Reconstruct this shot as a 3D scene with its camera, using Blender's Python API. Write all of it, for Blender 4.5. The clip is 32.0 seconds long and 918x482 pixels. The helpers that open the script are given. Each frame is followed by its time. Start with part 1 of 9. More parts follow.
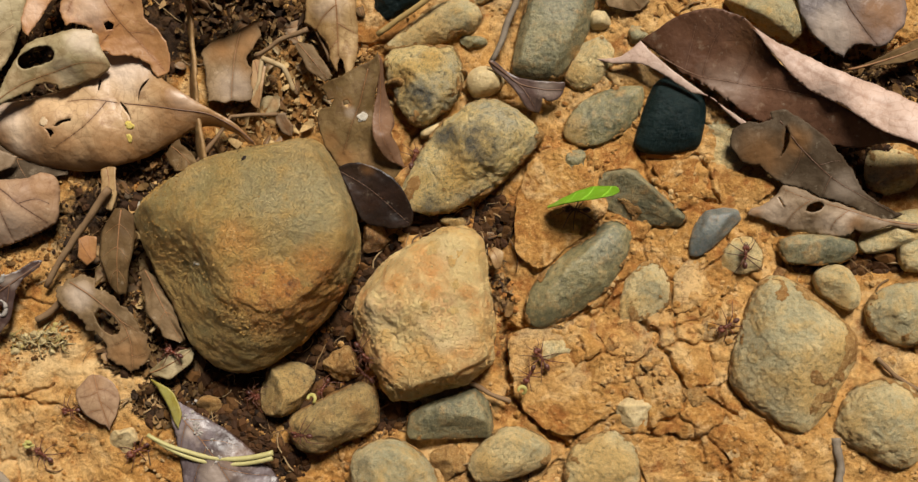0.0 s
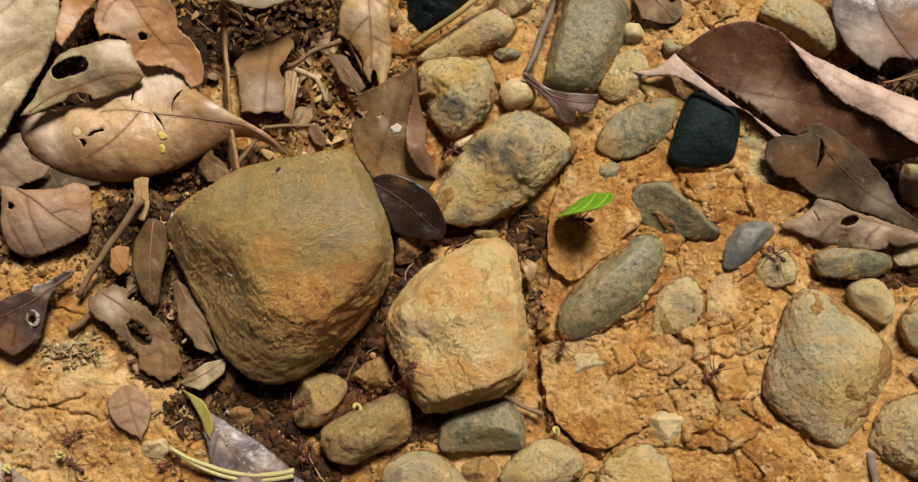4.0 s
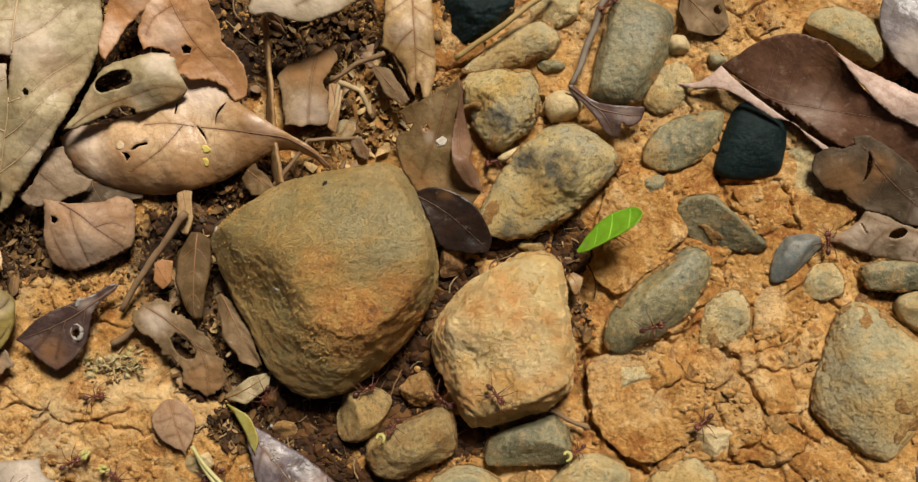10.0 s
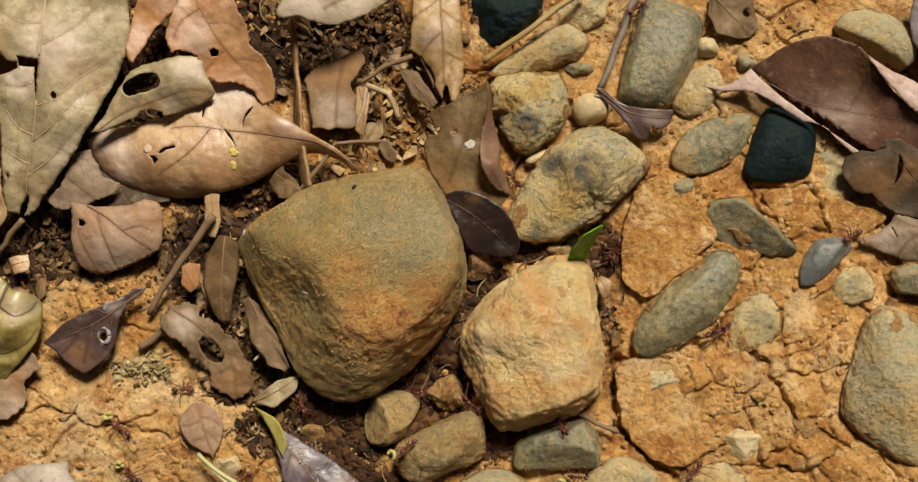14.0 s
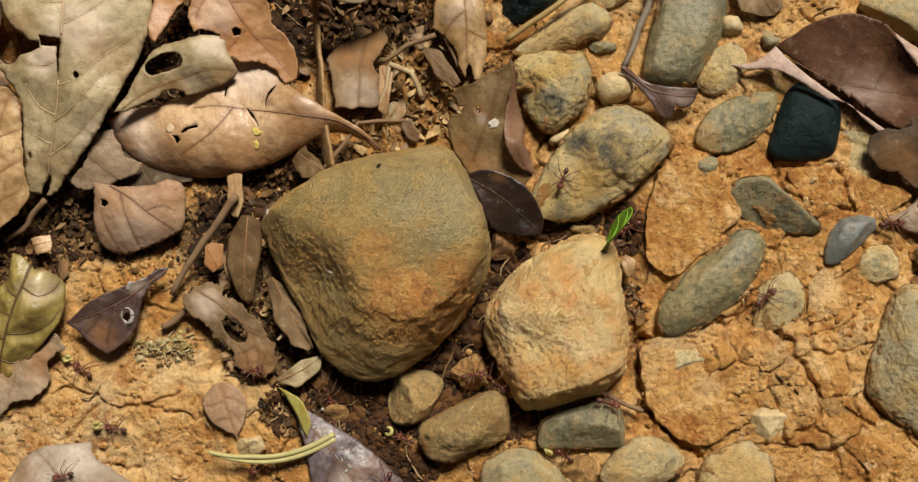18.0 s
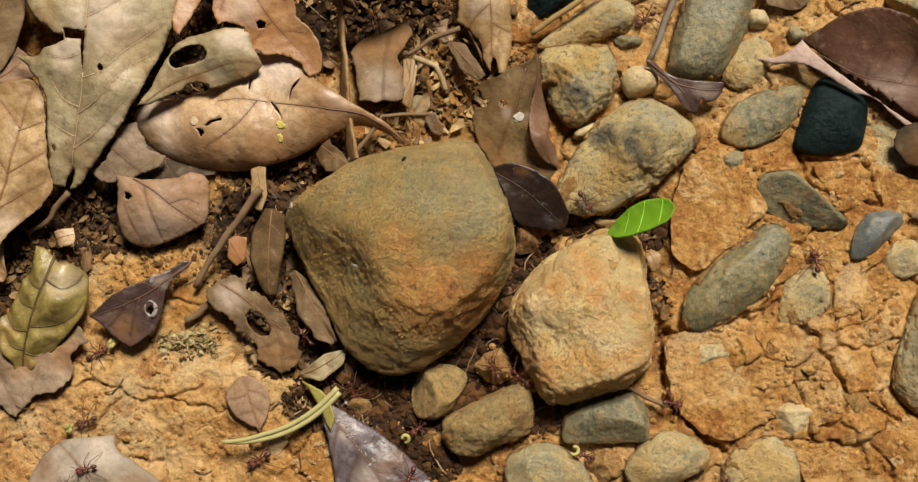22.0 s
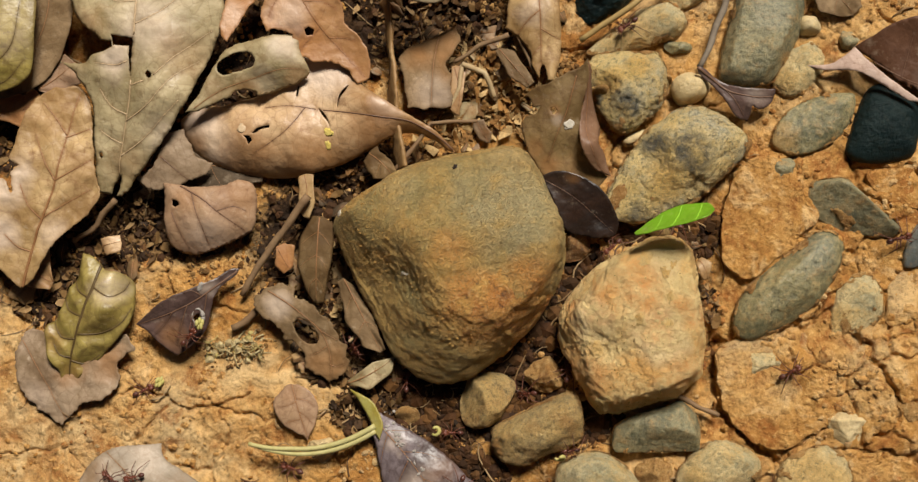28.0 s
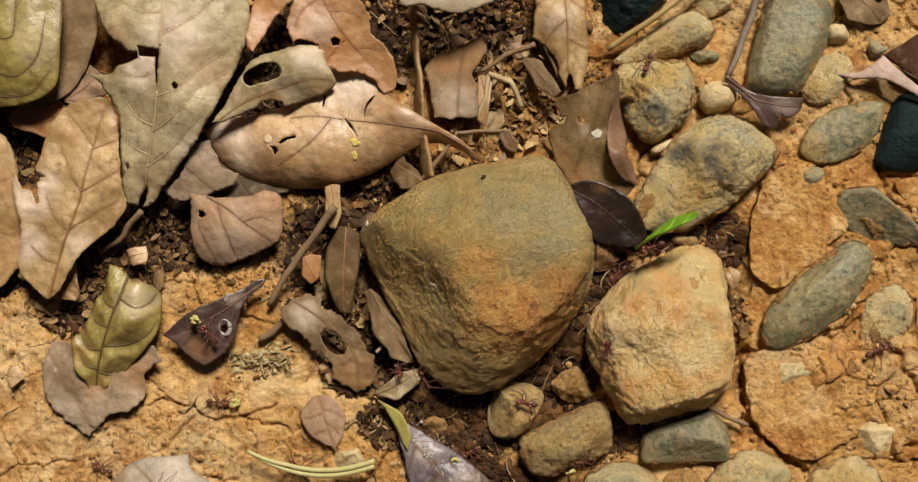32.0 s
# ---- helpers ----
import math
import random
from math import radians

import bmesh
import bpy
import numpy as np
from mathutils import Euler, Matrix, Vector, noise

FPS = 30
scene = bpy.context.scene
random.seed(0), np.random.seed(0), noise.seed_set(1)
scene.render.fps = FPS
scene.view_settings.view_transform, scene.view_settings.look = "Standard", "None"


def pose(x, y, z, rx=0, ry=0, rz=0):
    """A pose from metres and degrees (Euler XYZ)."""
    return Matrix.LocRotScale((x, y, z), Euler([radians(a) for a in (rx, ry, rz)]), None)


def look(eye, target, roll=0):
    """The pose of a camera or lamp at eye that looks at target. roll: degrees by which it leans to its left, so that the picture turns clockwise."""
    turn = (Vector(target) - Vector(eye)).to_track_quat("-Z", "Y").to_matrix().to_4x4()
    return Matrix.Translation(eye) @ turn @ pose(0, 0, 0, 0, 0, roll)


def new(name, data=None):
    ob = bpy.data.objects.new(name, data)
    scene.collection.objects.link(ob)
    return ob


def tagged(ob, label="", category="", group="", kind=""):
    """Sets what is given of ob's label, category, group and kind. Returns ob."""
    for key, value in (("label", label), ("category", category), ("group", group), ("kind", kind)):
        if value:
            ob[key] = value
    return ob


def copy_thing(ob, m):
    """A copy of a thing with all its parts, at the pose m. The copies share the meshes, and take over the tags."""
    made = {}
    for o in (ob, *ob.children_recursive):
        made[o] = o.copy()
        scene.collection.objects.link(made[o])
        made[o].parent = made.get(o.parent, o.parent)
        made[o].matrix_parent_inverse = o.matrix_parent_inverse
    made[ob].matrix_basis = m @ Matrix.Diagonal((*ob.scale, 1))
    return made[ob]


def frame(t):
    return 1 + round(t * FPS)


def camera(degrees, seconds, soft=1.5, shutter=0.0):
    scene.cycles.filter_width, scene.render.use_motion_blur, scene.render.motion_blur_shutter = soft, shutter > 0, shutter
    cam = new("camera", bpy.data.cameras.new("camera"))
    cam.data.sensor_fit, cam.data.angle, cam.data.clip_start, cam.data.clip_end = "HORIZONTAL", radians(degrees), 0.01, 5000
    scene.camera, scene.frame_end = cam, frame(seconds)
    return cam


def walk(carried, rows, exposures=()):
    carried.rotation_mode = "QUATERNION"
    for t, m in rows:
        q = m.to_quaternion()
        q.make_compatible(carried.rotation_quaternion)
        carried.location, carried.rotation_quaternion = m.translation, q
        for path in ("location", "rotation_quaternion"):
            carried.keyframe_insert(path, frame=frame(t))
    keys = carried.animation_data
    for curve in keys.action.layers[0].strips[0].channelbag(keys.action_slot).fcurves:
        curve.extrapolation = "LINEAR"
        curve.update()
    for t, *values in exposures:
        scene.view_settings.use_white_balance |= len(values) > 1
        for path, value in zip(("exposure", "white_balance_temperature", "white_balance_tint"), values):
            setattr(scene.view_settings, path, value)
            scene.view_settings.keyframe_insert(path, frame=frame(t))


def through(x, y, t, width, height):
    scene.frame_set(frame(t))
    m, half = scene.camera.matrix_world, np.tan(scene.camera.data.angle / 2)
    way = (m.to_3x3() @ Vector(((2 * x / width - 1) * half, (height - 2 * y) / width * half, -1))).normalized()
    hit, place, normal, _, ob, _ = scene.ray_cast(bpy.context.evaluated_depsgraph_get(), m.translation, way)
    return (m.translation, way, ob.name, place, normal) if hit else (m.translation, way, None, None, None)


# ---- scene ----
from mathutils import geometry

EXPOSURES = ((0.0, 0.14), (32.0, 0.14))
cam = camera(40.00, 32.0, 1.35)
PATH = [
    (0, pose(-0.00000, -0.00000, 0.36632, 4.431, 4.314, 0.000)),
    (1, pose(-0.00203, 0.00047, 0.36648, 4.478, 4.429, 0.027)),
    (2, pose(-0.00407, 0.00087, 0.36638, 4.566, 4.464, 0.089)),
    (3, pose(-0.00620, 0.00122, 0.36649, 4.657, 4.550, 0.175)),
    (3.5, pose(-0.00721, 0.00142, 0.36657, 4.703, 4.537, 0.222)),
    (5.5, pose(-0.01061, 0.00242, 0.36670, 4.817, 4.493, 0.350)),
    (6, pose(-0.01160, 0.00286, 0.36662, 4.829, 4.503, 0.364)),
    (7, pose(-0.01341, 0.00388, 0.36662, 4.826, 4.594, 0.337)),
    (8, pose(-0.01545, 0.00442, 0.36668, 4.862, 4.692, 0.250)),
    (9, pose(-0.01786, 0.00464, 0.36668, 4.875, 4.744, 0.196)),
    (10, pose(-0.01998, 0.00502, 0.36652, 4.810, 4.721, 0.177)),
    (11, pose(-0.02189, 0.00571, 0.36650, 4.800, 4.754, 0.166)),
    (12, pose(-0.02378, 0.00651, 0.36645, 4.820, 4.811, 0.159)),
    (13, pose(-0.02530, 0.00708, 0.36657, 4.772, 4.811, 0.182)),
    (14, pose(-0.02680, 0.00708, 0.36660, 4.644, 4.934, 0.186)),
    (14.5, pose(-0.02760, 0.00691, 0.36656, 4.563, 4.973, 0.172)),
    (16.5, pose(-0.03109, 0.00547, 0.36618, 4.277, 4.943, 0.066)),
    (17, pose(-0.03183, 0.00508, 0.36624, 4.218, 4.953, 0.073)),
    (18, pose(-0.03326, 0.00441, 0.36618, 4.123, 5.010, 0.091)),
    (19, pose(-0.03438, 0.00382, 0.36593, 4.080, 5.104, 0.162)),
    (20, pose(-0.03542, 0.00340, 0.36563, 4.105, 5.148, 0.246)),
    (21, pose(-0.03680, 0.00322, 0.36561, 4.100, 5.215, 0.285)),
    (22, pose(-0.03867, 0.00313, 0.36560, 4.070, 5.258, 0.274)),
    (23, pose(-0.04030, 0.00345, 0.36551, 4.053, 5.297, 0.289)),
    (24, pose(-0.04164, 0.00380, 0.36552, 4.101, 5.365, 0.328)),
    (25, pose(-0.04375, 0.00403, 0.36537, 4.161, 5.422, 0.347)),
    (25.5, pose(-0.04502, 0.00416, 0.36534, 4.150, 5.479, 0.363)),
    (27.5, pose(-0.04942, 0.00501, 0.36516, 4.095, 5.608, 0.337)),
    (28, pose(-0.05046, 0.00539, 0.36506, 4.082, 5.635, 0.326)),
    (29, pose(-0.05217, 0.00630, 0.36492, 4.019, 5.767, 0.285)),
    (30, pose(-0.05390, 0.00733, 0.36482, 4.022, 5.794, 0.221)),
    (31, pose(-0.05546, 0.00829, 0.36491, 4.046, 5.863, 0.112)),
    (32, pose(-0.05677, 0.00871, 0.36515, 4.003, 5.893, 0.143)),
]
walk(cam, PATH, EXPOSURES)
MM = 0.001

# ---- world and light: soft light under an overcast sky ----
world = bpy.data.worlds.new("sky")
scene.world = world
world.use_nodes = True
wn = world.node_tree.nodes
sky = wn.new("ShaderNodeTexSky")
sky.sky_type = "NISHITA"
sky.sun_disc = False
sky.sun_elevation = radians(53)
sky.sun_rotation = radians(23)
sky.dust_density = 4.0
sky.air_density = 0.5
sky.ozone_density = 0.3
wn["Background"].inputs["Strength"].default_value = 0.008
world.node_tree.links.new(sky.outputs["Color"], wn["Background"].inputs["Color"])
sun_data = bpy.data.lights.new("sun", "SUN")
sun_data.energy = 4.8
sun_data.angle = radians(17)
sun_data.color = (1.0, 0.945, 0.85)
sun = new("sun", sun_data)
sun.matrix_world = look((0.24, 0.56, 0.80), (0, 0, 0))


# ---- materials ----
def node(nt, kind, **values):
    n = nt.nodes.new(kind)
    for key, value in values.items():
        n.inputs[key].default_value = value
    return n


def ramp(nt, fac, stops):
    r = nt.nodes.new("ShaderNodeValToRGB")
    el = r.color_ramp.elements
    while len(el) < len(stops):
        el.new(0.5)
    for e, (p, c) in zip(el, stops):
        e.position, e.color = p, (*c, 1) if len(c) == 3 else c
    nt.links.new(fac, r.inputs["Fac"])
    return r.outputs["Color"]


def mix(nt, fac, a, b, blend="MIX"):
    m = nt.nodes.new("ShaderNodeMix")
    m.data_type, m.blend_type = "RGBA", blend
    for socket, value in ((m.inputs[0], fac), (m.inputs[6], a), (m.inputs[7], b)):
        if isinstance(value, (int, float)):
            socket.default_value = value
        elif isinstance(value, tuple):
            socket.default_value = (*value, 1)
        else:
            nt.links.new(value, socket)
    return m.outputs[2]


def noise_at(nt, coord, scale, detail=5.0, rough=0.6, distort=0.0):
    n = node(nt, "ShaderNodeTexNoise", Scale=scale, Detail=detail, Roughness=rough, Distortion=distort)
    nt.links.new(coord, n.inputs["Vector"])
    return n.outputs["Fac"]


def cells_at(nt, coord, scale, feature="DISTANCE_TO_EDGE"):
    v = nt.nodes.new("ShaderNodeTexVoronoi")
    v.feature = feature
    v.inputs["Scale"].default_value = scale
    nt.links.new(coord, v.inputs["Vector"])
    return v.outputs["Distance"]


def base_material(name):
    m = bpy.data.materials.new(name)
    m.use_nodes = True
    nt = m.node_tree
    tc = nt.nodes.new("ShaderNodeTexCoord")
    info = nt.nodes.new("ShaderNodeObjectInfo")
    shift = nt.nodes.new("ShaderNodeVectorMath")
    shift.operation = "MULTIPLY_ADD"
    shift.inputs[1].default_value = (1, 1, 1)
    nt.links.new(tc.outputs["Object"], shift.inputs[0])
    comb = nt.nodes.new("ShaderNodeCombineXYZ")
    for i in range(3):
        nt.links.new(info.outputs["Random"], comb.inputs[i])
    nt.links.new(comb.outputs[0], shift.inputs[2])
    return m, nt, shift.outputs[0], info.outputs["Random"], nt.nodes["Principled BSDF"]


def bump(nt, bsdf, layers):
    prev = None
    for height, strength, dist in layers:
        b = node(nt, "ShaderNodeBump", Strength=strength, Distance=dist)
        nt.links.new(height, b.inputs["Height"])
        if prev:
            nt.links.new(prev, b.inputs["Normal"])
        prev = b.outputs["Normal"]
    nt.links.new(prev, bsdf.inputs["Normal"])


def stone_material(name, base, other, dust, amount=0.5, rough=0.75, speck=(0.06, 0.05, 0.04), rust=None, relief=1.0, pale=0.8, gloss=0.45, tints=()):
    """Two tones of stone, with clay dust over it in patches, dark specks and fine grain."""
    m, nt, co, rnd, b = base_material(name)
    big = noise_at(nt, co, 55, 9, 0.66)
    mid = noise_at(nt, co, 140, 10, 0.66)
    fine = noise_at(nt, co, 700, 6, 0.78)
    grit = noise_at(nt, co, 2600, 2, 0.7)
    col = mix(nt, ramp(nt, big, [(0.42, (0, 0, 0)), (0.58, (1, 1, 1))]), base, other)
    if rust:
        r = noise_at(nt, co, 60, 9, 0.7)
        col = mix(nt, ramp(nt, r, [(0.53, (0, 0, 0)), (0.66, (0.85, 0.85, 0.85))]), col, rust)
    for word, tone in zip(("tint_a", "tint_b"), tints):
        att = nt.nodes.new("ShaderNodeAttribute")
        att.attribute_name = word
        wob = nt.nodes.new("ShaderNodeMath")
        wob.operation = "MULTIPLY_ADD"
        nt.links.new(mid, wob.inputs[0])
        wob.inputs[1].default_value = 0.5
        nt.links.new(att.outputs["Fac"], wob.inputs[2])
        col = mix(nt, ramp(nt, wob.outputs[0], [(0.32, (0, 0, 0)), (1.0, (0.85, 0.85, 0.85))]), col, tone)
    fleck = noise_at(nt, co, 380, 9, 0.72)
    col = mix(nt, ramp(nt, fleck, [(0.40, (0.75, 0.75, 0.75)), (0.49, (0, 0, 0))]), col, mix(nt, 0.42, col, speck))
    col = mix(nt, ramp(nt, fleck, [(0.53, (0, 0, 0)), (0.62, (0.55, 0.55, 0.55))]), col, mix(nt, 0.45, col, dust))
    lo = 0.78 - amount * 0.56
    col = mix(nt, ramp(nt, mid, [(lo - 0.09, (0, 0, 0)), (lo + 0.12, (0.9, 0.9, 0.9))]), col, dust)
    col = mix(nt, ramp(nt, fine, [(0.36, (1, 1, 1)), (0.46, (0, 0, 0))]), col, mix(nt, 0.65, col, speck))
    col = mix(nt, ramp(nt, fine, [(0.52, (0, 0, 0)), (0.63, (pale,) * 3)]), col, mix(nt, 0.5, col, (0.92, 0.66, 0.30)))
    col = mix(nt, ramp(nt, grit, [(0.34, (0.7, 0.7, 0.7)), (0.48, (0, 0, 0))]), col, mix(nt, 0.5, col, speck))
    nt.links.new(col, b.inputs["Base Color"])
    nt.links.new(ramp(nt, mid, [(0.35, (rough - 0.12,) * 3), (0.65, (rough + 0.05,) * 3)]), b.inputs["Roughness"])
    b.inputs["Specular IOR Level"].default_value = gloss
    bump(nt, b, [(big, 0.3 * relief, 0.004), (mid, 0.45 * relief, 0.003), (noise_at(nt, co, 280, 3, 0.5), 0.6 * relief, 0.0024), (fine, 1.0 * relief, 0.0019), (grit, 0.8 * relief, 0.0004)])
    return m


def leaf_material(name, a, c, spot, rough=0.6, gloss=0.35, veins=0.55, through=0.0):
    """A dry leaf: two tones in soft patches, a net of fine veins, brown spots and pale scuffs."""
    m, nt, co, rnd, b = base_material(name)
    a, c = tuple(v * 0.84 for v in a), (c[0] * 1.1, c[1] * 1.11, c[2] * 1.14)
    big = noise_at(nt, co, 40, 5, 0.6, 0.8)
    mid = noise_at(nt, co, 220, 5, 0.65)
    fine = noise_at(nt, co, 1100, 3, 0.7)
    net = cells_at(nt, co, 750)
    net2 = cells_at(nt, co, 260)
    col = mix(nt, ramp(nt, big, [(0.42, (0, 0, 0)), (0.58, (1, 1, 1))]), a, c)
    blot = noise_at(nt, co, 85, 8, 0.68)
    col = mix(nt, ramp(nt, blot, [(0.48, (0, 0, 0)), (0.64, (0.6, 0.6, 0.6))]), col, mix(nt, 0.7, col, spot))
    col = mix(nt, ramp(nt, mid, [(0.56, (0, 0, 0)), (0.68, (0.6, 0.6, 0.6))]), col, spot)
    col = mix(nt, ramp(nt, mid, [(0.25, (0.4, 0.4, 0.4)), (0.4, (0, 0, 0))]), col, mix(nt, 0.5, col, (0.7, 0.56, 0.4)))
    col = mix(nt, ramp(nt, net2, [(0.0, (veins,) * 3), (0.06, (0, 0, 0))]), col, mix(nt, 0.55, col, spot))
    col = mix(nt, ramp(nt, fine, [(0.62, (0, 0, 0)), (0.72, (0.6, 0.6, 0.6))]), col, mix(nt, 0.6, col, spot))
    freck = noise_at(nt, co, 420, 8, 0.7)
    col = mix(nt, ramp(nt, freck, [(0.60, (0, 0, 0)), (0.66, (0.75, 0.75, 0.75))]), col, mix(nt, 0.65, col, spot))
    col = mix(nt, ramp(nt, freck, [(0.32, (0.5, 0.5, 0.5)), (0.40, (0, 0, 0))]), col, mix(nt, 0.35, col, (0.75, 0.62, 0.45)))
    # pale patches put sheen into the colour, brown ones shading, besides real stains
    for word, tone, much in (("pale", (0.72, 0.57, 0.45), 0.85), ("brown", (0.31, 0.145, 0.05), 0.85), ("vein", spot, 0.8)):
        att = nt.nodes.new("ShaderNodeAttribute")
        att.attribute_name = word
        part = nt.nodes.new("ShaderNodeMath")
        part.operation = "MULTIPLY"
        nt.links.new(att.outputs["Fac"], part.inputs[0])
        nt.links.new(ramp(nt, blot, [(0.25, (much * 0.65,) * 3), (0.5, (much,) * 3)]), part.inputs[1])
        if through == 0:
            col = mix(nt, part.outputs[0], col, mix(nt, 0.2, tone, col))
    for key, stops, weight in (("along", [(0.1, (1, 1, 1)), (0.5, (0, 0, 0))], 0.9), ("edge", [(0.86, (0, 0, 0)), (1.0, (0.8, 0.8, 0.8))], 0.35)):
        att = nt.nodes.new("ShaderNodeAttribute")
        att.attribute_name = key
        wob = nt.nodes.new("ShaderNodeMath")
        wob.operation = "MULTIPLY_ADD"
        nt.links.new(blot, wob.inputs[0])
        wob.inputs[1].default_value = weight
        nt.links.new(att.outputs["Fac"], wob.inputs[2])
        shift = nt.nodes.new("ShaderNodeMath")
        shift.operation = "SUBTRACT"
        nt.links.new(wob.outputs[0], shift.inputs[0])
        shift.inputs[1].default_value = weight * 0.5
        if through == 0:
            col = mix(nt, ramp(nt, shift.outputs[0], stops), col, mix(nt, 0.7, col, mix(nt, 0.5, a, spot)))
    nt.links.new(col, b.inputs["Base Color"])
    nt.links.new(ramp(nt, mid, [(0.3, (rough - 0.1,) * 3), (0.7, (rough + 0.15,) * 3)]), b.inputs["Roughness"])
    b.inputs["Specular IOR Level"].default_value = gloss
    bump(nt, b, [(big, 0.15, 0.004), (net2, 0.35, 0.0005), (net, 0.3, 0.0002), (mid, 0.15, 0.001), (fine, 0.25, 0.0002)])
    if through > 0:
        tr = nt.nodes.new("ShaderNodeBsdfTranslucent")
        nt.links.new(col, tr.inputs["Color"])
        sh = nt.nodes.new("ShaderNodeMixShader")
        sh.inputs[0].default_value = through
        nt.links.new(b.outputs[0], sh.inputs[1])
        nt.links.new(tr.outputs[0], sh.inputs[2])
        nt.links.new(sh.outputs[0], nt.nodes["Material Output"].inputs["Surface"])
    return m


def plain_material(name, a, c, scale=300, rough=0.6, gloss=0.4, relief=0.3):
    m, nt, co, rnd, b = base_material(name)
    n1 = noise_at(nt, co, scale, 5, 0.65)
    n2 = noise_at(nt, co, scale * 5, 3, 0.7)
    col = mix(nt, ramp(nt, n1, [(0.3, (0, 0, 0)), (0.7, (1, 1, 1))]), a, c)
    col = mix(nt, ramp(nt, n2, [(0.3, (0.35, 0.35, 0.35)), (0.5, (0, 0, 0))]), col, mix(nt, 0.6, col, (0.03, 0.02, 0.012)))
    nt.links.new(col, b.inputs["Base Color"])
    b.inputs["Roughness"].default_value = rough
    b.inputs["Specular IOR Level"].default_value = gloss
    bump(nt, b, [(n1, relief, 0.0006), (n2, relief, 0.0002)])
    return m


def crumb_material(name, tones, rough=0.85):
    """Loose crumbs that differ in tone from piece to piece."""
    m, nt, co, rnd, b = base_material(name)
    geo = nt.nodes.new("ShaderNodeNewGeometry")
    col = ramp(nt, geo.outputs["Random Per Island"], [(i / (len(tones) - 1), c) for i, c in enumerate(tones)])
    fine = noise_at(nt, co, 900, 4, 0.7)
    col = mix(nt, ramp(nt, fine, [(0.35, (0.5, 0.5, 0.5)), (0.55, (0, 0, 0))]), col, mix(nt, 0.6, col, (0.05, 0.025, 0.01)))
    nt.links.new(col, b.inputs["Base Color"])
    b.inputs["Roughness"].default_value = rough
    b.inputs["Specular IOR Level"].default_value = 0.2
    bump(nt, b, [(fine, 0.6, 0.0004)])
    return m


def ground_material():
    """Ochre clay with rust, pale and grey patches; humus where the litter lies, and shade of the gaps put into the
    colour.
    """
    m, nt, co, rnd, b = base_material("clay_soil")
    big = noise_at(nt, co, 22, 6, 0.6, 0.5)
    mid = noise_at(nt, co, 110, 7, 0.68, 0.4)
    fine = noise_at(nt, co, 520, 6, 0.75)
    grain = noise_at(nt, co, 1800, 3, 0.8)
    col = ramp(nt, big, [(0.36, (0.408, 0.175, 0.0407)), (0.46, (0.53, 0.263, 0.0679)), (0.55, (0.632, 0.351, 0.116)), (0.64, (0.53, 0.351, 0.165))])
    col = mix(nt, ramp(nt, mid, [(0.36, (0.85, 0.85, 0.85)), (0.47, (0, 0, 0))]), col, (0.347, 0.122, 0.0252))
    col = mix(nt, ramp(nt, mid, [(0.54, (0, 0, 0)), (0.66, (0.85, 0.85, 0.85))]), col, (0.796, 0.526, 0.242))
    col = mix(nt, ramp(nt, fine, [(0.36, (0.9, 0.9, 0.9)), (0.47, (0, 0, 0))]), col, mix(nt, 0.7, col, (0.163, 0.0585, 0.0136)))
    col = mix(nt, ramp(nt, fine, [(0.54, (0, 0, 0)), (0.64, (0.8, 0.8, 0.8))]), col, mix(nt, 0.6, col, (0.877, 0.566, 0.213)))
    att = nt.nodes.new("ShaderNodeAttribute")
    att.attribute_name = "humus_shade"
    # near-black tones: humus in the litter, painted shade in the gaps between stones
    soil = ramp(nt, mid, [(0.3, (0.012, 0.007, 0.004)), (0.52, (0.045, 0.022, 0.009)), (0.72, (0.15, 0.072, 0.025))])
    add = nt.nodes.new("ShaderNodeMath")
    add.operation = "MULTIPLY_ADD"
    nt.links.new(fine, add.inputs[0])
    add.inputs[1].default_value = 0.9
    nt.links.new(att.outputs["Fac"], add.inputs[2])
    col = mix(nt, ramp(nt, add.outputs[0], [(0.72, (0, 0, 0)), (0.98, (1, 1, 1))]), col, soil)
    fade = nt.nodes.new("ShaderNodeAttribute")
    fade.attribute_name = "silt"
    mul = nt.nodes.new("ShaderNodeMath")
    mul.operation = "MULTIPLY"
    nt.links.new(fade.outputs["Fac"], mul.inputs[0])
    nt.links.new(ramp(nt, mid, [(0.4, (0.15, 0.15, 0.15)), (0.6, (1, 1, 1))]), mul.inputs[1])
    col = mix(nt, mul.outputs[0], col, mix(nt, 0.72, col, (0.84, 0.58, 0.28)))
    nt.links.new(col, b.inputs["Base Color"])
    b.inputs["Roughness"].default_value = 0.85
    b.inputs["Specular IOR Level"].default_value = 0.25
    bump(nt, b, [(mid, 0.5, 0.004), (noise_at(nt, co, 280, 3, 0.5), 0.6, 0.0026), (fine, 0.85, 0.0016), (grain, 0.7, 0.0003)])
    return m


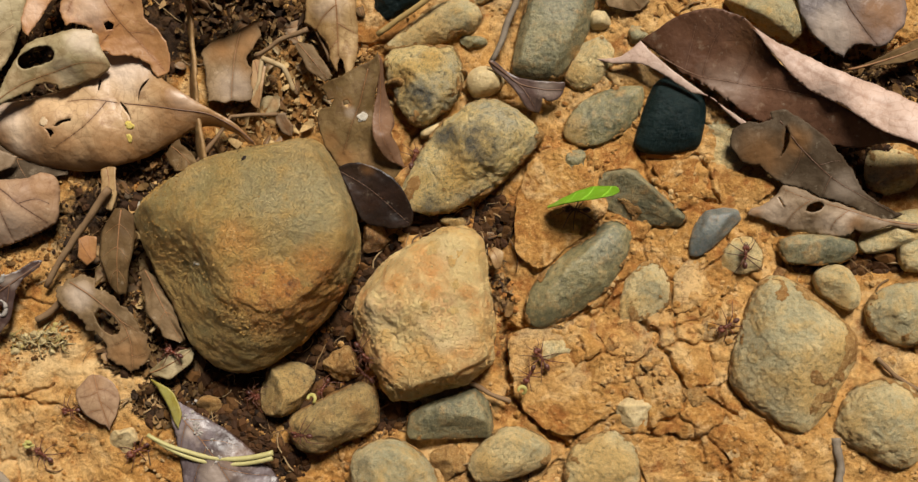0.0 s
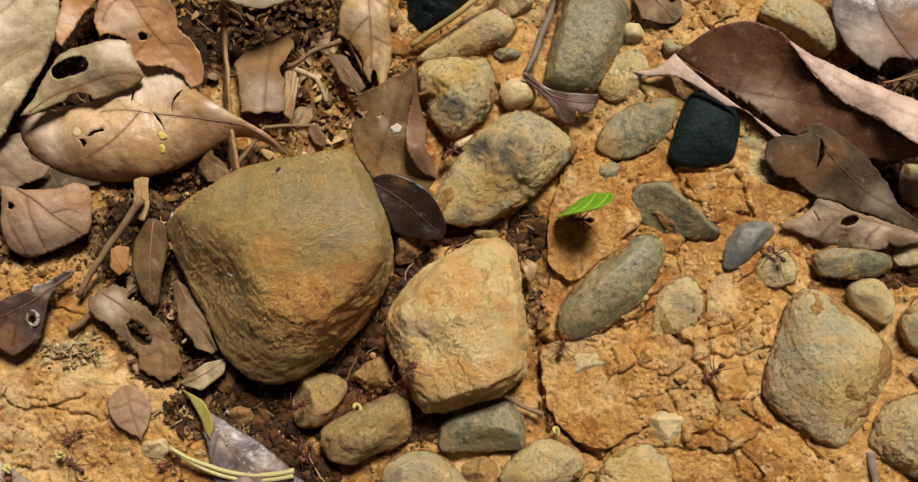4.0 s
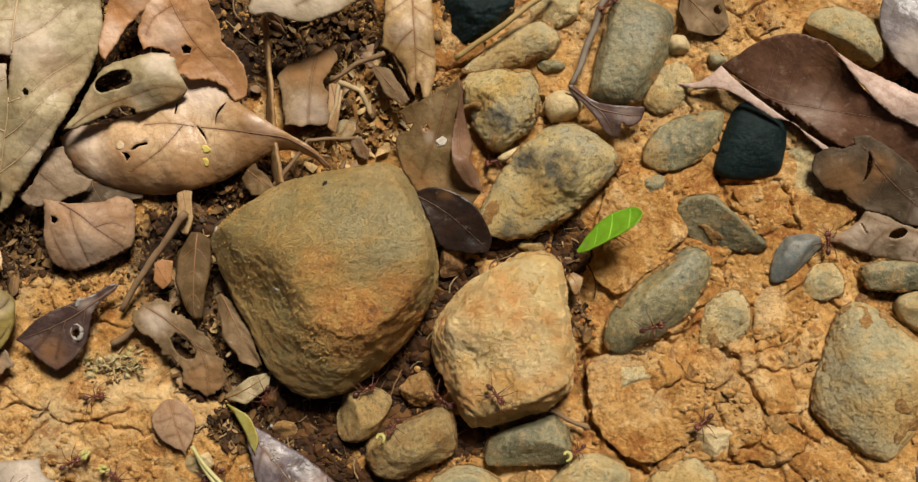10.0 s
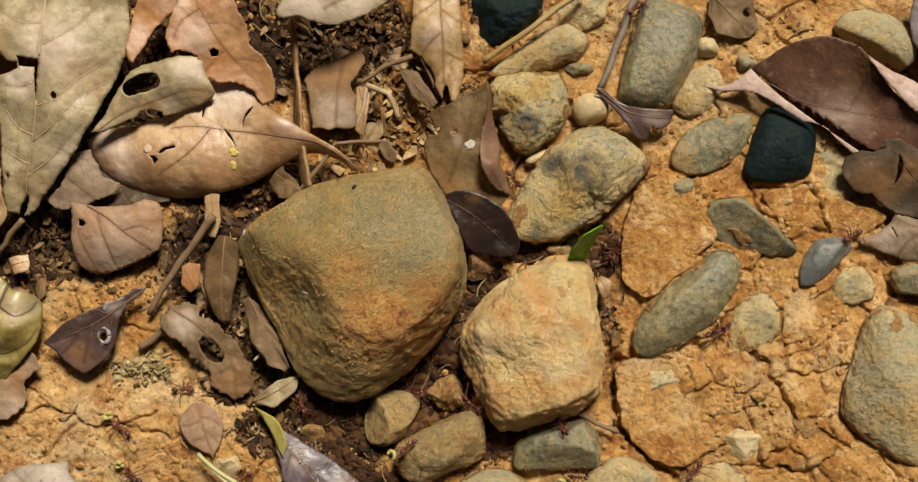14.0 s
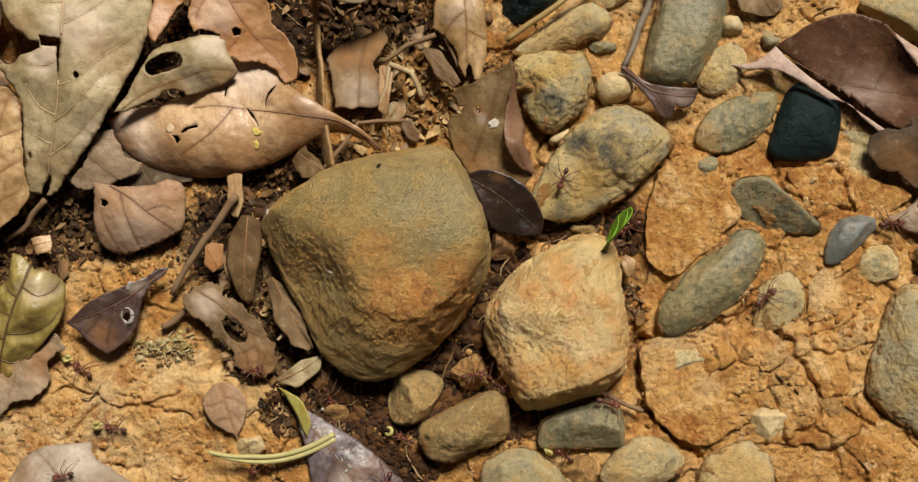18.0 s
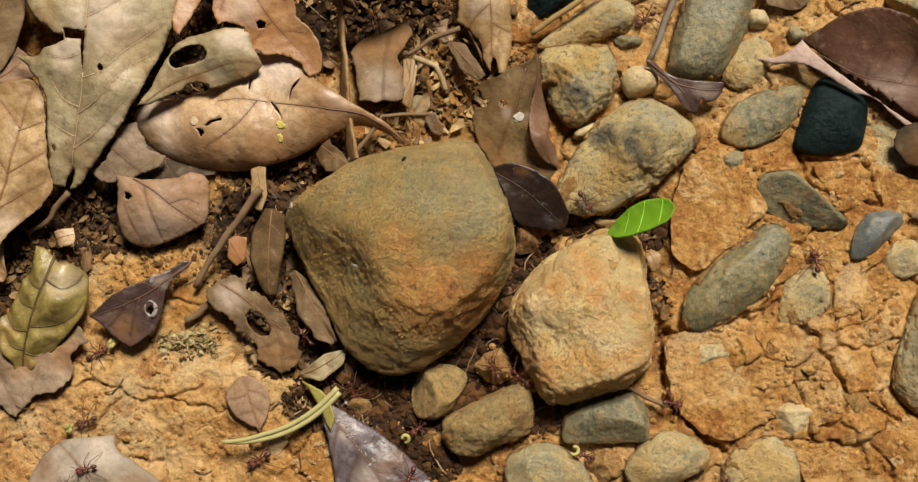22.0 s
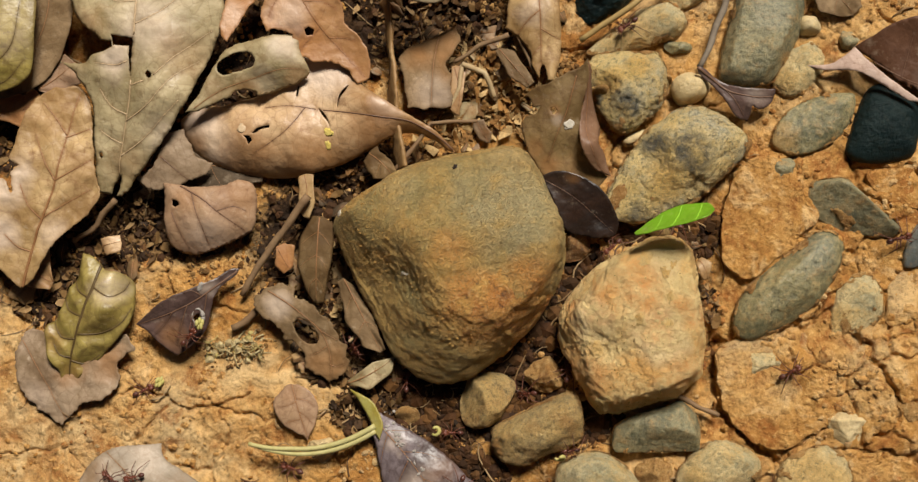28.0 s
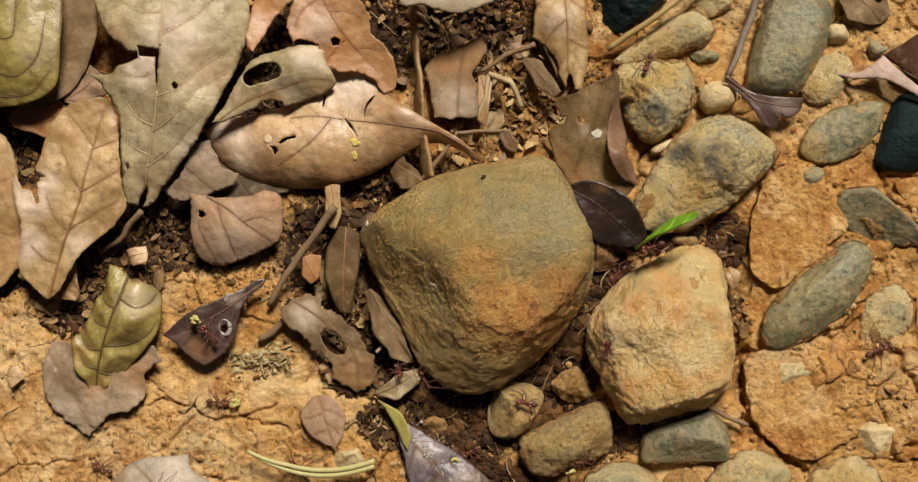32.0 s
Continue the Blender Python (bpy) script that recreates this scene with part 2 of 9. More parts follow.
CLAY_DUST = (0.47, 0.24, 0.068)
M_GROUND = ground_material()
M_BIG = stone_material("ochre_brown_stone", (0.42, 0.315, 0.115), (0.58, 0.35, 0.10), (0.68, 0.42, 0.125), 0.36, 0.8, speck=(0.30, 0.20, 0.08), rust=(0.66, 0.33, 0.07), relief=1.2, pale=0.65, tints=((0.56, 0.46, 0.24), (0.70, 0.29, 0.06)))
M_ORANGE = stone_material("orange_buff_stone", (0.95, 0.64, 0.25), (0.92, 0.49, 0.14), (0.97, 0.73, 0.34), 0.5, 0.75, speck=(0.75, 0.45, 0.17), rust=(0.84, 0.34, 0.09), relief=1.1, tints=((0.96, 0.76, 0.46), (0.90, 0.40, 0.12)))
M_TAN = stone_material("tan_pebble", (0.52, 0.37, 0.155), (0.64, 0.42, 0.15), CLAY_DUST, 0.36, 0.7)
M_GREEN = stone_material("grey_green_stone", (0.135, 0.132, 0.078), (0.29, 0.255, 0.14), CLAY_DUST, 0.27, 0.55, speck=(0.055, 0.052, 0.03), relief=0.45, pale=0.35, gloss=0.5, tints=((0.33, 0.31, 0.21), (0.47, 0.24, 0.068)))
M_DARK = stone_material("dark_olive_stone", (0.15, 0.14, 0.072), (0.29, 0.25, 0.125), CLAY_DUST, 0.2, 0.47, speck=(0.04, 0.038, 0.022), relief=0.35, pale=0.4, gloss=0.6, tints=((0.26, 0.25, 0.165), (0.40, 0.25, 0.09)))
M_MOTTLE = stone_material("mottled_grey_ochre_stone", (0.62, 0.56, 0.38), (0.95, 0.72, 0.32), (0.88, 0.60, 0.20), 0.42, 0.6, rust=(0.76, 0.50, 0.17), relief=1.2, tints=((0.085, 0.085, 0.075), (0.86, 0.52, 0.14)))
M_BLACK = stone_material("wet_black_stone", (0.004, 0.013, 0.014), (0.007, 0.018, 0.018), (0.016, 0.02, 0.014), 0.1, 0.5, speck=(0.003, 0.005, 0.005), relief=0.4, pale=0.02, gloss=0.15)
M_SLATE = stone_material("blue_grey_stone", (0.099, 0.116, 0.116), (0.176, 0.187, 0.171), CLAY_DUST, 0.22, 0.47, speck=(0.09, 0.085, 0.05), relief=0.25, pale=0.2, gloss=0.6)
M_CREAM = stone_material("cream_pebble", (0.612, 0.484, 0.264), (0.544, 0.408, 0.204), (0.629, 0.425, 0.187), 0.1, 0.6, speck=(0.45, 0.3, 0.15), relief=0.4)
M_DUSTY = stone_material("clay_dusted_grey_stone", (0.62, 0.53, 0.31), (0.88, 0.68, 0.34), (0.76, 0.49, 0.17), 0.42, 0.6, speck=(0.28, 0.21, 0.10), relief=0.9, tints=((0.50, 0.45, 0.27), (0.72, 0.45, 0.15)))
M_CLOD = stone_material("clay_clod", (0.48, 0.245, 0.068), (0.40, 0.19, 0.048), (0.57, 0.33, 0.11), 0.5, 0.9, speck=(0.2, 0.08, 0.02))
M_RUSTY = stone_material("rusty_crust", (0.66, 0.29, 0.06), (0.54, 0.19, 0.038), (0.74, 0.42, 0.11), 0.5, 0.9)
M_BUFFCRUST = stone_material("buff_crust", (0.86, 0.56, 0.20), (0.78, 0.43, 0.11), (0.86, 0.64, 0.30), 0.5, 0.85, speck=(0.45, 0.24, 0.08))
M_RUSTCLOD = stone_material("rusty_clod", (0.36, 0.17, 0.05), (0.28, 0.12, 0.033), (0.48, 0.26, 0.085), 0.4, 0.9)

L_PALE = leaf_material("pale_tan_leaf", (0.42, 0.245, 0.108), (0.52, 0.345, 0.185), (0.19, 0.086, 0.03), 0.46, 0.5)
L_TAN = leaf_material("tan_leaf", (0.37, 0.225, 0.088), (0.46, 0.305, 0.14), (0.17, 0.078, 0.025), 0.5, 0.4)
L_OLIVE = leaf_material("olive_grey_leaf", (0.30, 0.232, 0.11), (0.40, 0.315, 0.175), (0.165, 0.10, 0.04), 0.52, 0.35)
L_GREEN = leaf_material("olive_green_leaf", (0.24, 0.18, 0.04), (0.33, 0.25, 0.068), (0.10, 0.055, 0.018), 0.42, 0.45)
L_CHALK = leaf_material("chalky_grey_leaf", (0.30, 0.235, 0.16), (0.38, 0.31, 0.235), (0.21, 0.14, 0.08), 0.55)
L_ORANGE = leaf_material("orange_brown_leaf", (0.47, 0.25, 0.105), (0.38, 0.175, 0.06), (0.21, 0.08, 0.028), 0.5, 0.4)
L_PINK = leaf_material("pink_grey_leaf", (0.40, 0.25, 0.15), (0.34, 0.21, 0.115), (0.17, 0.085, 0.045), 0.55, 0.35)
L_PINKPALE = leaf_material("pale_pink_leaf_edge", (0.56, 0.41, 0.33), (0.50, 0.35, 0.27), (0.30, 0.17, 0.115), 0.5)
L_BROWN = leaf_material("dark_brown_leaf", (0.123, 0.0538, 0.0274), (0.1517, 0.0722, 0.0395), (0.0779, 0.0336, 0.0182), 0.5, 0.3, 0.1)
# for dark scraps, and for the sheet whose shade is put into its colour
L_SHADY = leaf_material("dark_and_shaded_brown_leaf", (0.0774, 0.051, 0.0286), (0.1056, 0.073, 0.0437), (0.0458, 0.0273, 0.0143), 0.65, 0.15)
L_DUSK = leaf_material("dusky_grey_leaf", (0.26, 0.175, 0.10), (0.33, 0.235, 0.15), (0.14, 0.08, 0.04), 0.55, 0.3)
L_SPOT = leaf_material("thin_dun_leaf", (0.165, 0.10, 0.036), (0.215, 0.14, 0.058), (0.095, 0.046, 0.017), 0.5)
L_FOLD = leaf_material("red_brown_leaf_fold", (0.235, 0.125, 0.07), (0.275, 0.16, 0.092), (0.135, 0.066, 0.035), 0.5)
L_DUN = leaf_material("dun_brown_leaf", (0.12, 0.068, 0.026), (0.17, 0.105, 0.045), (0.06, 0.032, 0.013), 0.65, 0.15)
L_GREYB = leaf_material("grey_brown_leaf", (0.175, 0.108, 0.05), (0.235, 0.155, 0.08), (0.10, 0.056, 0.025), 0.65, 0.15)
L_PURPLE = leaf_material("purple_brown_leaf", (0.092, 0.052, 0.0416), (0.136, 0.084, 0.068), (0.04, 0.0216, 0.0176), 0.35, 0.6)
L_LILAC = leaf_material("lilac_grey_leaf", (0.085, 0.055, 0.05), (0.21, 0.165, 0.165), (0.05, 0.028, 0.026), 0.4, 0.5)
L_BLACK = leaf_material("blackish_leaf", (0.022, 0.011, 0.007), (0.034, 0.017, 0.011), (0.008, 0.004, 0.003), 0.4, 0.4)
L_YELLOW = leaf_material("yellow_green_leaf", (0.40, 0.33, 0.045), (0.28, 0.27, 0.10), (0.20, 0.13, 0.03), 0.45)
L_SILVER = leaf_material("silver_brown_leaf", (0.203, 0.167, 0.152), (0.271, 0.231, 0.219), (0.0812, 0.0542, 0.0454), 0.4, 0.5)
L_FRESH = leaf_material("fresh_green_leaf", (0.25, 0.52, 0.025), (0.32, 0.60, 0.04), (0.20, 0.44, 0.02), 0.4, 0.4, 0.15, 0.25)
L_FRESHRIB = plain_material("pale_green_rib", (0.27, 0.54, 0.035), (0.30, 0.58, 0.05), 400, 0.4)
W_GREY = plain_material("grey_twig_bark", (0.25, 0.20, 0.145), (0.16, 0.12, 0.085), 260, 0.75)
W_TAN = plain_material("tan_straw", (0.42, 0.29, 0.11), (0.33, 0.21, 0.075), 300, 0.6)
W_BROWN = plain_material("brown_twig_bark", (0.17, 0.095, 0.045), (0.24, 0.15, 0.075), 260, 0.75)
W_PALE = plain_material("pale_rootlet", (0.48, 0.36, 0.20), (0.38, 0.26, 0.13), 300, 0.7)
RIB_DARK = plain_material("dark_leaf_rib", (0.16, 0.085, 0.05), (0.12, 0.06, 0.034), 300, 0.5)
RIB_TAN = plain_material("tan_leaf_rib", (0.30, 0.145, 0.058), (0.24, 0.11, 0.042), 300, 0.5)
RIB_PALE = plain_material("pale_leaf_rib", (0.52, 0.38, 0.23), (0.46, 0.31, 0.17), 300, 0.5)
RIB_OLIVE = plain_material("olive_leaf_rib", (0.11, 0.07, 0.024), (0.08, 0.048, 0.018), 300, 0.5)


# ---- mesh helpers ----
TABLE = np.random.default_rng(7).random((256, 256))


def lattice(x, y, seed=0):
    """Smooth value noise from 0 to 1 on arrays."""
    x, y = x + seed * 17.3, y + seed * 9.7
    xi, yi = np.floor(x).astype(int), np.floor(y).astype(int)
    fx, fy = x - xi, y - yi
    fx, fy = fx * fx * (3 - 2 * fx), fy * fy * (3 - 2 * fy)
    g = lambda i, j: TABLE[(xi + i) % 256, (yi + j) % 256]
    return (g(0, 0) * (1 - fx) + g(1, 0) * fx) * (1 - fy) + (g(0, 1) * (1 - fx) + g(1, 1) * fx) * fy


def fbm(x, y, octaves=4, seed=0):
    total, amp, size = 0.0, 0.5, 0.0
    for k in range(octaves):
        total = total + amp * lattice(x * 2 ** k, y * 2 ** k, seed + k)
        size, amp = size + amp, amp * 0.5
    return total / size


def smooth_shade(me):
    me.polygons.foreach_set("use_smooth", [True] * len(me.polygons))
    return me


def mesh_of(name, verts, faces, material, smooth=True):
    me = bpy.data.meshes.new(name)
    me.from_pydata([tuple(v) for v in verts], [], faces)
    me.materials.append(material)
    if smooth:
        smooth_shade(me)
    me.update()
    return me


def part_of(name, me, parent, label=""):
    ob = new(name, me)
    ob.parent = parent
    if label:
        tagged(ob, label)
    return ob


def tube(points, radii, sides=7):
    """Verts and faces of a round rod along points."""
    verts, faces = [], []
    pts = [Vector(p) for p in points]
    for i, p in enumerate(pts):
        d = (pts[min(i + 1, len(pts) - 1)] - pts[max(i - 1, 0)]).normalized()
        side = d.cross(Vector((0, 0, 1)))
        side = side.normalized() if side.length > 1e-4 else Vector((1, 0, 0))
        up = side.cross(d)
        for k in range(sides):
            a = 2 * math.pi * k / sides
            verts.append(p + radii[i] * (math.cos(a) * side + math.sin(a) * up))
    for i in range(len(pts) - 1):
        for k in range(sides):
            a, b = i * sides + k, i * sides + (k + 1) % sides
            faces.append((a, b, b + sides, a + sides))
    faces.append(tuple(range(sides))[::-1])
    faces.append(tuple(range(len(verts) - sides, len(verts))))
    return verts, faces


def joined(shapes):
    verts, faces = [], []
    for v, f in shapes:
        o = len(verts)
        verts += v
        faces += [tuple(i + o for i in q) for q in f]
    return verts, faces


def wrap(values, a):
    """A smooth closed curve through values spread evenly round the circle."""
    n = len(values)
    t = a / (2 * math.pi) * n
    i = int(math.floor(t))
    f = t - i
    p0, p1, p2, p3 = (values[(i + k) % n] for k in (-1, 0, 1, 2))
    return p1 + 0.5 * f * (p2 - p0 + f * (2 * p0 - 5 * p1 + 4 * p2 - p3 + f * (3 * (p1 - p2) + p3 - p0)))


def stretch(values, u):
    """A smooth open curve through evenly spaced values, u from 0 to 1."""
    t = min(max(u, 0), 1) * (len(values) - 1)
    i = min(int(t), len(values) - 2)
    f = t - i
    p0, p1, p2, p3 = values[max(i - 1, 0)], values[i], values[i + 1], values[min(i + 2, len(values) - 1)]
    return max(0.0, p1 + 0.5 * f * (p2 - p0 + f * (2 * p0 - 5 * p1 + 4 * p2 - p3 + f * (3 * (p1 - p2) + p3 - p0))))


# ---- ground ----
def axis(lo, hi, step, far):
    inner = np.arange(lo, hi + step / 2, step)
    out, s, grow = [], step * 2, 0.0
    while grow < far:
        grow += s
        out.append(grow)
        s *= 1.35
    out = np.array(out)
    return np.concatenate([(lo - out)[::-1], inner, hi + out])


GX = axis(-0.236, 0.128, 0.00044, 60.0)
GY = axis(-0.062, 0.126, 0.00044, 60.0)


def line_distance(x, y, pts):
    best = np.full(x.shape, 9.0)
    for (ax, ay), (bx, by) in zip(pts, pts[1:]):
        dx, dy = (bx - ax) * MM, (by - ay) * MM
        k = np.clip(((x - ax * MM) * dx + (y - ay * MM) * dy) / (dx * dx + dy * dy), 0, 1)
        best = np.minimum(best, np.hypot(x - ax * MM - k * dx, y - ay * MM - k * dy))
    return best


def blob(x, y, cx, cy, rx, ry, soft=0.35):
    d = np.hypot((x - cx * MM) / (rx * MM), (y - cy * MM) / (ry * MM))
    return np.clip((1 + soft - d) / (2 * soft), 0, 1)


def ground_fields(x, y):
    """Height of the soil in metres and the strength of its dark colour: humus, and painted shade between stones."""
    near = np.clip(1.6 - np.hypot(x + 0.05, y - 0.03) / 0.35, 0, 1)
    z = (fbm(x / 0.045, y / 0.045, 3, 1) - 0.5) * 0.007
    z = z + (fbm(x / 0.009, y / 0.009, 4, 2) - 0.5) * 0.0030 * near
    z = z + np.abs(fbm(x / 0.014, y / 0.014, 3, 31) - 0.5) * 0.0028 * near
    z = z + (fbm(x / 0.0022, y / 0.0022, 2, 3) - 0.5) * 0.0011 * near
    # plates of dried clay: cells with a warped net of cracks between them
    wx = x + (fbm(x / 0.006, y / 0.006, 3, 11) - 0.5) * 0.0045
    wy = y + (fbm(x / 0.006, y / 0.006, 3, 12) - 0.5) * 0.0045
    cell = 0.022
    f1 = np.full(x.shape, 9.0)
    f2 = np.full(x.shape, 9.0)
    ci, cj = np.floor(wx / cell), np.floor(wy / cell)
    tone = np.zeros(x.shape)
    for i in (-1, 0, 1):
        for j in (-1, 0, 1):
            a, b = (ci + i).astype(int) % 256, (cj + j).astype(int) % 256
            px, py = (ci + i + TABLE[a, b]) * cell, (cj + j + TABLE[b, (a + 91) % 256]) * cell
            d = np.hypot(wx - px, wy - py)
            f2 = np.where(d < f1, f1, np.minimum(f2, d))
            tone = np.where(d < f1, TABLE[(a + 40) % 256, (b + 13) % 256], tone)
            f1 = np.minimum(f1, d)
    gap = f2 - f1
    width = 0.0005 + 0.0010 * fbm(x / 0.02, y / 0.02, 2, 21)
    open_here = np.clip((fbm(x / 0.03, y / 0.03, 2, 25) - 0.42) * 8, 0.0, 1)
    z = z - np.clip(1 - gap / width, 0, 1) * 0.0022 * open_here * near
    z = z + (tone - 0.5) * 0.0014 * np.clip(gap / 0.003, 0, 1) * near
    for pts, deep, wide in CRACKS:
        wob = 0.0022
        d = line_distance(x + (fbm(x / 0.004, y / 0.004, 3, 5) - 0.5) * 2 * wob, y + (fbm(x / 0.004, y / 0.004, 3, 6) - 0.5) * 2 * wob, pts)
        z = z - np.clip(1 - d / (wide * 0.45 * MM), 0, 1) ** 0.6 * deep * 1.15 * MM
    humus_shade = np.zeros(x.shape)
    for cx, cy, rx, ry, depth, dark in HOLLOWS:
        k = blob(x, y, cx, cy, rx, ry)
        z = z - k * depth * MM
        humus_shade = np.maximum(humus_shade, k * dark)
    for cx, cy, rx, ry, up in MOUNDS:
        z = z + blob(x, y, cx, cy, rx, ry, 0.5) * up * MM
    return z, humus_shade


CRACKS = (
    ([(24.9, 4.8), (30.6, -1.9), (35.5, -10.3), (38.8, -15.6), (47.0, -18.6)], 3.0, 2.0),
    ([(-13.0, 3.1), (-13.9, -7.0), (-12.7, -17.1), (-4.7, -23.8), (2.8, -29.6)], 3.0, 3.0),
    ([(35.5, -11.9), (36.2, -18.6), (30.4, -23.6)], 2, 1.5),
    ([(-13.0, 3.1), (-3.7, 1.8), (6.4, 5.6), (14.0, 9.8), (19.1, 13.2)], 1.8, 1.4),
    ([(6.4, 0.6), (8.9, -5.3), (8.8, -12.9)], 1.5, 1.0),
    ([(8.8, -12.9), (18.8, -13.7), (27.2, -10.3)], 1.2, 1.0),
    ([(38.8, -15.6), (47.1, -10.3), (50.5, -3.6)], 2.0, 1.6),
    ([(41.4, 53.0), (44.6, 45.3), (47.0, 38.4)], 2.0, 1.3),
    ([(26.3, 52.3), (34.7, 51.3), (41.4, 53.0), (51.3, 46.9)], 1.6, 1.2),
    ([(-9.5, 23.5), (-11.2, 32.1), (-9.5, 42.3), (-7.7, 52.7)], 2.2, 1.6),
    ([(47.0, 38.4), (39.6, 41.9), (27.8, 43.7)], 1.5, 1.2),
    ([(-11.2, 32.1), (-2.7, 33.7), (2.4, 32.0)], 1.2, 0.9),
    ([(32.4, 3.1), (42.4, 5.6), (49.1, 13.1)], 1.4, 1.0),
    ([(47.0, -18.6), (53.4, -25.1), (60.0, -23.5), (64.8, -30.0)], 1.6, 1.3),
    ([(2.8, -29.6), (8.7, -25.4), (18.8, -20.3)], 1.6, 1.3),
    ([(18.7, -27.0), (27.0, -26.9), (33.7, -21.9), (46.8, -30.1), (48.3, -40.5)], 1.5, 1.2),
    ([(-164.7, -14.2), (-153.8, -19.3), (-143.0, -21.0), (-132.4, -19.2)], 1.6, 1.4),
    ([(-187.7, -13.8), (-173.4, -13.6), (-166.2, -19.6), (-157.4, -16.9), (-148.7, -14.3)], 1.8, 1.4),
    ([(-187.8, -5.1), (-178.7, -13.7)], 1.4, 1.2),
    ([(-157.4, -16.9), (-153.8, -25.4), (-157.2, -32.3)], 1.4, 1.1),
)
# last value: strength of the dark colour, humus plus shade painted into gaps
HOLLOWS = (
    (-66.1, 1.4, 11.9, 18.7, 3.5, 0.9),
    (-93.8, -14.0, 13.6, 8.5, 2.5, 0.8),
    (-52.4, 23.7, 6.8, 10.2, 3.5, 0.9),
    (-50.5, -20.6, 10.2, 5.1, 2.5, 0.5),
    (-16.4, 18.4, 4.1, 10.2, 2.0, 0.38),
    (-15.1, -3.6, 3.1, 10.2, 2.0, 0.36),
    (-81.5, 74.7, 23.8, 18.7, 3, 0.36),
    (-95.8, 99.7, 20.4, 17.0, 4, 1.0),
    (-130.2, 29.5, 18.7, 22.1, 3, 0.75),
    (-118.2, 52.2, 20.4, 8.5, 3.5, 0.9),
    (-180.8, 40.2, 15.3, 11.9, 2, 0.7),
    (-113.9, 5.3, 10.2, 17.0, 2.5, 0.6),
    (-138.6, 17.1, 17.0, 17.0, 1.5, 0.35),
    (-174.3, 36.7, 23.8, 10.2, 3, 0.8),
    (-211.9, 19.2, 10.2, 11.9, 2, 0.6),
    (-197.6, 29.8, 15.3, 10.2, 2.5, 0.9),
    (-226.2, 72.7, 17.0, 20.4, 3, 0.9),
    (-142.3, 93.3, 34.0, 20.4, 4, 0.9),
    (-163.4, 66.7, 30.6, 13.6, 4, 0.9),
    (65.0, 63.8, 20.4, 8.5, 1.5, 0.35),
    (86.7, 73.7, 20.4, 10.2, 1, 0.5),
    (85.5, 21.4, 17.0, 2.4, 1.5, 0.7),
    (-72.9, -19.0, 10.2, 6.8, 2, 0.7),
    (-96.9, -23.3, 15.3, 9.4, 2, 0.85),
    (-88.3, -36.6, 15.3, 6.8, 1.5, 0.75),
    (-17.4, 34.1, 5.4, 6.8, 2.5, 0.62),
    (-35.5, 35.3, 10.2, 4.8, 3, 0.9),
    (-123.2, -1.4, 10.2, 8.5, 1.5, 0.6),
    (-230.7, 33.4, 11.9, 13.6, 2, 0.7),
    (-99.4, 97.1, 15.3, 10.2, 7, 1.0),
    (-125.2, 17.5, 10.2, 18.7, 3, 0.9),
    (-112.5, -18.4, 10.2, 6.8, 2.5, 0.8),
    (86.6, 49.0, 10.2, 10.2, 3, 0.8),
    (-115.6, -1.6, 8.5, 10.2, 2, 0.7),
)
MOUNDS = (
    (8.8, -10.3, 25.5, 17.0, 2.0),
    (39.3, 26.6, 27.2, 23.8, 1.0),
    (42.3, -0.3, 13.6, 13.6, 1.5),
    (-146.7, -17.6, 27.2, 11.9, 1.5),
    (46.8, -30.1, 22.1, 11.9, 1.2),
    (-169.7, -22.2, 27.2, 10.2, 1.5),
    (-2.7, 38.8, 10.2, 15.3, 2.0),
)



SILT = (
    (-214.4, -26.1, 34.0, 15.3),
    (-169.5, -30.7, 27.2, 10.2),
    (-229.7, -1.9, 10.2, 13.6),
    (-143.4, -7.2, 23.8, 8.5),
    (-31.7, -37.3, 13.6, 6.8),
)


def build_ground():
    x, y = np.meshgrid(GX, GY)
    z, humus_shade = ground_fields(x, y)
    nx, ny = len(GX), len(GY)
    me = bpy.data.meshes.new("ground")
    me.vertices.add(nx * ny)
    me.vertices.foreach_set("co", np.stack([x, y, z], -1).ravel())
    i = np.arange(nx * ny).reshape(ny, nx)
    quads = np.stack([i[:-1, :-1], i[:-1, 1:], i[1:, 1:], i[1:, :-1]], -1).reshape(-1, 4)
    me.loops.add(quads.size)
    me.loops.foreach_set("vertex_index", quads.ravel())
    me.polygons.add(len(quads))
    me.polygons.foreach_set("loop_start", np.arange(0, quads.size, 4))
    me.update(calc_edges=True)
    smooth_shade(me)
    me.attributes.new("humus_shade", "FLOAT", "POINT").data.foreach_set("value", humus_shade.ravel())
    silt = np.zeros(x.shape)
    for cx, cy, rx, ry in SILT:
        silt = np.maximum(silt, blob(x, y, cx, cy, rx, ry, 0.6))
    me.attributes.new("silt", "FLOAT", "POINT").data.foreach_set("value", silt.ravel())
    me.materials.append(M_GROUND)
    tagged(new("ground", me), "ochre clay soil, dried and cracked, coloured dark for humus under litter and shade in gaps", "ground", kind="structure")
    return z


GROUND_Z = build_ground()


def ground_z(x, y):
    """Height of the soil at a place in millimetres."""
    i = int(np.clip(np.searchsorted(GX, x * MM), 1, len(GX) - 1))
    j = int(np.clip(np.searchsorted(GY, y * MM), 1, len(GY) - 1))
    return GROUND_Z[j, i] * 1000


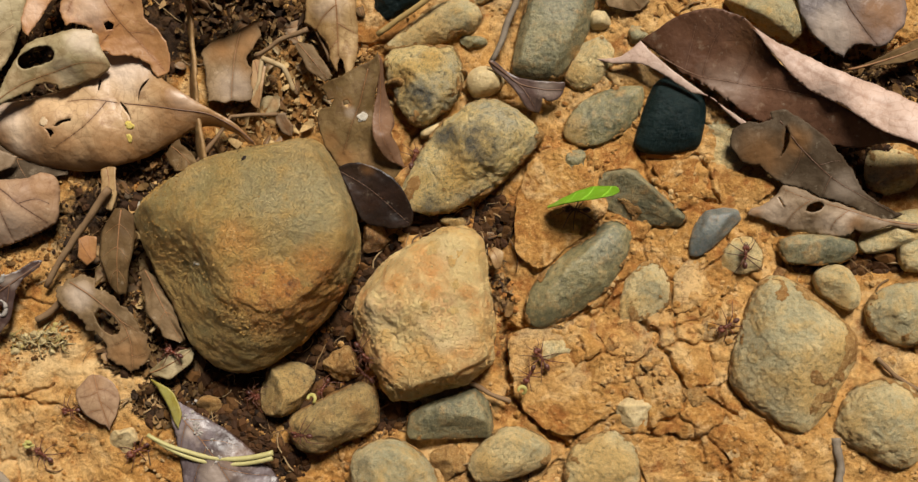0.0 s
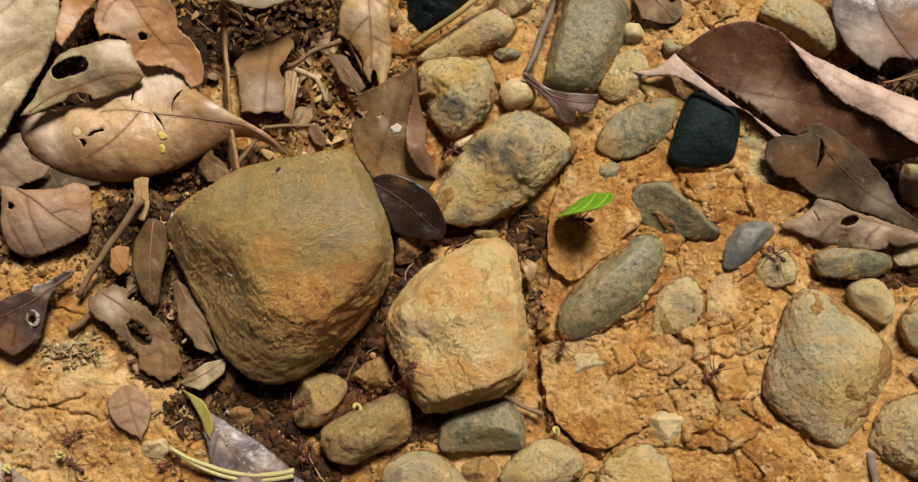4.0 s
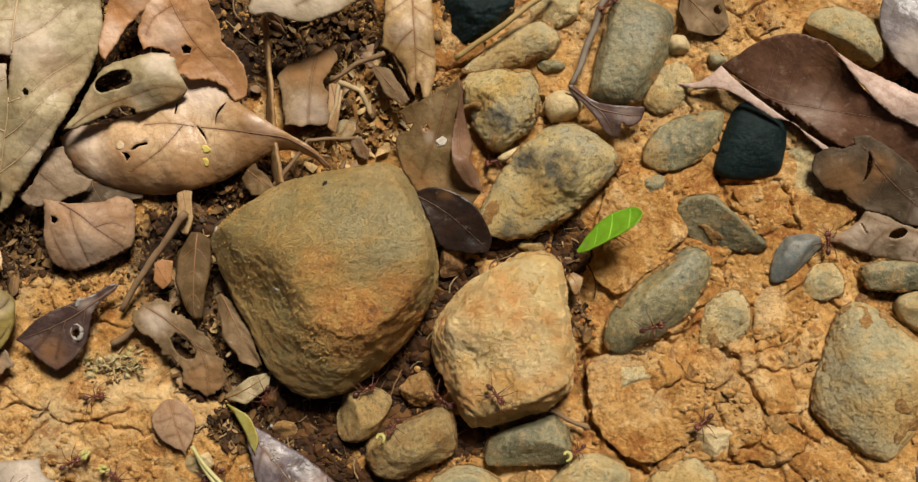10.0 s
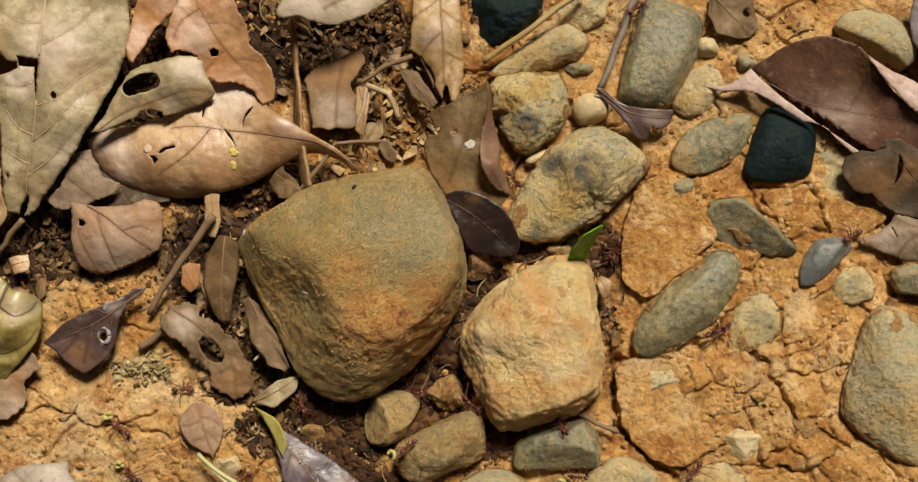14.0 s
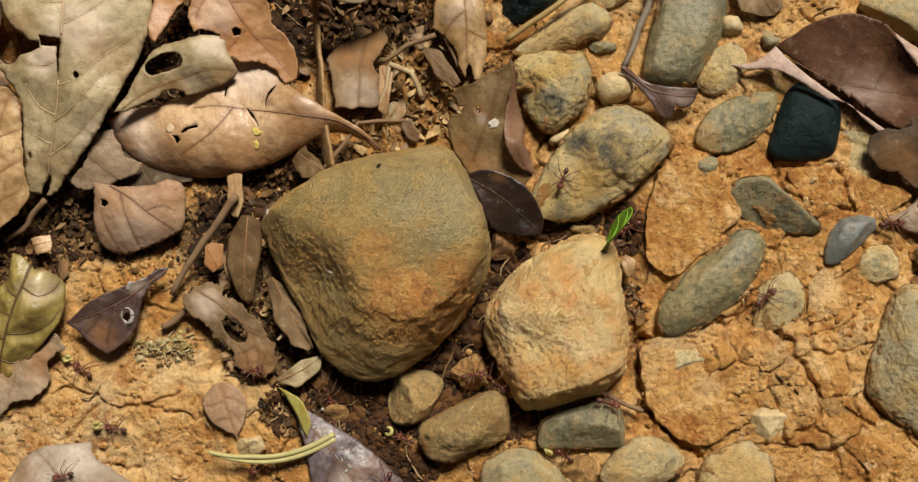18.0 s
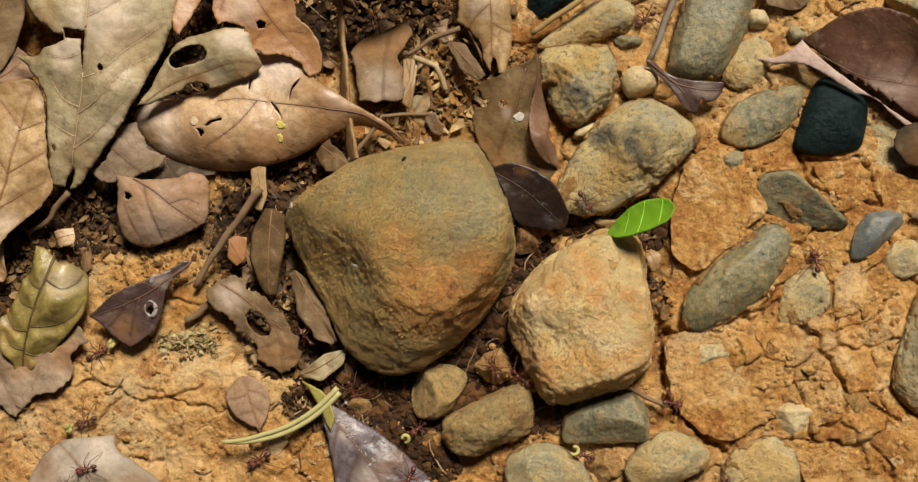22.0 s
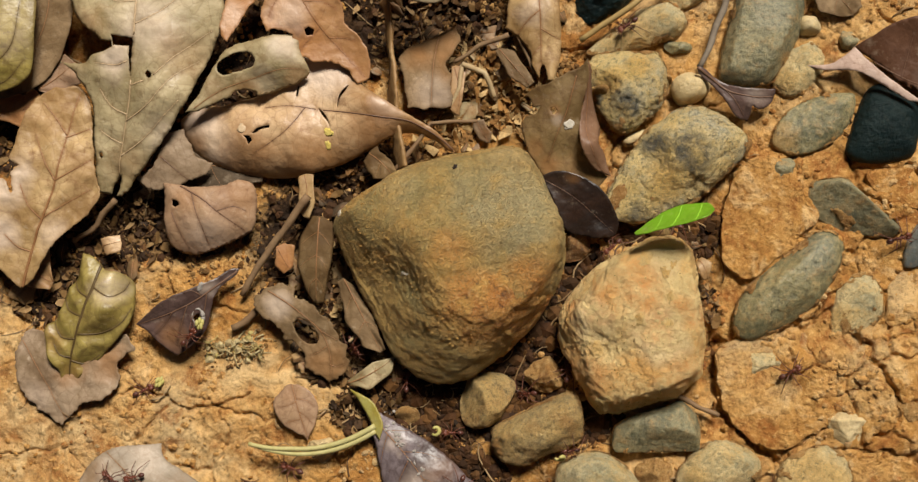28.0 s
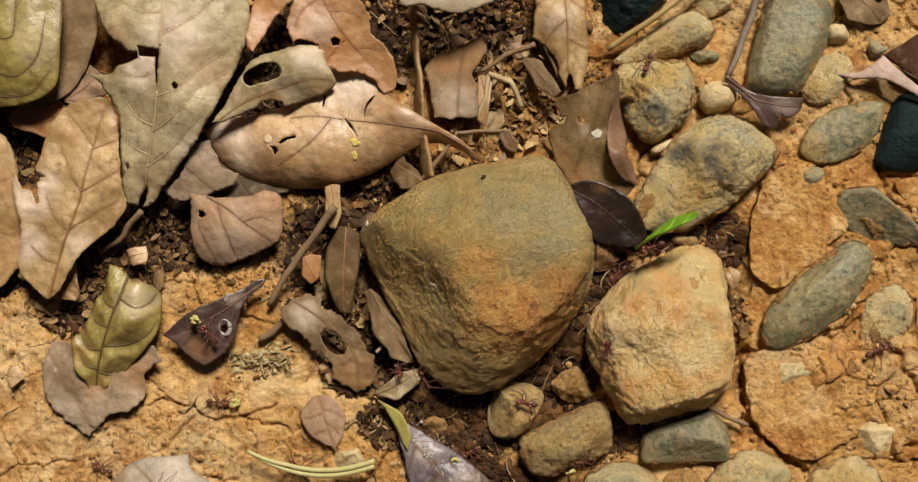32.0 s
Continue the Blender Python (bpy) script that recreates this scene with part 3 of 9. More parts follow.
# ---- stones ----
BALLS = {}


def ball(level):
    """Points and faces of an even sphere."""
    if level not in BALLS:
        bm = bmesh.new()
        bmesh.ops.create_icosphere(bm, subdivisions=level, radius=1)
        BALLS[level] = [v.co.copy() for v in bm.verts], [tuple(v.index for v in f.verts) for f in bm.faces]
        bm.free()
    return BALLS[level]


def add_crust(ob, verts, faces, crust, h, size, off, at):
    """A thin crust of clay in patches, thicker towards the foot of a stone."""
    cover, least, foot, words, *patch = crust
    value = []
    for v in verts:
        q = v / MM / size
        value.append(0.7 * noise.fractal(q * 2.3 - off, 0.9, 2.0, 5) + foot * (1 - v.z / MM / h * 1.8) - least)
        if patch:
            (px, py), reach = patch
            value[-1] += 0.6 - 1.1 * math.hypot(v.x / MM + at[0] - px, v.y / MM + at[1] - py) / reach
    me = ob.data
    index, vs, fs = {}, [], []
    for f in faces:
        if all(value[i] > 0 and verts[i].z > -0.3 * h * MM for i in f):
            for i in f:
                if i not in index:
                    index[i] = len(vs)
                    k = min(1.0, value[i] * 9)
                    vs.append(verts[i] + me.vertices[i].normal * (0.05 + 0.32 * k) * MM)
            fs.append(tuple(index[i] for i in f))
    if fs:
        part_of("clay_crust", mesh_of("clay_crust", vs, fs, cover), ob, words)


def stone(name, x, y, h, radii, material, label, category="stone", sink=0.35, facets=3, rough=0.065, top=2.4, seed=None, cuts=(), group="", lift=0.0, pits=0.6, grain=0.42, ragged=0.0, crust=None, soft=0.06, cracked=0.0):
    """A stone by its outline (radii round the circle from +x, mm), its height above the soil (mm) and its flat faces:
    cuts of (azimuth, slope, reach from the middle as a share of the outline), besides a few chance ones."""
    seed = seed if seed is not None else int(abs(x * 13 + y * 7))
    rnd = random.Random(seed)
    size = sum(radii) / len(radii)
    verts0, faces = ball(7 if size > 18 or cracked and size > 8 else 6 if size > 9 else 5 if size > 3.5 else 4)
    off = Vector((rnd.random() * 50, rnd.random() * 50, rnd.random() * 50))
    planes = list(cuts) + [(rnd.random() * 360, 0.6 + rnd.random() * 0.9, 0.9 + rnd.random() * 0.22) for k in range(facets)]
    flat = [(math.cos(radians(az)), math.sin(radians(az)), slope, reach) for az, slope, reach in planes]
    below = h * sink + 1.0
    e = 2 / top
    verts = []
    for p in verts0:
        s0 = math.hypot(p.x, p.y)
        a = math.atan2(p.y, p.x) % (2 * math.pi)
        s = s0 ** e
        c = math.copysign(abs(p.z) ** e, p.z)
        q = Vector((s * p.x / max(s0, 1e-6), s * p.y / max(s0, 1e-6), c))
        if c > 0:
            for cx, cy, slope, reach in flat:
                gap = q.z - slope * (reach - cx * q.x - cy * q.y)
                q.z -= max(0.0, 0.5 * (gap + math.sqrt(gap * gap + soft * soft)) - 0.01)
            q.z = max(q.z, 0.02)
        blend = min(1.0, s * 1.15)
        blend = blend * blend * (3 - 2 * blend)
        r = size + (wrap(radii, a) - size) * blend
        if ragged:
            r *= 1 + ragged * noise.fractal(Vector((math.cos(a) * size / 9, math.sin(a) * size / 9, seed % 17)), 1.0, 2.0, 3) * blend
        v = Vector((q.x * r, q.y * r, q.z * (h if q.z > 0 else below)))
        w = v / size
        w.z *= 0.8
        d = noise.fractal(w * 1.5 + off, 1.0, 2.0, 3) * rough * 1.1
        d += noise.fractal(w * 5.0 + off, 0.9, 2.1, 5) * rough * 0.6
        d -= max(0.0, noise.noise(w * 3.4 - off) - 0.2) * rough * pits
        d += noise.fractal(v / 3.6 + off, 0.8, 2.1, 4) * grain / size - max(0.0, noise.noise(v / 2.2 - off) - 0.3) * grain * 0.9 / size
        up = max(0.0, min(1.0, q.z))
        v += Vector((q.x * 0.35, q.y * 0.35, 0.3 + 0.7 * up)) * d * size
        if cracked and q.z > 0.3:
            far, _ = noise.voronoi(Vector((v.x, v.y, seed)) / 7.5 + 0.28 * noise.noise_vector(v / 3.0 + off))
            gap = far[1] - far[0]
            v.z -= cracked * max(0.0, 1 - gap / 0.05) * (0.4 + 0.8 * max(0.0, noise.noise(v / 9.0 + off) + 0.4))
            v.z += 0.2 * cracked * noise.cell(Vector((v.x, v.y, 0)) / 9.0)
        verts.append(v * MM)
    ob = new(name, mesh_of(name, verts, faces, material))
    ob.location = (x * MM, y * MM, (ground_z(x, y) * 0.5 + lift) * MM)
    if crust:
        add_crust(ob, verts, faces, crust, h, size, off, (x, y))
    return tagged(ob, label, category, group)


# ---- leaves ----
def leaf(name, base, bend, tip, left, right, z, material, label, rib=None, cup=0.0, ripple=0.6, ragged=0.0, holes=(), stalk=0.0, veins=5, thick=0.28,
         category="leaf", seed=None, curl=(0.0, 0.0), rib_r=0.55, droop=0.0, lay=True, twist=0.0, stalk_to=None, quilt=0.22):
    """A leaf along a curved midrib from base to tip (mm), with half widths on both sides, heights at base, middle and tip, cupped and rippled."""
    seed = seed if seed is not None else int(abs(base[0] * 11 + tip[1] * 5 + base[1]))
    rnd = random.Random(seed)
    ragged = max(ragged, 0.05)
    b, m, t = Vector(base), Vector(bend), Vector(tip)
    length = (m - b).length + (t - m).length
    widest = max(max(left), max(right), 1.0)
    fine = 2.2 if holes else 1.1
    nu = int(min(180, max(24, length * fine)))
    nv = int(min(56, max(8, widest * 2 * fine)))
    origin = Vector(((b.x + t.x) / 2, (b.y + t.y) / 2, 0))
    ox, oy = rnd.random() * 90, rnd.random() * 90

    def spine(u):
        return (1 - u) ** 2 * b + 2 * u * (1 - u) * m + u * u * t

    def across(u):
        d = 2 * (1 - u) * (m - b) + 2 * u * (t - m)
        d.normalize()
        return Vector((-d.y, d.x))

    def surface(u, v):
        w = stretch(left, u) if v > 0 else stretch(right, u)
        p = spine(u) + across(u) * (v * w)
        edge = abs(v)
        zz = (1 - u) ** 2 * z[0] + 2 * u * (1 - u) * (2 * z[1] - (z[0] + z[2]) / 2) + u * u * z[2]
        zz += cup * w * edge ** 2 + (curl[0] if v > 0 else curl[1]) * w * edge ** 5 + twist * v * w
        n1 = noise.noise(Vector((p.x / 14 + ox, p.y / 14 + oy, 0)))
        n2 = noise.noise(Vector((p.x / 5 + ox, p.y / 5 + oy, 3)))
        zz += ripple * (n1 * 2.6 * (0.25 + edge) + n2 * 0.8)
        zz -= droop * (u - 0.5) ** 2
        # quilted between the side veins
        zz += quilt * math.cos(2 * math.pi * (u * (veins + 1) - edge * 0.9)) * math.sin(math.pi * min(1, edge * 1.15)) * (1 if veins else 0)
        return Vector((p.x, p.y, zz))

    pts, faces, gone, kept = [], [], set(), set()
    for i in range(nu + 1):
        u = i / nu
        for j in range(nv + 1):
            v = -1 + 2 * j / nv
            if ragged:
                jag = noise.fractal(Vector((u * length / 6 + ox, (v > 0) * 7.0, seed % 13)), 1.0, 2.0, 4)
                v *= 1 - ragged * max(0.0, jag + 0.25) * abs(v)
            pts.append(surface(u, v))
    for i in range(nu):
        for j in range(nv):
            q = (i * (nv + 1) + j, (i + 1) * (nv + 1) + j, (i + 1) * (nv + 1) + j + 1, i * (nv + 1) + j + 1)
            c = sum((pts[k] for k in q), Vector()) / 4
            open_here = False
            for hx, hy, hr, hs, ha in holes:
                dx, dy = c.x - hx, c.y - hy
                ca, sa = math.cos(radians(ha)), math.sin(radians(ha))
                wob = 1.0
                if ((dx * ca + dy * sa) / hr) ** 2 + ((dy * ca - dx * sa) / hs) ** 2 < wob:
                    open_here = True
            if open_here:
                gone.update(q)
            else:
                faces.append(q)
                kept.update(q)
    for k in gone & kept:
        p = pts[k]
        best = None
        for hx, hy, hr, hs, ha in holes:
            dx, dy = p.x - hx, p.y - hy
            ca, sa = math.cos(radians(ha)), math.sin(radians(ha))
            e = math.sqrt(((dx * ca + dy * sa) / hr) ** 2 + ((dy * ca - dx * sa) / hs) ** 2) + 1e-6
            if best is None or abs(e - 1) < abs(best[0] - 1):
                best = (e, hx, hy)
        e, hx, hy = best
        p.x, p.y = hx + (p.x - hx) / e, hy + (p.y - hy) / e
    top = new(name)
    top.location = origin * MM
    tagged(top, label, category)
    local = [(p - origin) * MM for p in pts]
    me = mesh_of("blade", local, faces, material)
    me.attributes.new("along", "FLOAT", "POINT").data.foreach_set("value", [i / nu for i in range(nu + 1) for j in range(nv + 1)])
    me.attributes.new("edge", "FLOAT", "POINT").data.foreach_set("value", [abs(-1 + 2 * j / nv) for i in range(nu + 1) for j in range(nv + 1)])
    blade = part_of("blade", me, top)
    s = blade.modifiers.new("thickness", "SOLIDIFY")
    s.thickness, s.offset = thick * MM, -1
    rib = rib or RIB_TAN
    line = [surface(0.02 + 0.95 * i / 22, 0.0) for i in range(23)]
    rad = [rib_r * 0.75 * (1 - 0.75 * i / 22) for i in range(23)]
    runs, run = [], []
    for p, r in zip(line, rad):
        inside = any(math.hypot(p.x - hx, p.y - hy) < max(hr, hs) * 1.05 for hx, hy, hr, hs, ha in holes if hr > 3)
        if inside and run:
            runs, run = runs + [run], []
        elif not inside:
            run.append((p, r))
    for run in [q for q in runs + [run] if len(q) > 2 and rib_r > 0]:
        part_of("midrib", mesh_of("midrib", *tube([(p + Vector((0, 0, 0.08)) - origin) * MM for p, r in run], [r * MM for p, r in run], 6), rib), top)
    for k in range(veins):
        for sgn in (-1, 1):
            u0 = (k + 0.7 + 0.15 * rnd.random()) / (veins + 0.9)
            reach = 0.86
            lead = 0.13 + 0.05 * rnd.random()
            pl = [surface(min(0.98, u0 + lead * (s_ ** 1.4)), sgn * reach * s_) for s_ in (i / 9 for i in range(10))]
            if any(((p.x - hx) ** 2 + (p.y - hy) ** 2) ** 0.5 < max(hr, hs) * 1.1 for p in pl for hx, hy, hr, hs, ha in holes):
                continue
            part_of("vein", mesh_of("vein", *tube([(p + Vector((0, 0, 0.03)) - origin) * MM for p in pl], [rib_r * 0.3 * (1 - 0.7 * i / 9) * MM for i in range(10)], 5), rib), top)
    if stalk:
        d = (b - m).normalized()
        end = Vector(stalk_to) if stalk_to else b + d * stalk
        pl = []
        for i in range(9):
            s_ = i / 8
            p = b.lerp(end, s_) + Vector((-d.y, d.x)) * (0.08 * stalk * math.sin(s_ * 2.6))
            pl.append((Vector((p.x, p.y, max(z[0] * (1 - s_) + 1.0 * s_, 0.6))) - origin) * MM)
        part_of("stalk", mesh_of("stalk", *tube(pl, [(rib_r * (1.0 + 0.35 * i / 8)) * MM for i in range(9)], 7), rib), top)
    return top


def loop_line(points, jag=0.0, seed=0, step=0.5):
    """A dense closed curve through points, smooth but for sharp corners, with a jagged edge."""
    p = np.array(points, float)
    n = len(p)
    back, ahead = p - np.roll(p, 1, 0), np.roll(p, -1, 0) - p
    lb, la = np.hypot(*back.T) + 1e-9, np.hypot(*ahead.T) + 1e-9
    turn = np.arccos(np.clip((back * ahead).sum(1) / lb / la, -1, 1))
    tang = back / lb[:, None] + ahead / la[:, None]
    tang = tang / (np.hypot(*tang.T)[:, None] + 1e-9) * np.where(turn > 0.95, 0.0, 1.0)[:, None]
    out = []
    for i in range(n):
        k, size = (i + 1) % n, la[i]
        count = max(1, int(size / step))
        f = (np.arange(count) / count)[:, None]
        out.append((2 * f ** 3 - 3 * f ** 2 + 1) * p[i] + (f ** 3 - 2 * f ** 2 + f) * tang[i] * size + (3 * f ** 2 - 2 * f ** 3) * p[k] + (f ** 3 - f ** 2) * tang[k] * size)
    q = np.concatenate(out)
    if jag:
        d = np.roll(q, -1, 0) - np.roll(q, 1, 0)
        d = d / (np.hypot(*d.T)[:, None] + 1e-9)
        amount = (fbm(q[:, 0] / 3.0, q[:, 1] / 3.0, 3, seed) - 0.5) * 2.2 * jag + (fbm(q[:, 0] / 0.8, q[:, 1] / 0.8, 2, seed + 5) - 0.5) * jag
        q = q + np.stack([-d[:, 1], d[:, 0]], 1) * amount[:, None]
    return q


def within(x, y, poly):
    ax, ay = poly.T
    bx, by = np.roll(poly, -1, 0).T
    hit = np.zeros(x.shape, bool)
    for i in range(len(poly)):
        if ay[i] != by[i]:
            hit ^= ((ay[i] > y) != (by[i] > y)) & (x < (bx[i] - ax[i]) * (y - ay[i]) / (by[i] - ay[i]) + ax[i])
    return hit


def gap_to(x, y, line, closed=False):
    """Distance from places to a line of points."""
    ends = np.roll(line, -1, 0) if closed else line[1:]
    best = np.full(x.shape, 1e9)
    for (ax, ay), (bx, by) in zip(line, ends):
        dx, dy = bx - ax, by - ay
        k = np.clip(((x - ax) * dx + (y - ay) * dy) / (dx * dx + dy * dy + 1e-12), 0, 1)
        best = np.minimum(best, (x - ax - k * dx) ** 2 + (y - ay - k * dy) ** 2)
    return np.sqrt(best)


def spread(points):
    """A smooth height field through a few (x, y, z)."""
    c = np.array(points, float)
    n = len(c)
    bulge = lambda d: d * d * np.log(d + 1e-9)
    a = np.zeros((n + 3, n + 3))
    a[:n, :n] = bulge(np.hypot(c[:, None, 0] - c[None, :, 0], c[:, None, 1] - c[None, :, 1]) / 18) + np.eye(n) * 0.02
    a[:n, n], a[:n, n + 1:], a[n, :n], a[n + 1:, :n] = 1, c[:, :2] / 18, 1, c[:, :2].T / 18
    w = np.linalg.solve(a, np.concatenate([c[:, 2], (0, 0, 0)]))
    low, high = c[:, 2].min() - 2.5, c[:, 2].max() + 2.5

    def height(x, y):
        z = w[n] + w[n + 1] * x / 18 + w[n + 2] * y / 18
        for k in range(n):
            z = z + w[k] * bulge(np.hypot(x - c[k, 0], y - c[k, 1]) / 18)
        return np.clip(z, low, high)

    return height


def stains(x, y, spots, seed):
    """Strength from 0 to 1 of patches (x, y, reach, strength) with uneven outlines."""
    value = np.zeros(x.shape)
    rag = (fbm(x / 6, y / 6, 4, seed) - 0.5) * 1.1
    for cx, cy, reach, *much in spots:
        d = np.hypot(x - cx, y - cy) / reach
        value = np.maximum(value, np.clip(1.45 - d + rag, 0, 1) * (much[0] if much else 1.0))
    return value


def open_line(points, step=1.0):
    p = [Vector(q) for q in points]
    out = []
    for i in range(len(p) - 1):
        p0, p1, p2, p3 = p[max(i - 1, 0)], p[i], p[i + 1], p[min(i + 2, len(p) - 1)]
        count = max(2, int((p2 - p1).length / step))
        for k in range(count):
            f = k / count
            out.append(p1 + 0.5 * f * (p2 - p0 + f * (2 * p0 - 5 * p1 + 4 * p2 - p3 + f * (3 * (p1 - p2) + p3 - p0))))
    return np.array([tuple(q) for q in out + [p[-1]]])


def sheet(name, outline, heights, material, label, rib=(), side=(), holes=(), pale=(), brown=(), rib_m=None, rib_r=0.3, jag=0.3, ripple=0.6, quilt=0.25,
          curl=0.0, thick=0.28, parent=None, category="leaf"):
    """A fallen leaf by its outline and holes (mm), heights at a few places, its midrib and side veins, pale and brown
    stains that also paint in sheen and shading;
    the blade bulges between the veins, ripples, and its margin turns up or down by curl."""
    seed = int(abs(outline[0][0] * 3 + outline[0][1] * 5)) % 97
    edge = loop_line(outline, jag, seed)
    gaps = [loop_line(h, min(jag, 0.25), seed + 3 + k, 0.4) for k, h in enumerate(holes)]
    ribs = [open_line(r) for r in ([rib] if len(rib) > 1 else []) + list(side)]
    lo, hi = edge.min(0), edge.max(0)
    step = max(0.55, math.sqrt((hi[0] - lo[0]) * (hi[1] - lo[1]) / 6500))
    gx, gy = np.meshgrid(np.arange(lo[0], hi[0], step), np.arange(lo[1], hi[1], step))
    wob = np.random.default_rng(seed).random((2,) + gx.shape) - 0.5
    gx, gy = (gx + wob[0] * step * 0.5).ravel(), (gy + wob[1] * step * 0.5).ravel()
    keep = within(gx, gy, edge) & (gap_to(gx, gy, edge, True) > 0.3)
    for h in gaps:
        keep &= ~within(gx, gy, h) & (gap_to(gx, gy, h, True) > 0.3)
    pts = [Vector(q) for q in zip(gx[keep], gy[keep])]
    lines = []
    for h in [edge] + gaps:
        o, n = len(pts), len(h)
        pts += [Vector(q) for q in h]
        lines += [(o + k, o + (k + 1) % n) for k in range(n)]
    flat, _, tris, *_ = geometry.delaunay_2d_cdt(pts, lines, [], 0, 1e-4)
    x, y = np.array([v.x for v in flat]), np.array([v.y for v in flat])
    t = np.array([f for f in tris if len(f) == 3])
    mx, my = x[t].mean(1), y[t].mean(1)
    good = within(mx, my, edge)
    for h in gaps:
        good &= ~within(mx, my, h)
    faces = [tuple(int(i) for i in f) for f in t[good]]
    field = spread(heights)
    rim = gap_to(x, y, edge, True)
    near = np.full(x.shape, 50.0)
    for r in ribs:
        near = np.minimum(near, gap_to(x, y, r))

    def relief(px, py, d_rim, d_vein):
        z = field(px, py) + curl * np.exp(-d_rim / 2.2)
        z = z + ripple * ((fbm(px / 13, py / 13, 2, seed) - 0.5) * 3.4 + (fbm(px / 4.5, py / 4.5, 3, seed + 9) - 0.5) * 1.3 + (fbm(px / 1.6, py / 1.6, 2, seed + 4) - 0.5) * 0.28)
        return z + quilt * (1 - np.exp(-(d_vein / 2.4) ** 2))

    z = relief(x, y, rim, near)
    top = parent or new(name)
    origin = Vector(((lo[0] + hi[0]) / 2, (lo[1] + hi[1]) / 2, 0)) if parent is None else parent.location * 1000
    if parent is None:
        top.location = origin * MM
        tagged(top, label, category)
    key = "blade" if parent is None else name
    me = mesh_of(key, np.stack([x - origin.x, y - origin.y, z], 1) * MM, faces, material)
    for word, value in (("along", np.full(x.shape, 0.6)), ("edge", np.clip(1 - rim / 9, 0, 1)), ("pale", stains(x, y, pale, seed + 1)), ("brown", stains(x, y, brown, seed + 2)), ("vein", np.exp(-(near / 0.5) ** 2))):
        me.attributes.new(word, "FLOAT", "POINT").data.foreach_set("value", value)
    blade = part_of(key, me, top, label if parent else "")
    s = blade.modifiers.new("thickness", "SOLIDIFY")
    s.thickness, s.offset = thick * MM, -1
    owner = top if parent is None else blade
    for k, r in enumerate(ribs if rib_r else []):
        px, py = r[:, 0], r[:, 1]
        pz = relief(px, py, gap_to(px, py, edge, True), np.zeros(px.shape))
        hold = within(px, py, edge)
        for h in gaps:
            hold &= gap_to(px, py, h, True) > 0.4
            hold &= ~within(px, py, h)
        main = k == 0 and len(rib) > 1
        radius = rib_r if main else rib_r * 0.5
        run, n = [], len(px)
        for i in range(n + 1):
            if i < n and hold[i]:
                run.append((Vector((px[i] - origin.x, py[i] - origin.y, pz[i] + 0.04 - 0.25 * radius)) * MM, radius * (1 - 0.7 * i / n) * MM))
            elif len(run) > 2:
                word = "midrib" if main else "vein"
                part_of(word, mesh_of(word, *tube([q for q, w in run], [w for q, w in run], 6), rib_m or RIB_TAN), owner)
                run = []
            else:
                run = []
    return top if parent is None else blade


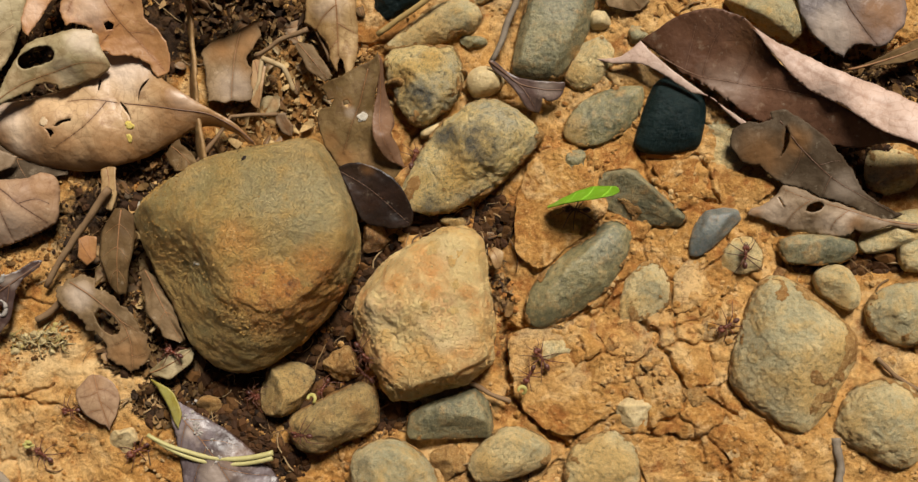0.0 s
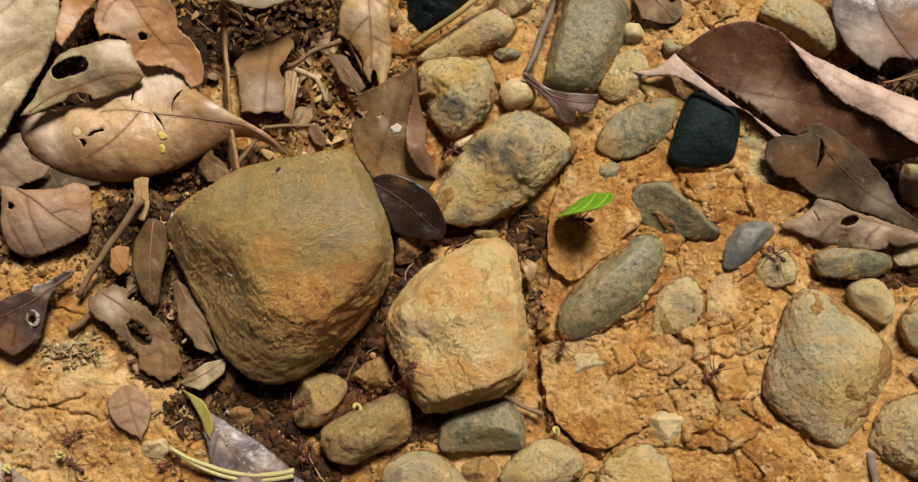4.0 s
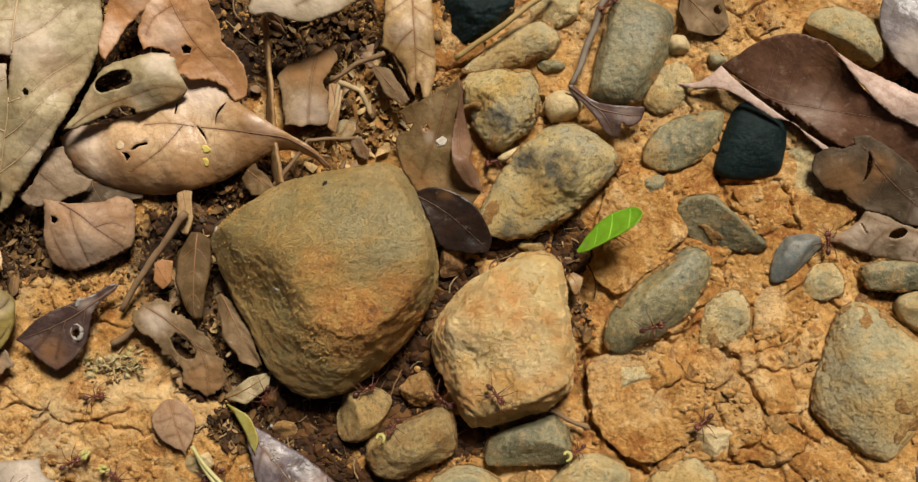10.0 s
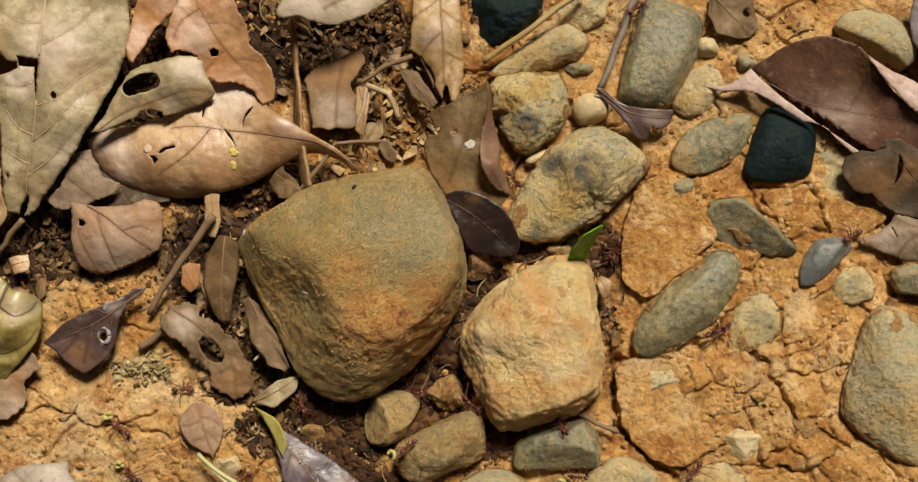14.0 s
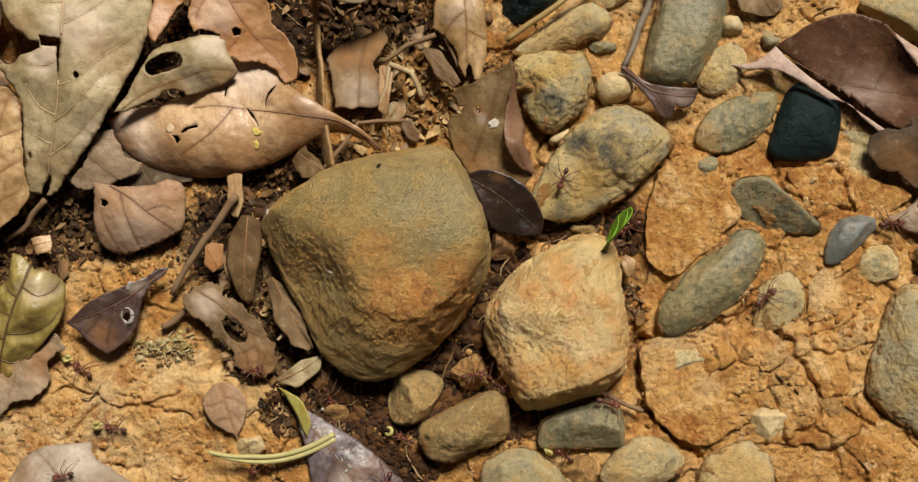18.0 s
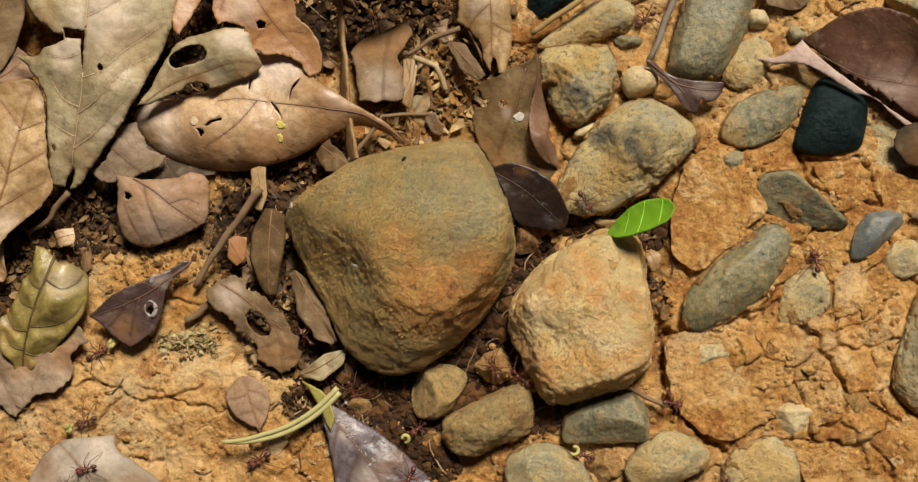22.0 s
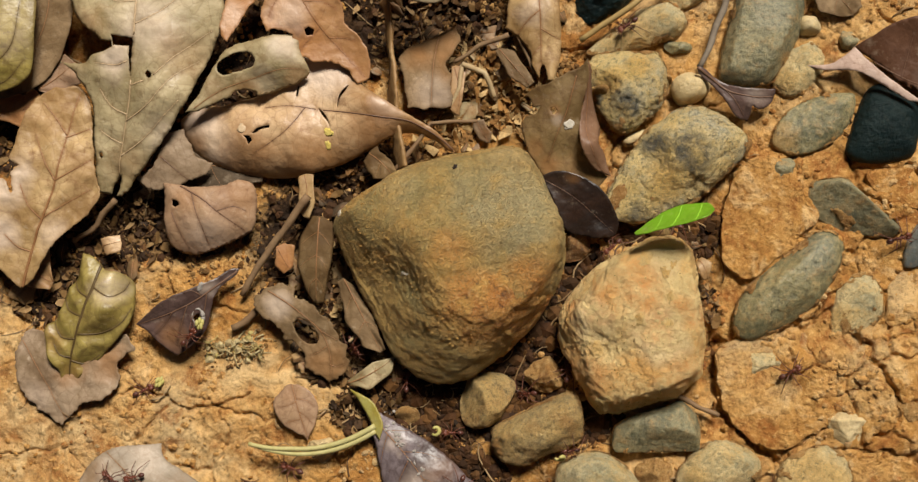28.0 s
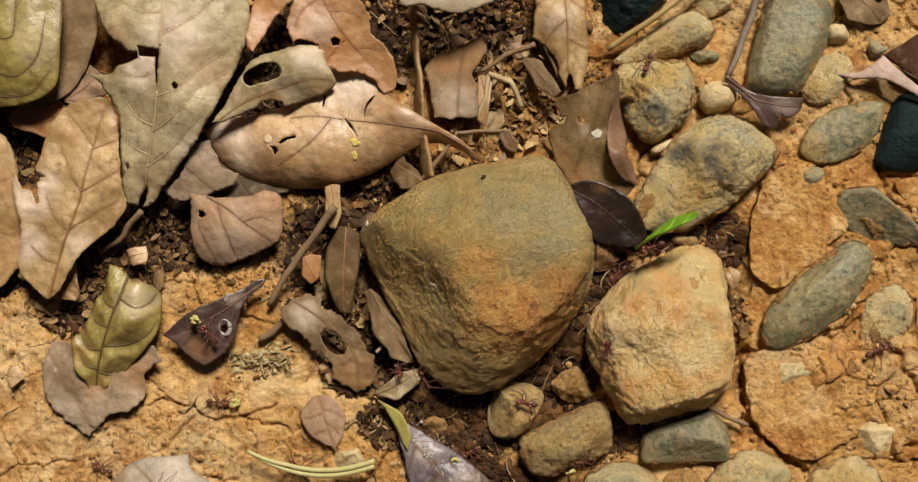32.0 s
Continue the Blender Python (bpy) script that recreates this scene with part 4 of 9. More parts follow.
def hull_stone(name, waist, belt, crown, material, label, category="stone", sharp=20, rough=0.5, grain=0.4, level=6, tint_a=(), tint_b=(), dents=(), crust=None, group=""):
    """An angular stone: the hull of its widest outline (mm, at the height belt) and of the corners of its upper faces, with worn edges
    (the higher sharp, the crisper), uneven faces, dents (x, y, reach, depth) and two kinds of stain."""
    ring = np.array(waist)
    mid = ring.mean(0)
    pts = [(*p, belt) for p in waist] + [(*(mid + (np.array(p) - mid) * 0.94), -6.0) for p in waist] + list(crown)
    tall = max(p[2] for p in crown)
    middle = Vector((mid[0], mid[1], tall * 0.3))
    bm = bmesh.new()
    for p in pts:
        bm.verts.new(Vector(p) - middle)
    bmesh.ops.convex_hull(bm, input=bm.verts)
    bm.normal_update()
    planes = []
    for f in sorted(bm.faces, key=lambda q: -q.calc_area()):
        d = f.normal.dot(f.verts[0].co)
        n = f.normal if d > 0 else -f.normal
        if abs(d) > 0.5 and all(n.dot(m) < 0.992 for m, _ in planes):
            planes.append((n.copy(), abs(d)))
    bm.free()
    verts0, faces = ball(level)
    span = (ring.max(0) - ring.min(0)) / 2
    size = float(span.mean())
    ways = np.array([tuple(v) for v in verts0]) * (span[0], span[1], tall * 0.65)
    ways /= np.linalg.norm(ways, axis=1)[:, None]
    push = np.zeros(len(ways))
    for n, d in planes:
        push += np.clip(ways @ np.array(n) / d, 0, None) ** sharp
    body = ways * (push ** (-1 / sharp))[:, None] * 1.015
    seed = int(abs(mid[0] * 3 + mid[1] * 7))
    off = Vector((seed % 31, seed % 17, seed % 23))
    verts = []
    for p, w in zip(body, ways):
        v = Vector(p)
        d = noise.fractal(v / size * 1.7 + off, 1.0, 2.0, 3) * rough * size * 0.055
        d += noise.fractal(v / 4.2 + off, 0.9, 2.1, 4) * rough * 0.7
        d += noise.fractal(v / 1.5 - off, 0.8, 2.1, 3) * grain * 0.42
        d -= max(0.0, noise.noise(v / 2.4 - off) - 0.28) * grain * 1.3
        for dx, dy, reach, deep in dents:
            if v.z > 0:
                d -= deep * math.exp(-((v.x + mid[0] - dx) ** 2 + (v.y + mid[1] - dy) ** 2) / reach ** 2)
        verts.append((v + Vector(w) * d) * MM)
    ob = new(name, mesh_of(name, verts, faces, material))
    ob.location = middle * MM
    at = np.array([tuple(v) for v in verts]) * 1000
    for word, spots in (("tint_a", tint_a), ("tint_b", tint_b)):
        ob.data.attributes.new(word, "FLOAT", "POINT").data.foreach_set("value", stains(at[:, 0] + mid[0], at[:, 1] + mid[1], spots, seed % 50 + len(word)))
    if crust:
        add_crust(ob, verts, faces, crust, tall * 0.7, size, off, mid)
    return tagged(ob, label, category, group)


def twig(name, points, radius, material, label, category="twig", taper=0.75, knots=0.25, seed=1):
    """A twig through points (mm, with height)."""
    rnd = random.Random(seed + int(points[0][0] * 7))
    pts = [Vector(p) for p in points]
    line = []
    for i in range(len(pts) - 1):
        for k in range(8):
            line.append(pts[i].lerp(pts[i + 1], k / 8))
    line.append(pts[-1])
    n = len(line)
    line = [p + Vector((noise.noise(p / 7), noise.noise(p / 7 + Vector((9, 0, 0))), 0)) * radius * 0.9 for p in line]
    rad = [radius * (1 - (1 - taper) * i / n) * (1 + knots * (rnd.random() - 0.5)) for i in range(n)]
    o = line[n // 2].copy()
    o.z = 0
    ob = new(name, mesh_of(name, *tube([(p - o) * MM for p in line], [r * MM for r in rad], 9), material))
    ob.location = o * MM
    return tagged(ob, label, category)


def scatter(name, count, place, size, material, label, seed, flat=0.7, kind="stuff", category="gravel"):
    """Loose crumbs of uneven shape, joined; place(rnd) gives x, y in mm, or None."""
    rnd = random.Random(seed)
    verts, faces = [], []
    base = [(-1, 0, 0), (1, 0, 0), (0, -1, 0), (0, 1, 0), (0, 0, -1), (0, 0, 1), (.62, .62, .3), (-.62, .62, .3), (.62, -.62, .3), (-.62, -.62, .3)]
    tri = [(5, 1, 6), (5, 6, 3), (5, 3, 7), (5, 7, 0), (5, 0, 9), (5, 9, 2), (5, 2, 8), (5, 8, 1), (4, 6, 1), (4, 3, 6), (4, 7, 3), (4, 0, 7), (4, 9, 0), (4, 2, 9), (4, 8, 2), (4, 1, 8)]
    while count > 0:
        at = place(rnd)
        count -= 1
        if at is None:
            continue
        r = size[0] + (size[1] - size[0]) * rnd.random() ** 2.5
        a, st = rnd.random() * 6.28, 0.6 + rnd.random() * 0.8
        gz = ground_z(*at)
        o = len(verts)
        for bx, by, bz in base:
            k = 0.75 + rnd.random() * 0.5
            px, py = bx * r * k * st, by * r * k
            verts.append(((at[0] + px * math.cos(a) - py * math.sin(a)) * MM, (at[1] + px * math.sin(a) + py * math.cos(a)) * MM, (gz + r * flat * 0.35 + bz * r * flat * k) * MM))
        faces += [tuple(i + o for i in q) for q in tri]
    ob = new(name, mesh_of(name, verts, faces, material, False))
    return tagged(ob, label, category, kind=kind)



# tones lowered so that the gaps look shaded
C_DARK = crumb_material("humus_crumbs", [(0.014, 0.008, 0.005), (0.045, 0.02, 0.009), (0.075, 0.033, 0.012), (0.02, 0.012, 0.007), (0.12, 0.055, 0.018)])
C_CHIP = crumb_material("litter_chips", [(0.03, 0.016, 0.008), (0.12, 0.062, 0.022), (0.22, 0.125, 0.045), (0.07, 0.033, 0.012), (0.025, 0.014, 0.007), (0.34, 0.21, 0.09), (0.16, 0.075, 0.022)], 0.7)


def chips(name, count, place, size, material, label, seed, lift=(0.5, 3.0)):
    """Bits of broken dry leaf: small bent flakes of uneven outline, joined."""
    rnd = random.Random(seed)
    verts, faces = [], []
    for _ in range(count):
        at = place(rnd)
        if at is None:
            continue
        r = size[0] + (size[1] - size[0]) * rnd.random() ** 2
        a, ax, ay = rnd.random() * 6.28, rnd.uniform(-0.7, 0.7), rnd.uniform(-0.7, 0.7)
        gz = ground_z(*at) + rnd.uniform(*lift)
        st, bend = 0.15 + rnd.random() * 0.5, rnd.uniform(-0.7, 0.7)
        n = 7
        o = len(verts)
        ring = []
        for k in range(n):
            q = 2 * math.pi * k / n
            rr = r * (0.6 + 0.6 * rnd.random())
            ring.append((math.cos(q) * rr, math.sin(q) * rr * st))
        for side in (0, 1):
            for px, py in [(0, 0)] + ring:
                x, y = px * math.cos(a) - py * math.sin(a), px * math.sin(a) + py * math.cos(a)
                z = max(gz + ax * x + ay * y + bend * px * px / r, ground_z(at[0] + x, at[1] + y) + 0.1) - side * 0.25
                verts.append(((at[0] + x) * MM, (at[1] + y) * MM, z * MM))
        for k in range(n):
            k2 = (k + 1) % n
            faces.append((o, o + 1 + k, o + 1 + k2))
            faces.append((o + n + 1, o + n + 2 + k2, o + n + 2 + k))
            faces.append((o + 1 + k, o + n + 2 + k, o + n + 2 + k2, o + 1 + k2))
    return tagged(new(name, mesh_of(name, verts, faces, material, False)), label, "leaf litter", kind="stuff")


def in_hollows(darkest, litter=None):
    spots = [h for h in HOLLOWS if h[5] >= darkest and (litter is None or litter == (h[0] < -112 or h[1] > 52))]

    def place(rnd):
        h = rnd.choice(spots)
        a, k = rnd.random() * 6.28, rnd.random() ** 0.5
        return h[0] + h[2] * 1.1 * k * math.cos(a), h[1] + h[3] * 1.1 * k * math.sin(a)

    return place


def anywhere(x0, x1, y0, y1):
    def place(rnd):
        x, y = rnd.uniform(x0, x1), rnd.uniform(y0, y1)
        return (x, y) if noise.noise(Vector((x / 16, y / 16, 4))) > -0.15 else None

    return place


scatter("clay_gravel", 16000, anywhere(-235, 125, -60, 125), (0.2, 1.1), M_GROUND, "loose ochre clay crumbs strewn over the soil", 3)
scatter("clay_lumps", 110, anywhere(-60, 125, -60, 125), (1.2, 2.8), M_GROUND, "small ochre clay lumps between the stones", 5, 0.6)
scatter("humus_crumbs", 7000, in_hollows(0.4), (0.4, 1.9), C_DARK, "crumbs of humus, coloured darker for the shade in gaps between stones", 4)
chips("leaf_litter", 3400, in_hollows(0.5, True), (0.4, 2.6), C_CHIP, "broken bits of dry leaves over dark soil", 6, (0.4, 3.0))


C_WARM = crumb_material("brown_earth_crumbs", [(0.15, 0.07, 0.02), (0.25, 0.125, 0.038), (0.07, 0.032, 0.011), (0.34, 0.19, 0.065), (0.03, 0.014, 0.006)])
scatter("earth_crumbs", 3200, anywhere(-112, -52, 52, 108), (0.25, 1.3), C_WARM, "crumbly brown earth among the leaf litter", 31, 0.8)
scatter("earth_crumbs", 1300, anywhere(-168, -108, -6, 50), (0.25, 1.1), C_WARM, "crumbly brown earth among the leaf litter", 32, 0.8)
scatter("red_crumbs", 600, anywhere(-76, -46, -32, 8), (0.25, 1.0), C_WARM, "reddish earth crumbs in the gap between stones", 33, 0.8)


def fibres(name, count, place, material, label, seed, size=(4, 14)):
    """Thin dry rootlets and stem fibres lying about, joined."""
    rnd = random.Random(seed)
    shapes = []
    for _ in range(count):
        at = place(rnd)
        if at is None:
            continue
        length, a, r = rnd.uniform(*size), rnd.random() * 6.28, rnd.uniform(0.1, 0.38)
        turn = rnd.uniform(-0.35, 0.35)
        x, y, pts = at[0], at[1], []
        high = rnd.uniform(0.3, 2.2)
        for i in range(7):
            pts.append(Vector((x, y, ground_z(x, y) + high * (0.4 + 0.6 * math.sin(i / 6 * math.pi)))) * MM)
            x, y, a = x + math.cos(a) * length / 6, y + math.sin(a) * length / 6, a + turn + rnd.uniform(-0.3, 0.3)
        shapes.append(tube(pts, [r * MM * (1 - 0.08 * i) for i in range(7)], 5))
    return tagged(new(name, mesh_of(name, *joined(shapes), material)), label, "plant fibres", kind="stuff")


C_FIBRE = crumb_material("dry_fibres", [(0.10, 0.052, 0.024), (0.25, 0.15, 0.065), (0.42, 0.29, 0.15), (0.16, 0.08, 0.034)], 0.7)
fibres("rootlets", 420, in_hollows(0.45), C_FIBRE, "thin dry rootlets and fibres strewn through the litter", 8)
fibres("fine_fibres", 160, anywhere(-235, 120, -58, 120), C_FIBRE, "few thin fibres lying on the clay", 9, (3, 8))


W_CHALK = plain_material("chalky_white", (0.62, 0.56, 0.46), (0.48, 0.42, 0.34), 700, 0.8)
W_SILVER = plain_material("silver_grey", (0.38, 0.34, 0.30), (0.27, 0.235, 0.20), 700, 0.6)
W_YELLOW = plain_material("pollen_yellow", (0.60, 0.45, 0.09), (0.66, 0.53, 0.16), 600, 0.8)
C_RUST = crumb_material("rust_crumbs", [(0.16, 0.055, 0.018), (0.30, 0.12, 0.03), (0.42, 0.2, 0.055), (0.09, 0.035, 0.014)])


def dab(name, owner, x, y, rx, ry, turn, material, label):
    """A small flat patch on a thing, part of it."""
    bpy.context.view_layer.update()
    hit, at, normal, _, ob, _ = scene.ray_cast(bpy.context.evaluated_depsgraph_get(), (x * MM, y * MM, 0.06), (0, 0, -1))
    verts, faces = [Vector(v) for v in ball(3)[0]], ball(3)[1]
    q = normal.to_track_quat("Z", "Y").to_matrix().to_4x4()
    m = q @ pose(0, 0, 0, 0, 0, turn)
    rnd = random.Random(int(abs(x * 31 + y * 17)))
    off = Vector((rnd.random() * 20, 0, 0))
    pts = [at - owner.location + m @ Vector((v.x * rx, v.y * ry, v.z * 0.22)) * MM * (1 + 0.5 * noise.noise(v * 1.7 + off)) for v in verts]
    return part_of(name, mesh_of(name, pts, faces, material), owner, label)


def rim(name, owner, x, y, rx, ry, thick, material, label):
    """A raised uneven ring on a thing, thicker on one side."""
    bpy.context.view_layer.update()
    deps = bpy.context.evaluated_depsgraph_get()
    line, radii = [], []
    for k in range(25):
        a = 2 * math.pi * k / 24
        px, py = x + rx * math.cos(a), y + ry * math.sin(a)
        at = scene.ray_cast(deps, (px * MM, py * MM, 0.06), (0, 0, -1))[1]
        line.append(at - owner.location)
        radii.append(thick * MM * (0.55 + 0.45 * math.cos(a + 0.6) + 0.15 * math.sin(5 * a)))
    middle = sorted(p.z for p in line)[12]
    line = [Vector((p.x, p.y, max(p.z, middle - 0.0006))) for p in line]
    return part_of(name, mesh_of(name, *tube(line, radii, 7), material), owner, label)


C_MOSS = crumb_material("pale_crumbs", [(0.36, 0.27, 0.13), (0.52, 0.42, 0.22), (0.22, 0.15, 0.06), (0.45, 0.36, 0.13)])


# grit tones kept near black to put the gaps' shade into the colour
C_GRIT = crumb_material("brown_grit", [(0.035, 0.014, 0.005), (0.08, 0.033, 0.01), (0.02, 0.009, 0.004), (0.15, 0.068, 0.02), (0.012, 0.006, 0.003)])
scatter("brown_grit", 900, in_hollows(0.5, False), (0.6, 2.6), C_GRIT, "rounded brown grit, coloured darker for the shade in gaps between stones", 16, 0.85)



def grains(owner, count, size, material, label, seed, clusters):
    """Sand grains stuck to a stone, thicker in a few patches (x, y, reach, weight), joined into one part."""
    rnd = random.Random(seed)
    me, at = owner.data, owner.location * 1000
    verts, faces = [], []
    tri = ((0, 2, 4), (2, 1, 4), (1, 3, 4), (3, 0, 4), (2, 0, 5), (1, 2, 5), (3, 1, 5), (0, 3, 5))
    tries = 0
    while count > 0 and tries < 60000:
        tries += 1
        v = me.vertices[rnd.randrange(len(me.vertices))]
        p = v.co * 1000
        if p.z < 2:
            continue
        chance = 0.02
        for cx, cy, reach, weight in clusters:
            d = math.hypot(p.x + at.x - cx, p.y + at.y - cy) / reach
            chance += weight * max(0.0, 1 - d * d)
        if rnd.random() > chance:
            continue
        count -= 1
        r = size[0] + (size[1] - size[0]) * rnd.random() ** 2
        c = p + v.normal * r * 0.35 + Vector((rnd.uniform(-0.4, 0.4), rnd.uniform(-0.4, 0.4), 0))
        o = len(verts)
        for axis_ in ((1, 0, 0), (-1, 0, 0), (0, 1, 0), (0, -1, 0), (0, 0, 1), (0, 0, -1)):
            verts.append((c + Vector(axis_) * r * rnd.uniform(0.6, 1.2)) * MM)
        faces += [tuple(i + o for i in f) for f in tri]
    return part_of("sandy_crust", mesh_of("sandy_crust", verts, faces, material, False), owner, label)


C_SAND = crumb_material("ochre_sand", [(0.40, 0.23, 0.06), (0.50, 0.30, 0.09), (0.56, 0.36, 0.12), (0.34, 0.17, 0.04)])

# ---- stones ----
RUST_AT = (-70.8, 11.8)
BOULDER = hull_stone("boulder_stone", ((-122.9, 35.2), (-121.6, 38.1), (-118.2, 41.5), (-111.3, 47.2), (-106.1, 50.3), (-97.5, 52.6), (-88.9, 54.8), (-80.3, 56.5), (-73.4, 58.5), (-68.9, 58.3), (-66, 54.7), (-63.7, 50.4), (-60, 44.5), (-56.7, 36.8), (-55.6, 30), (-55.9, 23.3), (-58.6, 16.5), (-63.2, 9.6), (-69.2, 2.9), (-75.9, -3.8), (-81, -7.2), (-87.7, -9.8), (-92.9, -9.8), (-98, -8.2), (-101.9, -5.2), (-105.4, 0.3), (-108.3, 6.2), (-112.6, 12.6), (-116.2, 18.9), (-119.2, 26.6)), 7, ((-114.5, 38.5, 19), (-101.9, 46.5, 23), (-84.8, 50.8, 26), (-68.3, 53.5, 27), (-62.9, 47.7, 28), (-57.1, 34.9, 27), (-56.5, 27.1, 24), (-73.8, 33, 31), (-91.5, 36.2, 31), (-95, 29.2, 30), (-90, 18, 30), (-88.5, 10.5, 27), (-84.5, 6.6, 24), (-72.2, 8.5, 25), (-61.7, 18.2, 25)), M_BIG, "big rounded ochre-brown stone crusted with clay, lying on soil", tint_a=((-70.1, 39.4, 13.3), (-101.7, 45.1, 6.2, 0.5)), tint_b=((-80, 10.4, 8.7), (-64.8, 20.6, 6.1, 0.8), (-85, 27.7, 5.2, 0.6)), dents=((-72, 23.4, 8.6, 1.6), (-81, 41, 9, 1.2), (-105, 20, 9, 1.8)), sharp=44, rough=0.6, grain=0.45, level=7, crust=(M_RUSTY, 0.05, 0.0, "rusty clay crust", RUST_AT, 20))
BUFF = hull_stone("buff_stone", ((-57.8, 8.2), (-56.7, 12.7), (-50.8, 19.9), (-43.3, 25.8), (-35.7, 30), (-29, 32.2), (-24, 31.7), (-20.3, 28.4), (-19.3, 21.7), (-17.8, 11.7), (-17.1, 1.7), (-17.1, -6.5), (-21.9, -10.8), (-30.5, -14.4), (-40.5, -17.3), (-46.1, -18), (-49, -15.1), (-51.9, -8.5), (-55.2, -1.8), (-57.4, 3.1)), 7, ((-52.1, 10.5, 17), (-41.5, 22.7, 18), (-28.5, 29.3, 17), (-22.3, 26.4, 17), (-20.6, 14.6, 19), (-19.5, 1.8, 19), (-20, -5.5, 17), (-29.1, -10.3, 18), (-40.6, -13.2, 16), (-46.2, -12.3, 14), (-51, 2.4, 16), (-36.3, 8.1, 21)), M_ORANGE, "blocky orange-buff stone with a pitted top", tint_a=((-29.9, 3.3, 7.1), (-47.9, 8, 5.3, 0.8), (-28.5, 24.3, 4.4, 0.6)), tint_b=((-36.4, 16.5, 7.6, 0.8), (-30, 5, 5, 0.9), (-49.8, -6.6, 7.1, 0.7), (-24, -5, 5, 0.7), (-46, 10, 4, 0.6)), dents=((-28.3, 8.1, 6.2, 1.6), (-46.3, 1.6, 5.3, 1.5), (-38, -1.6, 5, 1.2)), sharp=50, rough=0.7, grain=0.6, level=7, crust=(M_BUFFCRUST, 0.3, 0.05, "pale buff clay crust"))
stone("pebble", -78.8, -14.5, 11, (7.5, 9.6, 9.1, 8.1, 7.8, 7.8, 7.0, 7.3, 8.1, 9.3, 8.7, 7.7, 7.0, 6.6), M_TAN, "small rounded tan pebble beside the big stone", category="pebble")
hull_stone("pebble", ((-77.1, -26.6), (-76.3, -22.9), (-71, -19.5), (-62.5, -15.3), (-55, -11.9), (-51.9, -13.5), (-50.2, -20.1), (-50.8, -24.5), (-55.6, -28), (-64, -31.2), (-69.9, -32.7), (-74.5, -31.6)), 5, ((-71.6, -23.6, 11), (-63.2, -17.1, 12), (-53.6, -13.6, 12), (-51.2, -18.9, 12), (-61.6, -26.1, 11), (-70.5, -29.8, 7)), M_TAN, "blocky tan pebble half covered with clay dust", sharp=22, category="pebble", crust=(M_CLOD, 0.5, 0.5, "ochre clay crust"))
hull_stone("pebble", ((-42.7, -26.8), (-41.6, -21.5), (-37.4, -18.8), (-29, -16), (-22.3, -14.5), (-18.6, -17.9), (-17.5, -24), (-18, -27.5), (-25.6, -28.4), (-35.7, -28.7), (-41.6, -28.5)), 3, ((-39.7, -24.1, 6), (-37, -19.8, 8), (-23, -15.7, 9), (-19.5, -22.1, 8), (-27, -21.2, 10), (-37.3, -27, 4)), M_GREEN, "grey-green slab of stone with pale veins", sharp=34, rough=0.3, grain=0.12, category="pebble", tint_b=(), crust=(M_CLOD, 0.75, 0.7, "ochre clay crust"))
hull_stone("pebble", ((-58.8, -35.9), (-57.7, -32.1), (-53.3, -29.6), (-47.4, -28.2), (-41.4, -30.2), (-36.4, -34.5), (-33.2, -40.7), (-33.9, -45.5), (-43.1, -48.9), (-53.2, -47.3), (-58.3, -42.4)), 4, ((-53.7, -32.4, 10), (-46.4, -29.8, 11), (-39, -33.8, 11), (-35.9, -40, 9), (-49, -42.1, 10)), M_DUSTY, "greyish pebble with a clay crust", tint_a=((-45.6, -34.7, 5.3, 0.8),), sharp=20, rough=0.4, grain=0.25, category="pebble", crust=(M_CLOD, 0.55, 0.5, "ochre clay crust"))
hull_stone("pebble", ((-25.3, -36.8), (-23.8, -32.7), (-19.6, -28.5), (-14.6, -25), (-9.6, -25), (-3.6, -27.5), (-0.7, -30.9), (-2, -35.2), (-8, -38.5), (-16.3, -40.9), (-22.5, -40.6)), 4, ((-20.3, -33.1, 8), (-13.6, -27.2, 10), (-4.6, -29.7, 9), (-9.5, -35.4, 9), (-17.8, -37.8, 7)), M_DUSTY, "tan-grey pebble bedded in clay", tint_a=((-6.2, -29.7, 3.9, 0.9),), tint_b=((-19.4, -34.8, 4.4, 0.8),), sharp=20, rough=0.4, grain=0.25, category="pebble", crust=(M_CLOD, 0.55, 0.5, "ochre clay crust"))
hull_stone("cobble", ((-8.8, 8), (-7.5, 13.5), (-3.9, 18.6), (2.8, 23.6), (9.5, 29.5), (14.5, 33.6), (19.8, 34.4), (22.9, 31.2), (22.2, 26), (19.7, 20), (14.7, 13.3), (9.4, 8.9), (2.7, 5.5), (-4, 3), (-7.6, 3.8)), 3, ((-4, 10.9, 7), (4.1, 19.9, 10), (16, 29.6, 9), (18.2, 26.7, 8), (10.7, 15.9, 8), (0.9, 7.7, 6)), M_DARK, "smooth dark olive stone with a faint ridge, set in clay", tint_a=((14, 26.6, 5.3, 0.7),), sharp=20, rough=0.25, grain=0.08, crust=(M_CLOD, 0.75, 0.8, "ochre clay crust"))
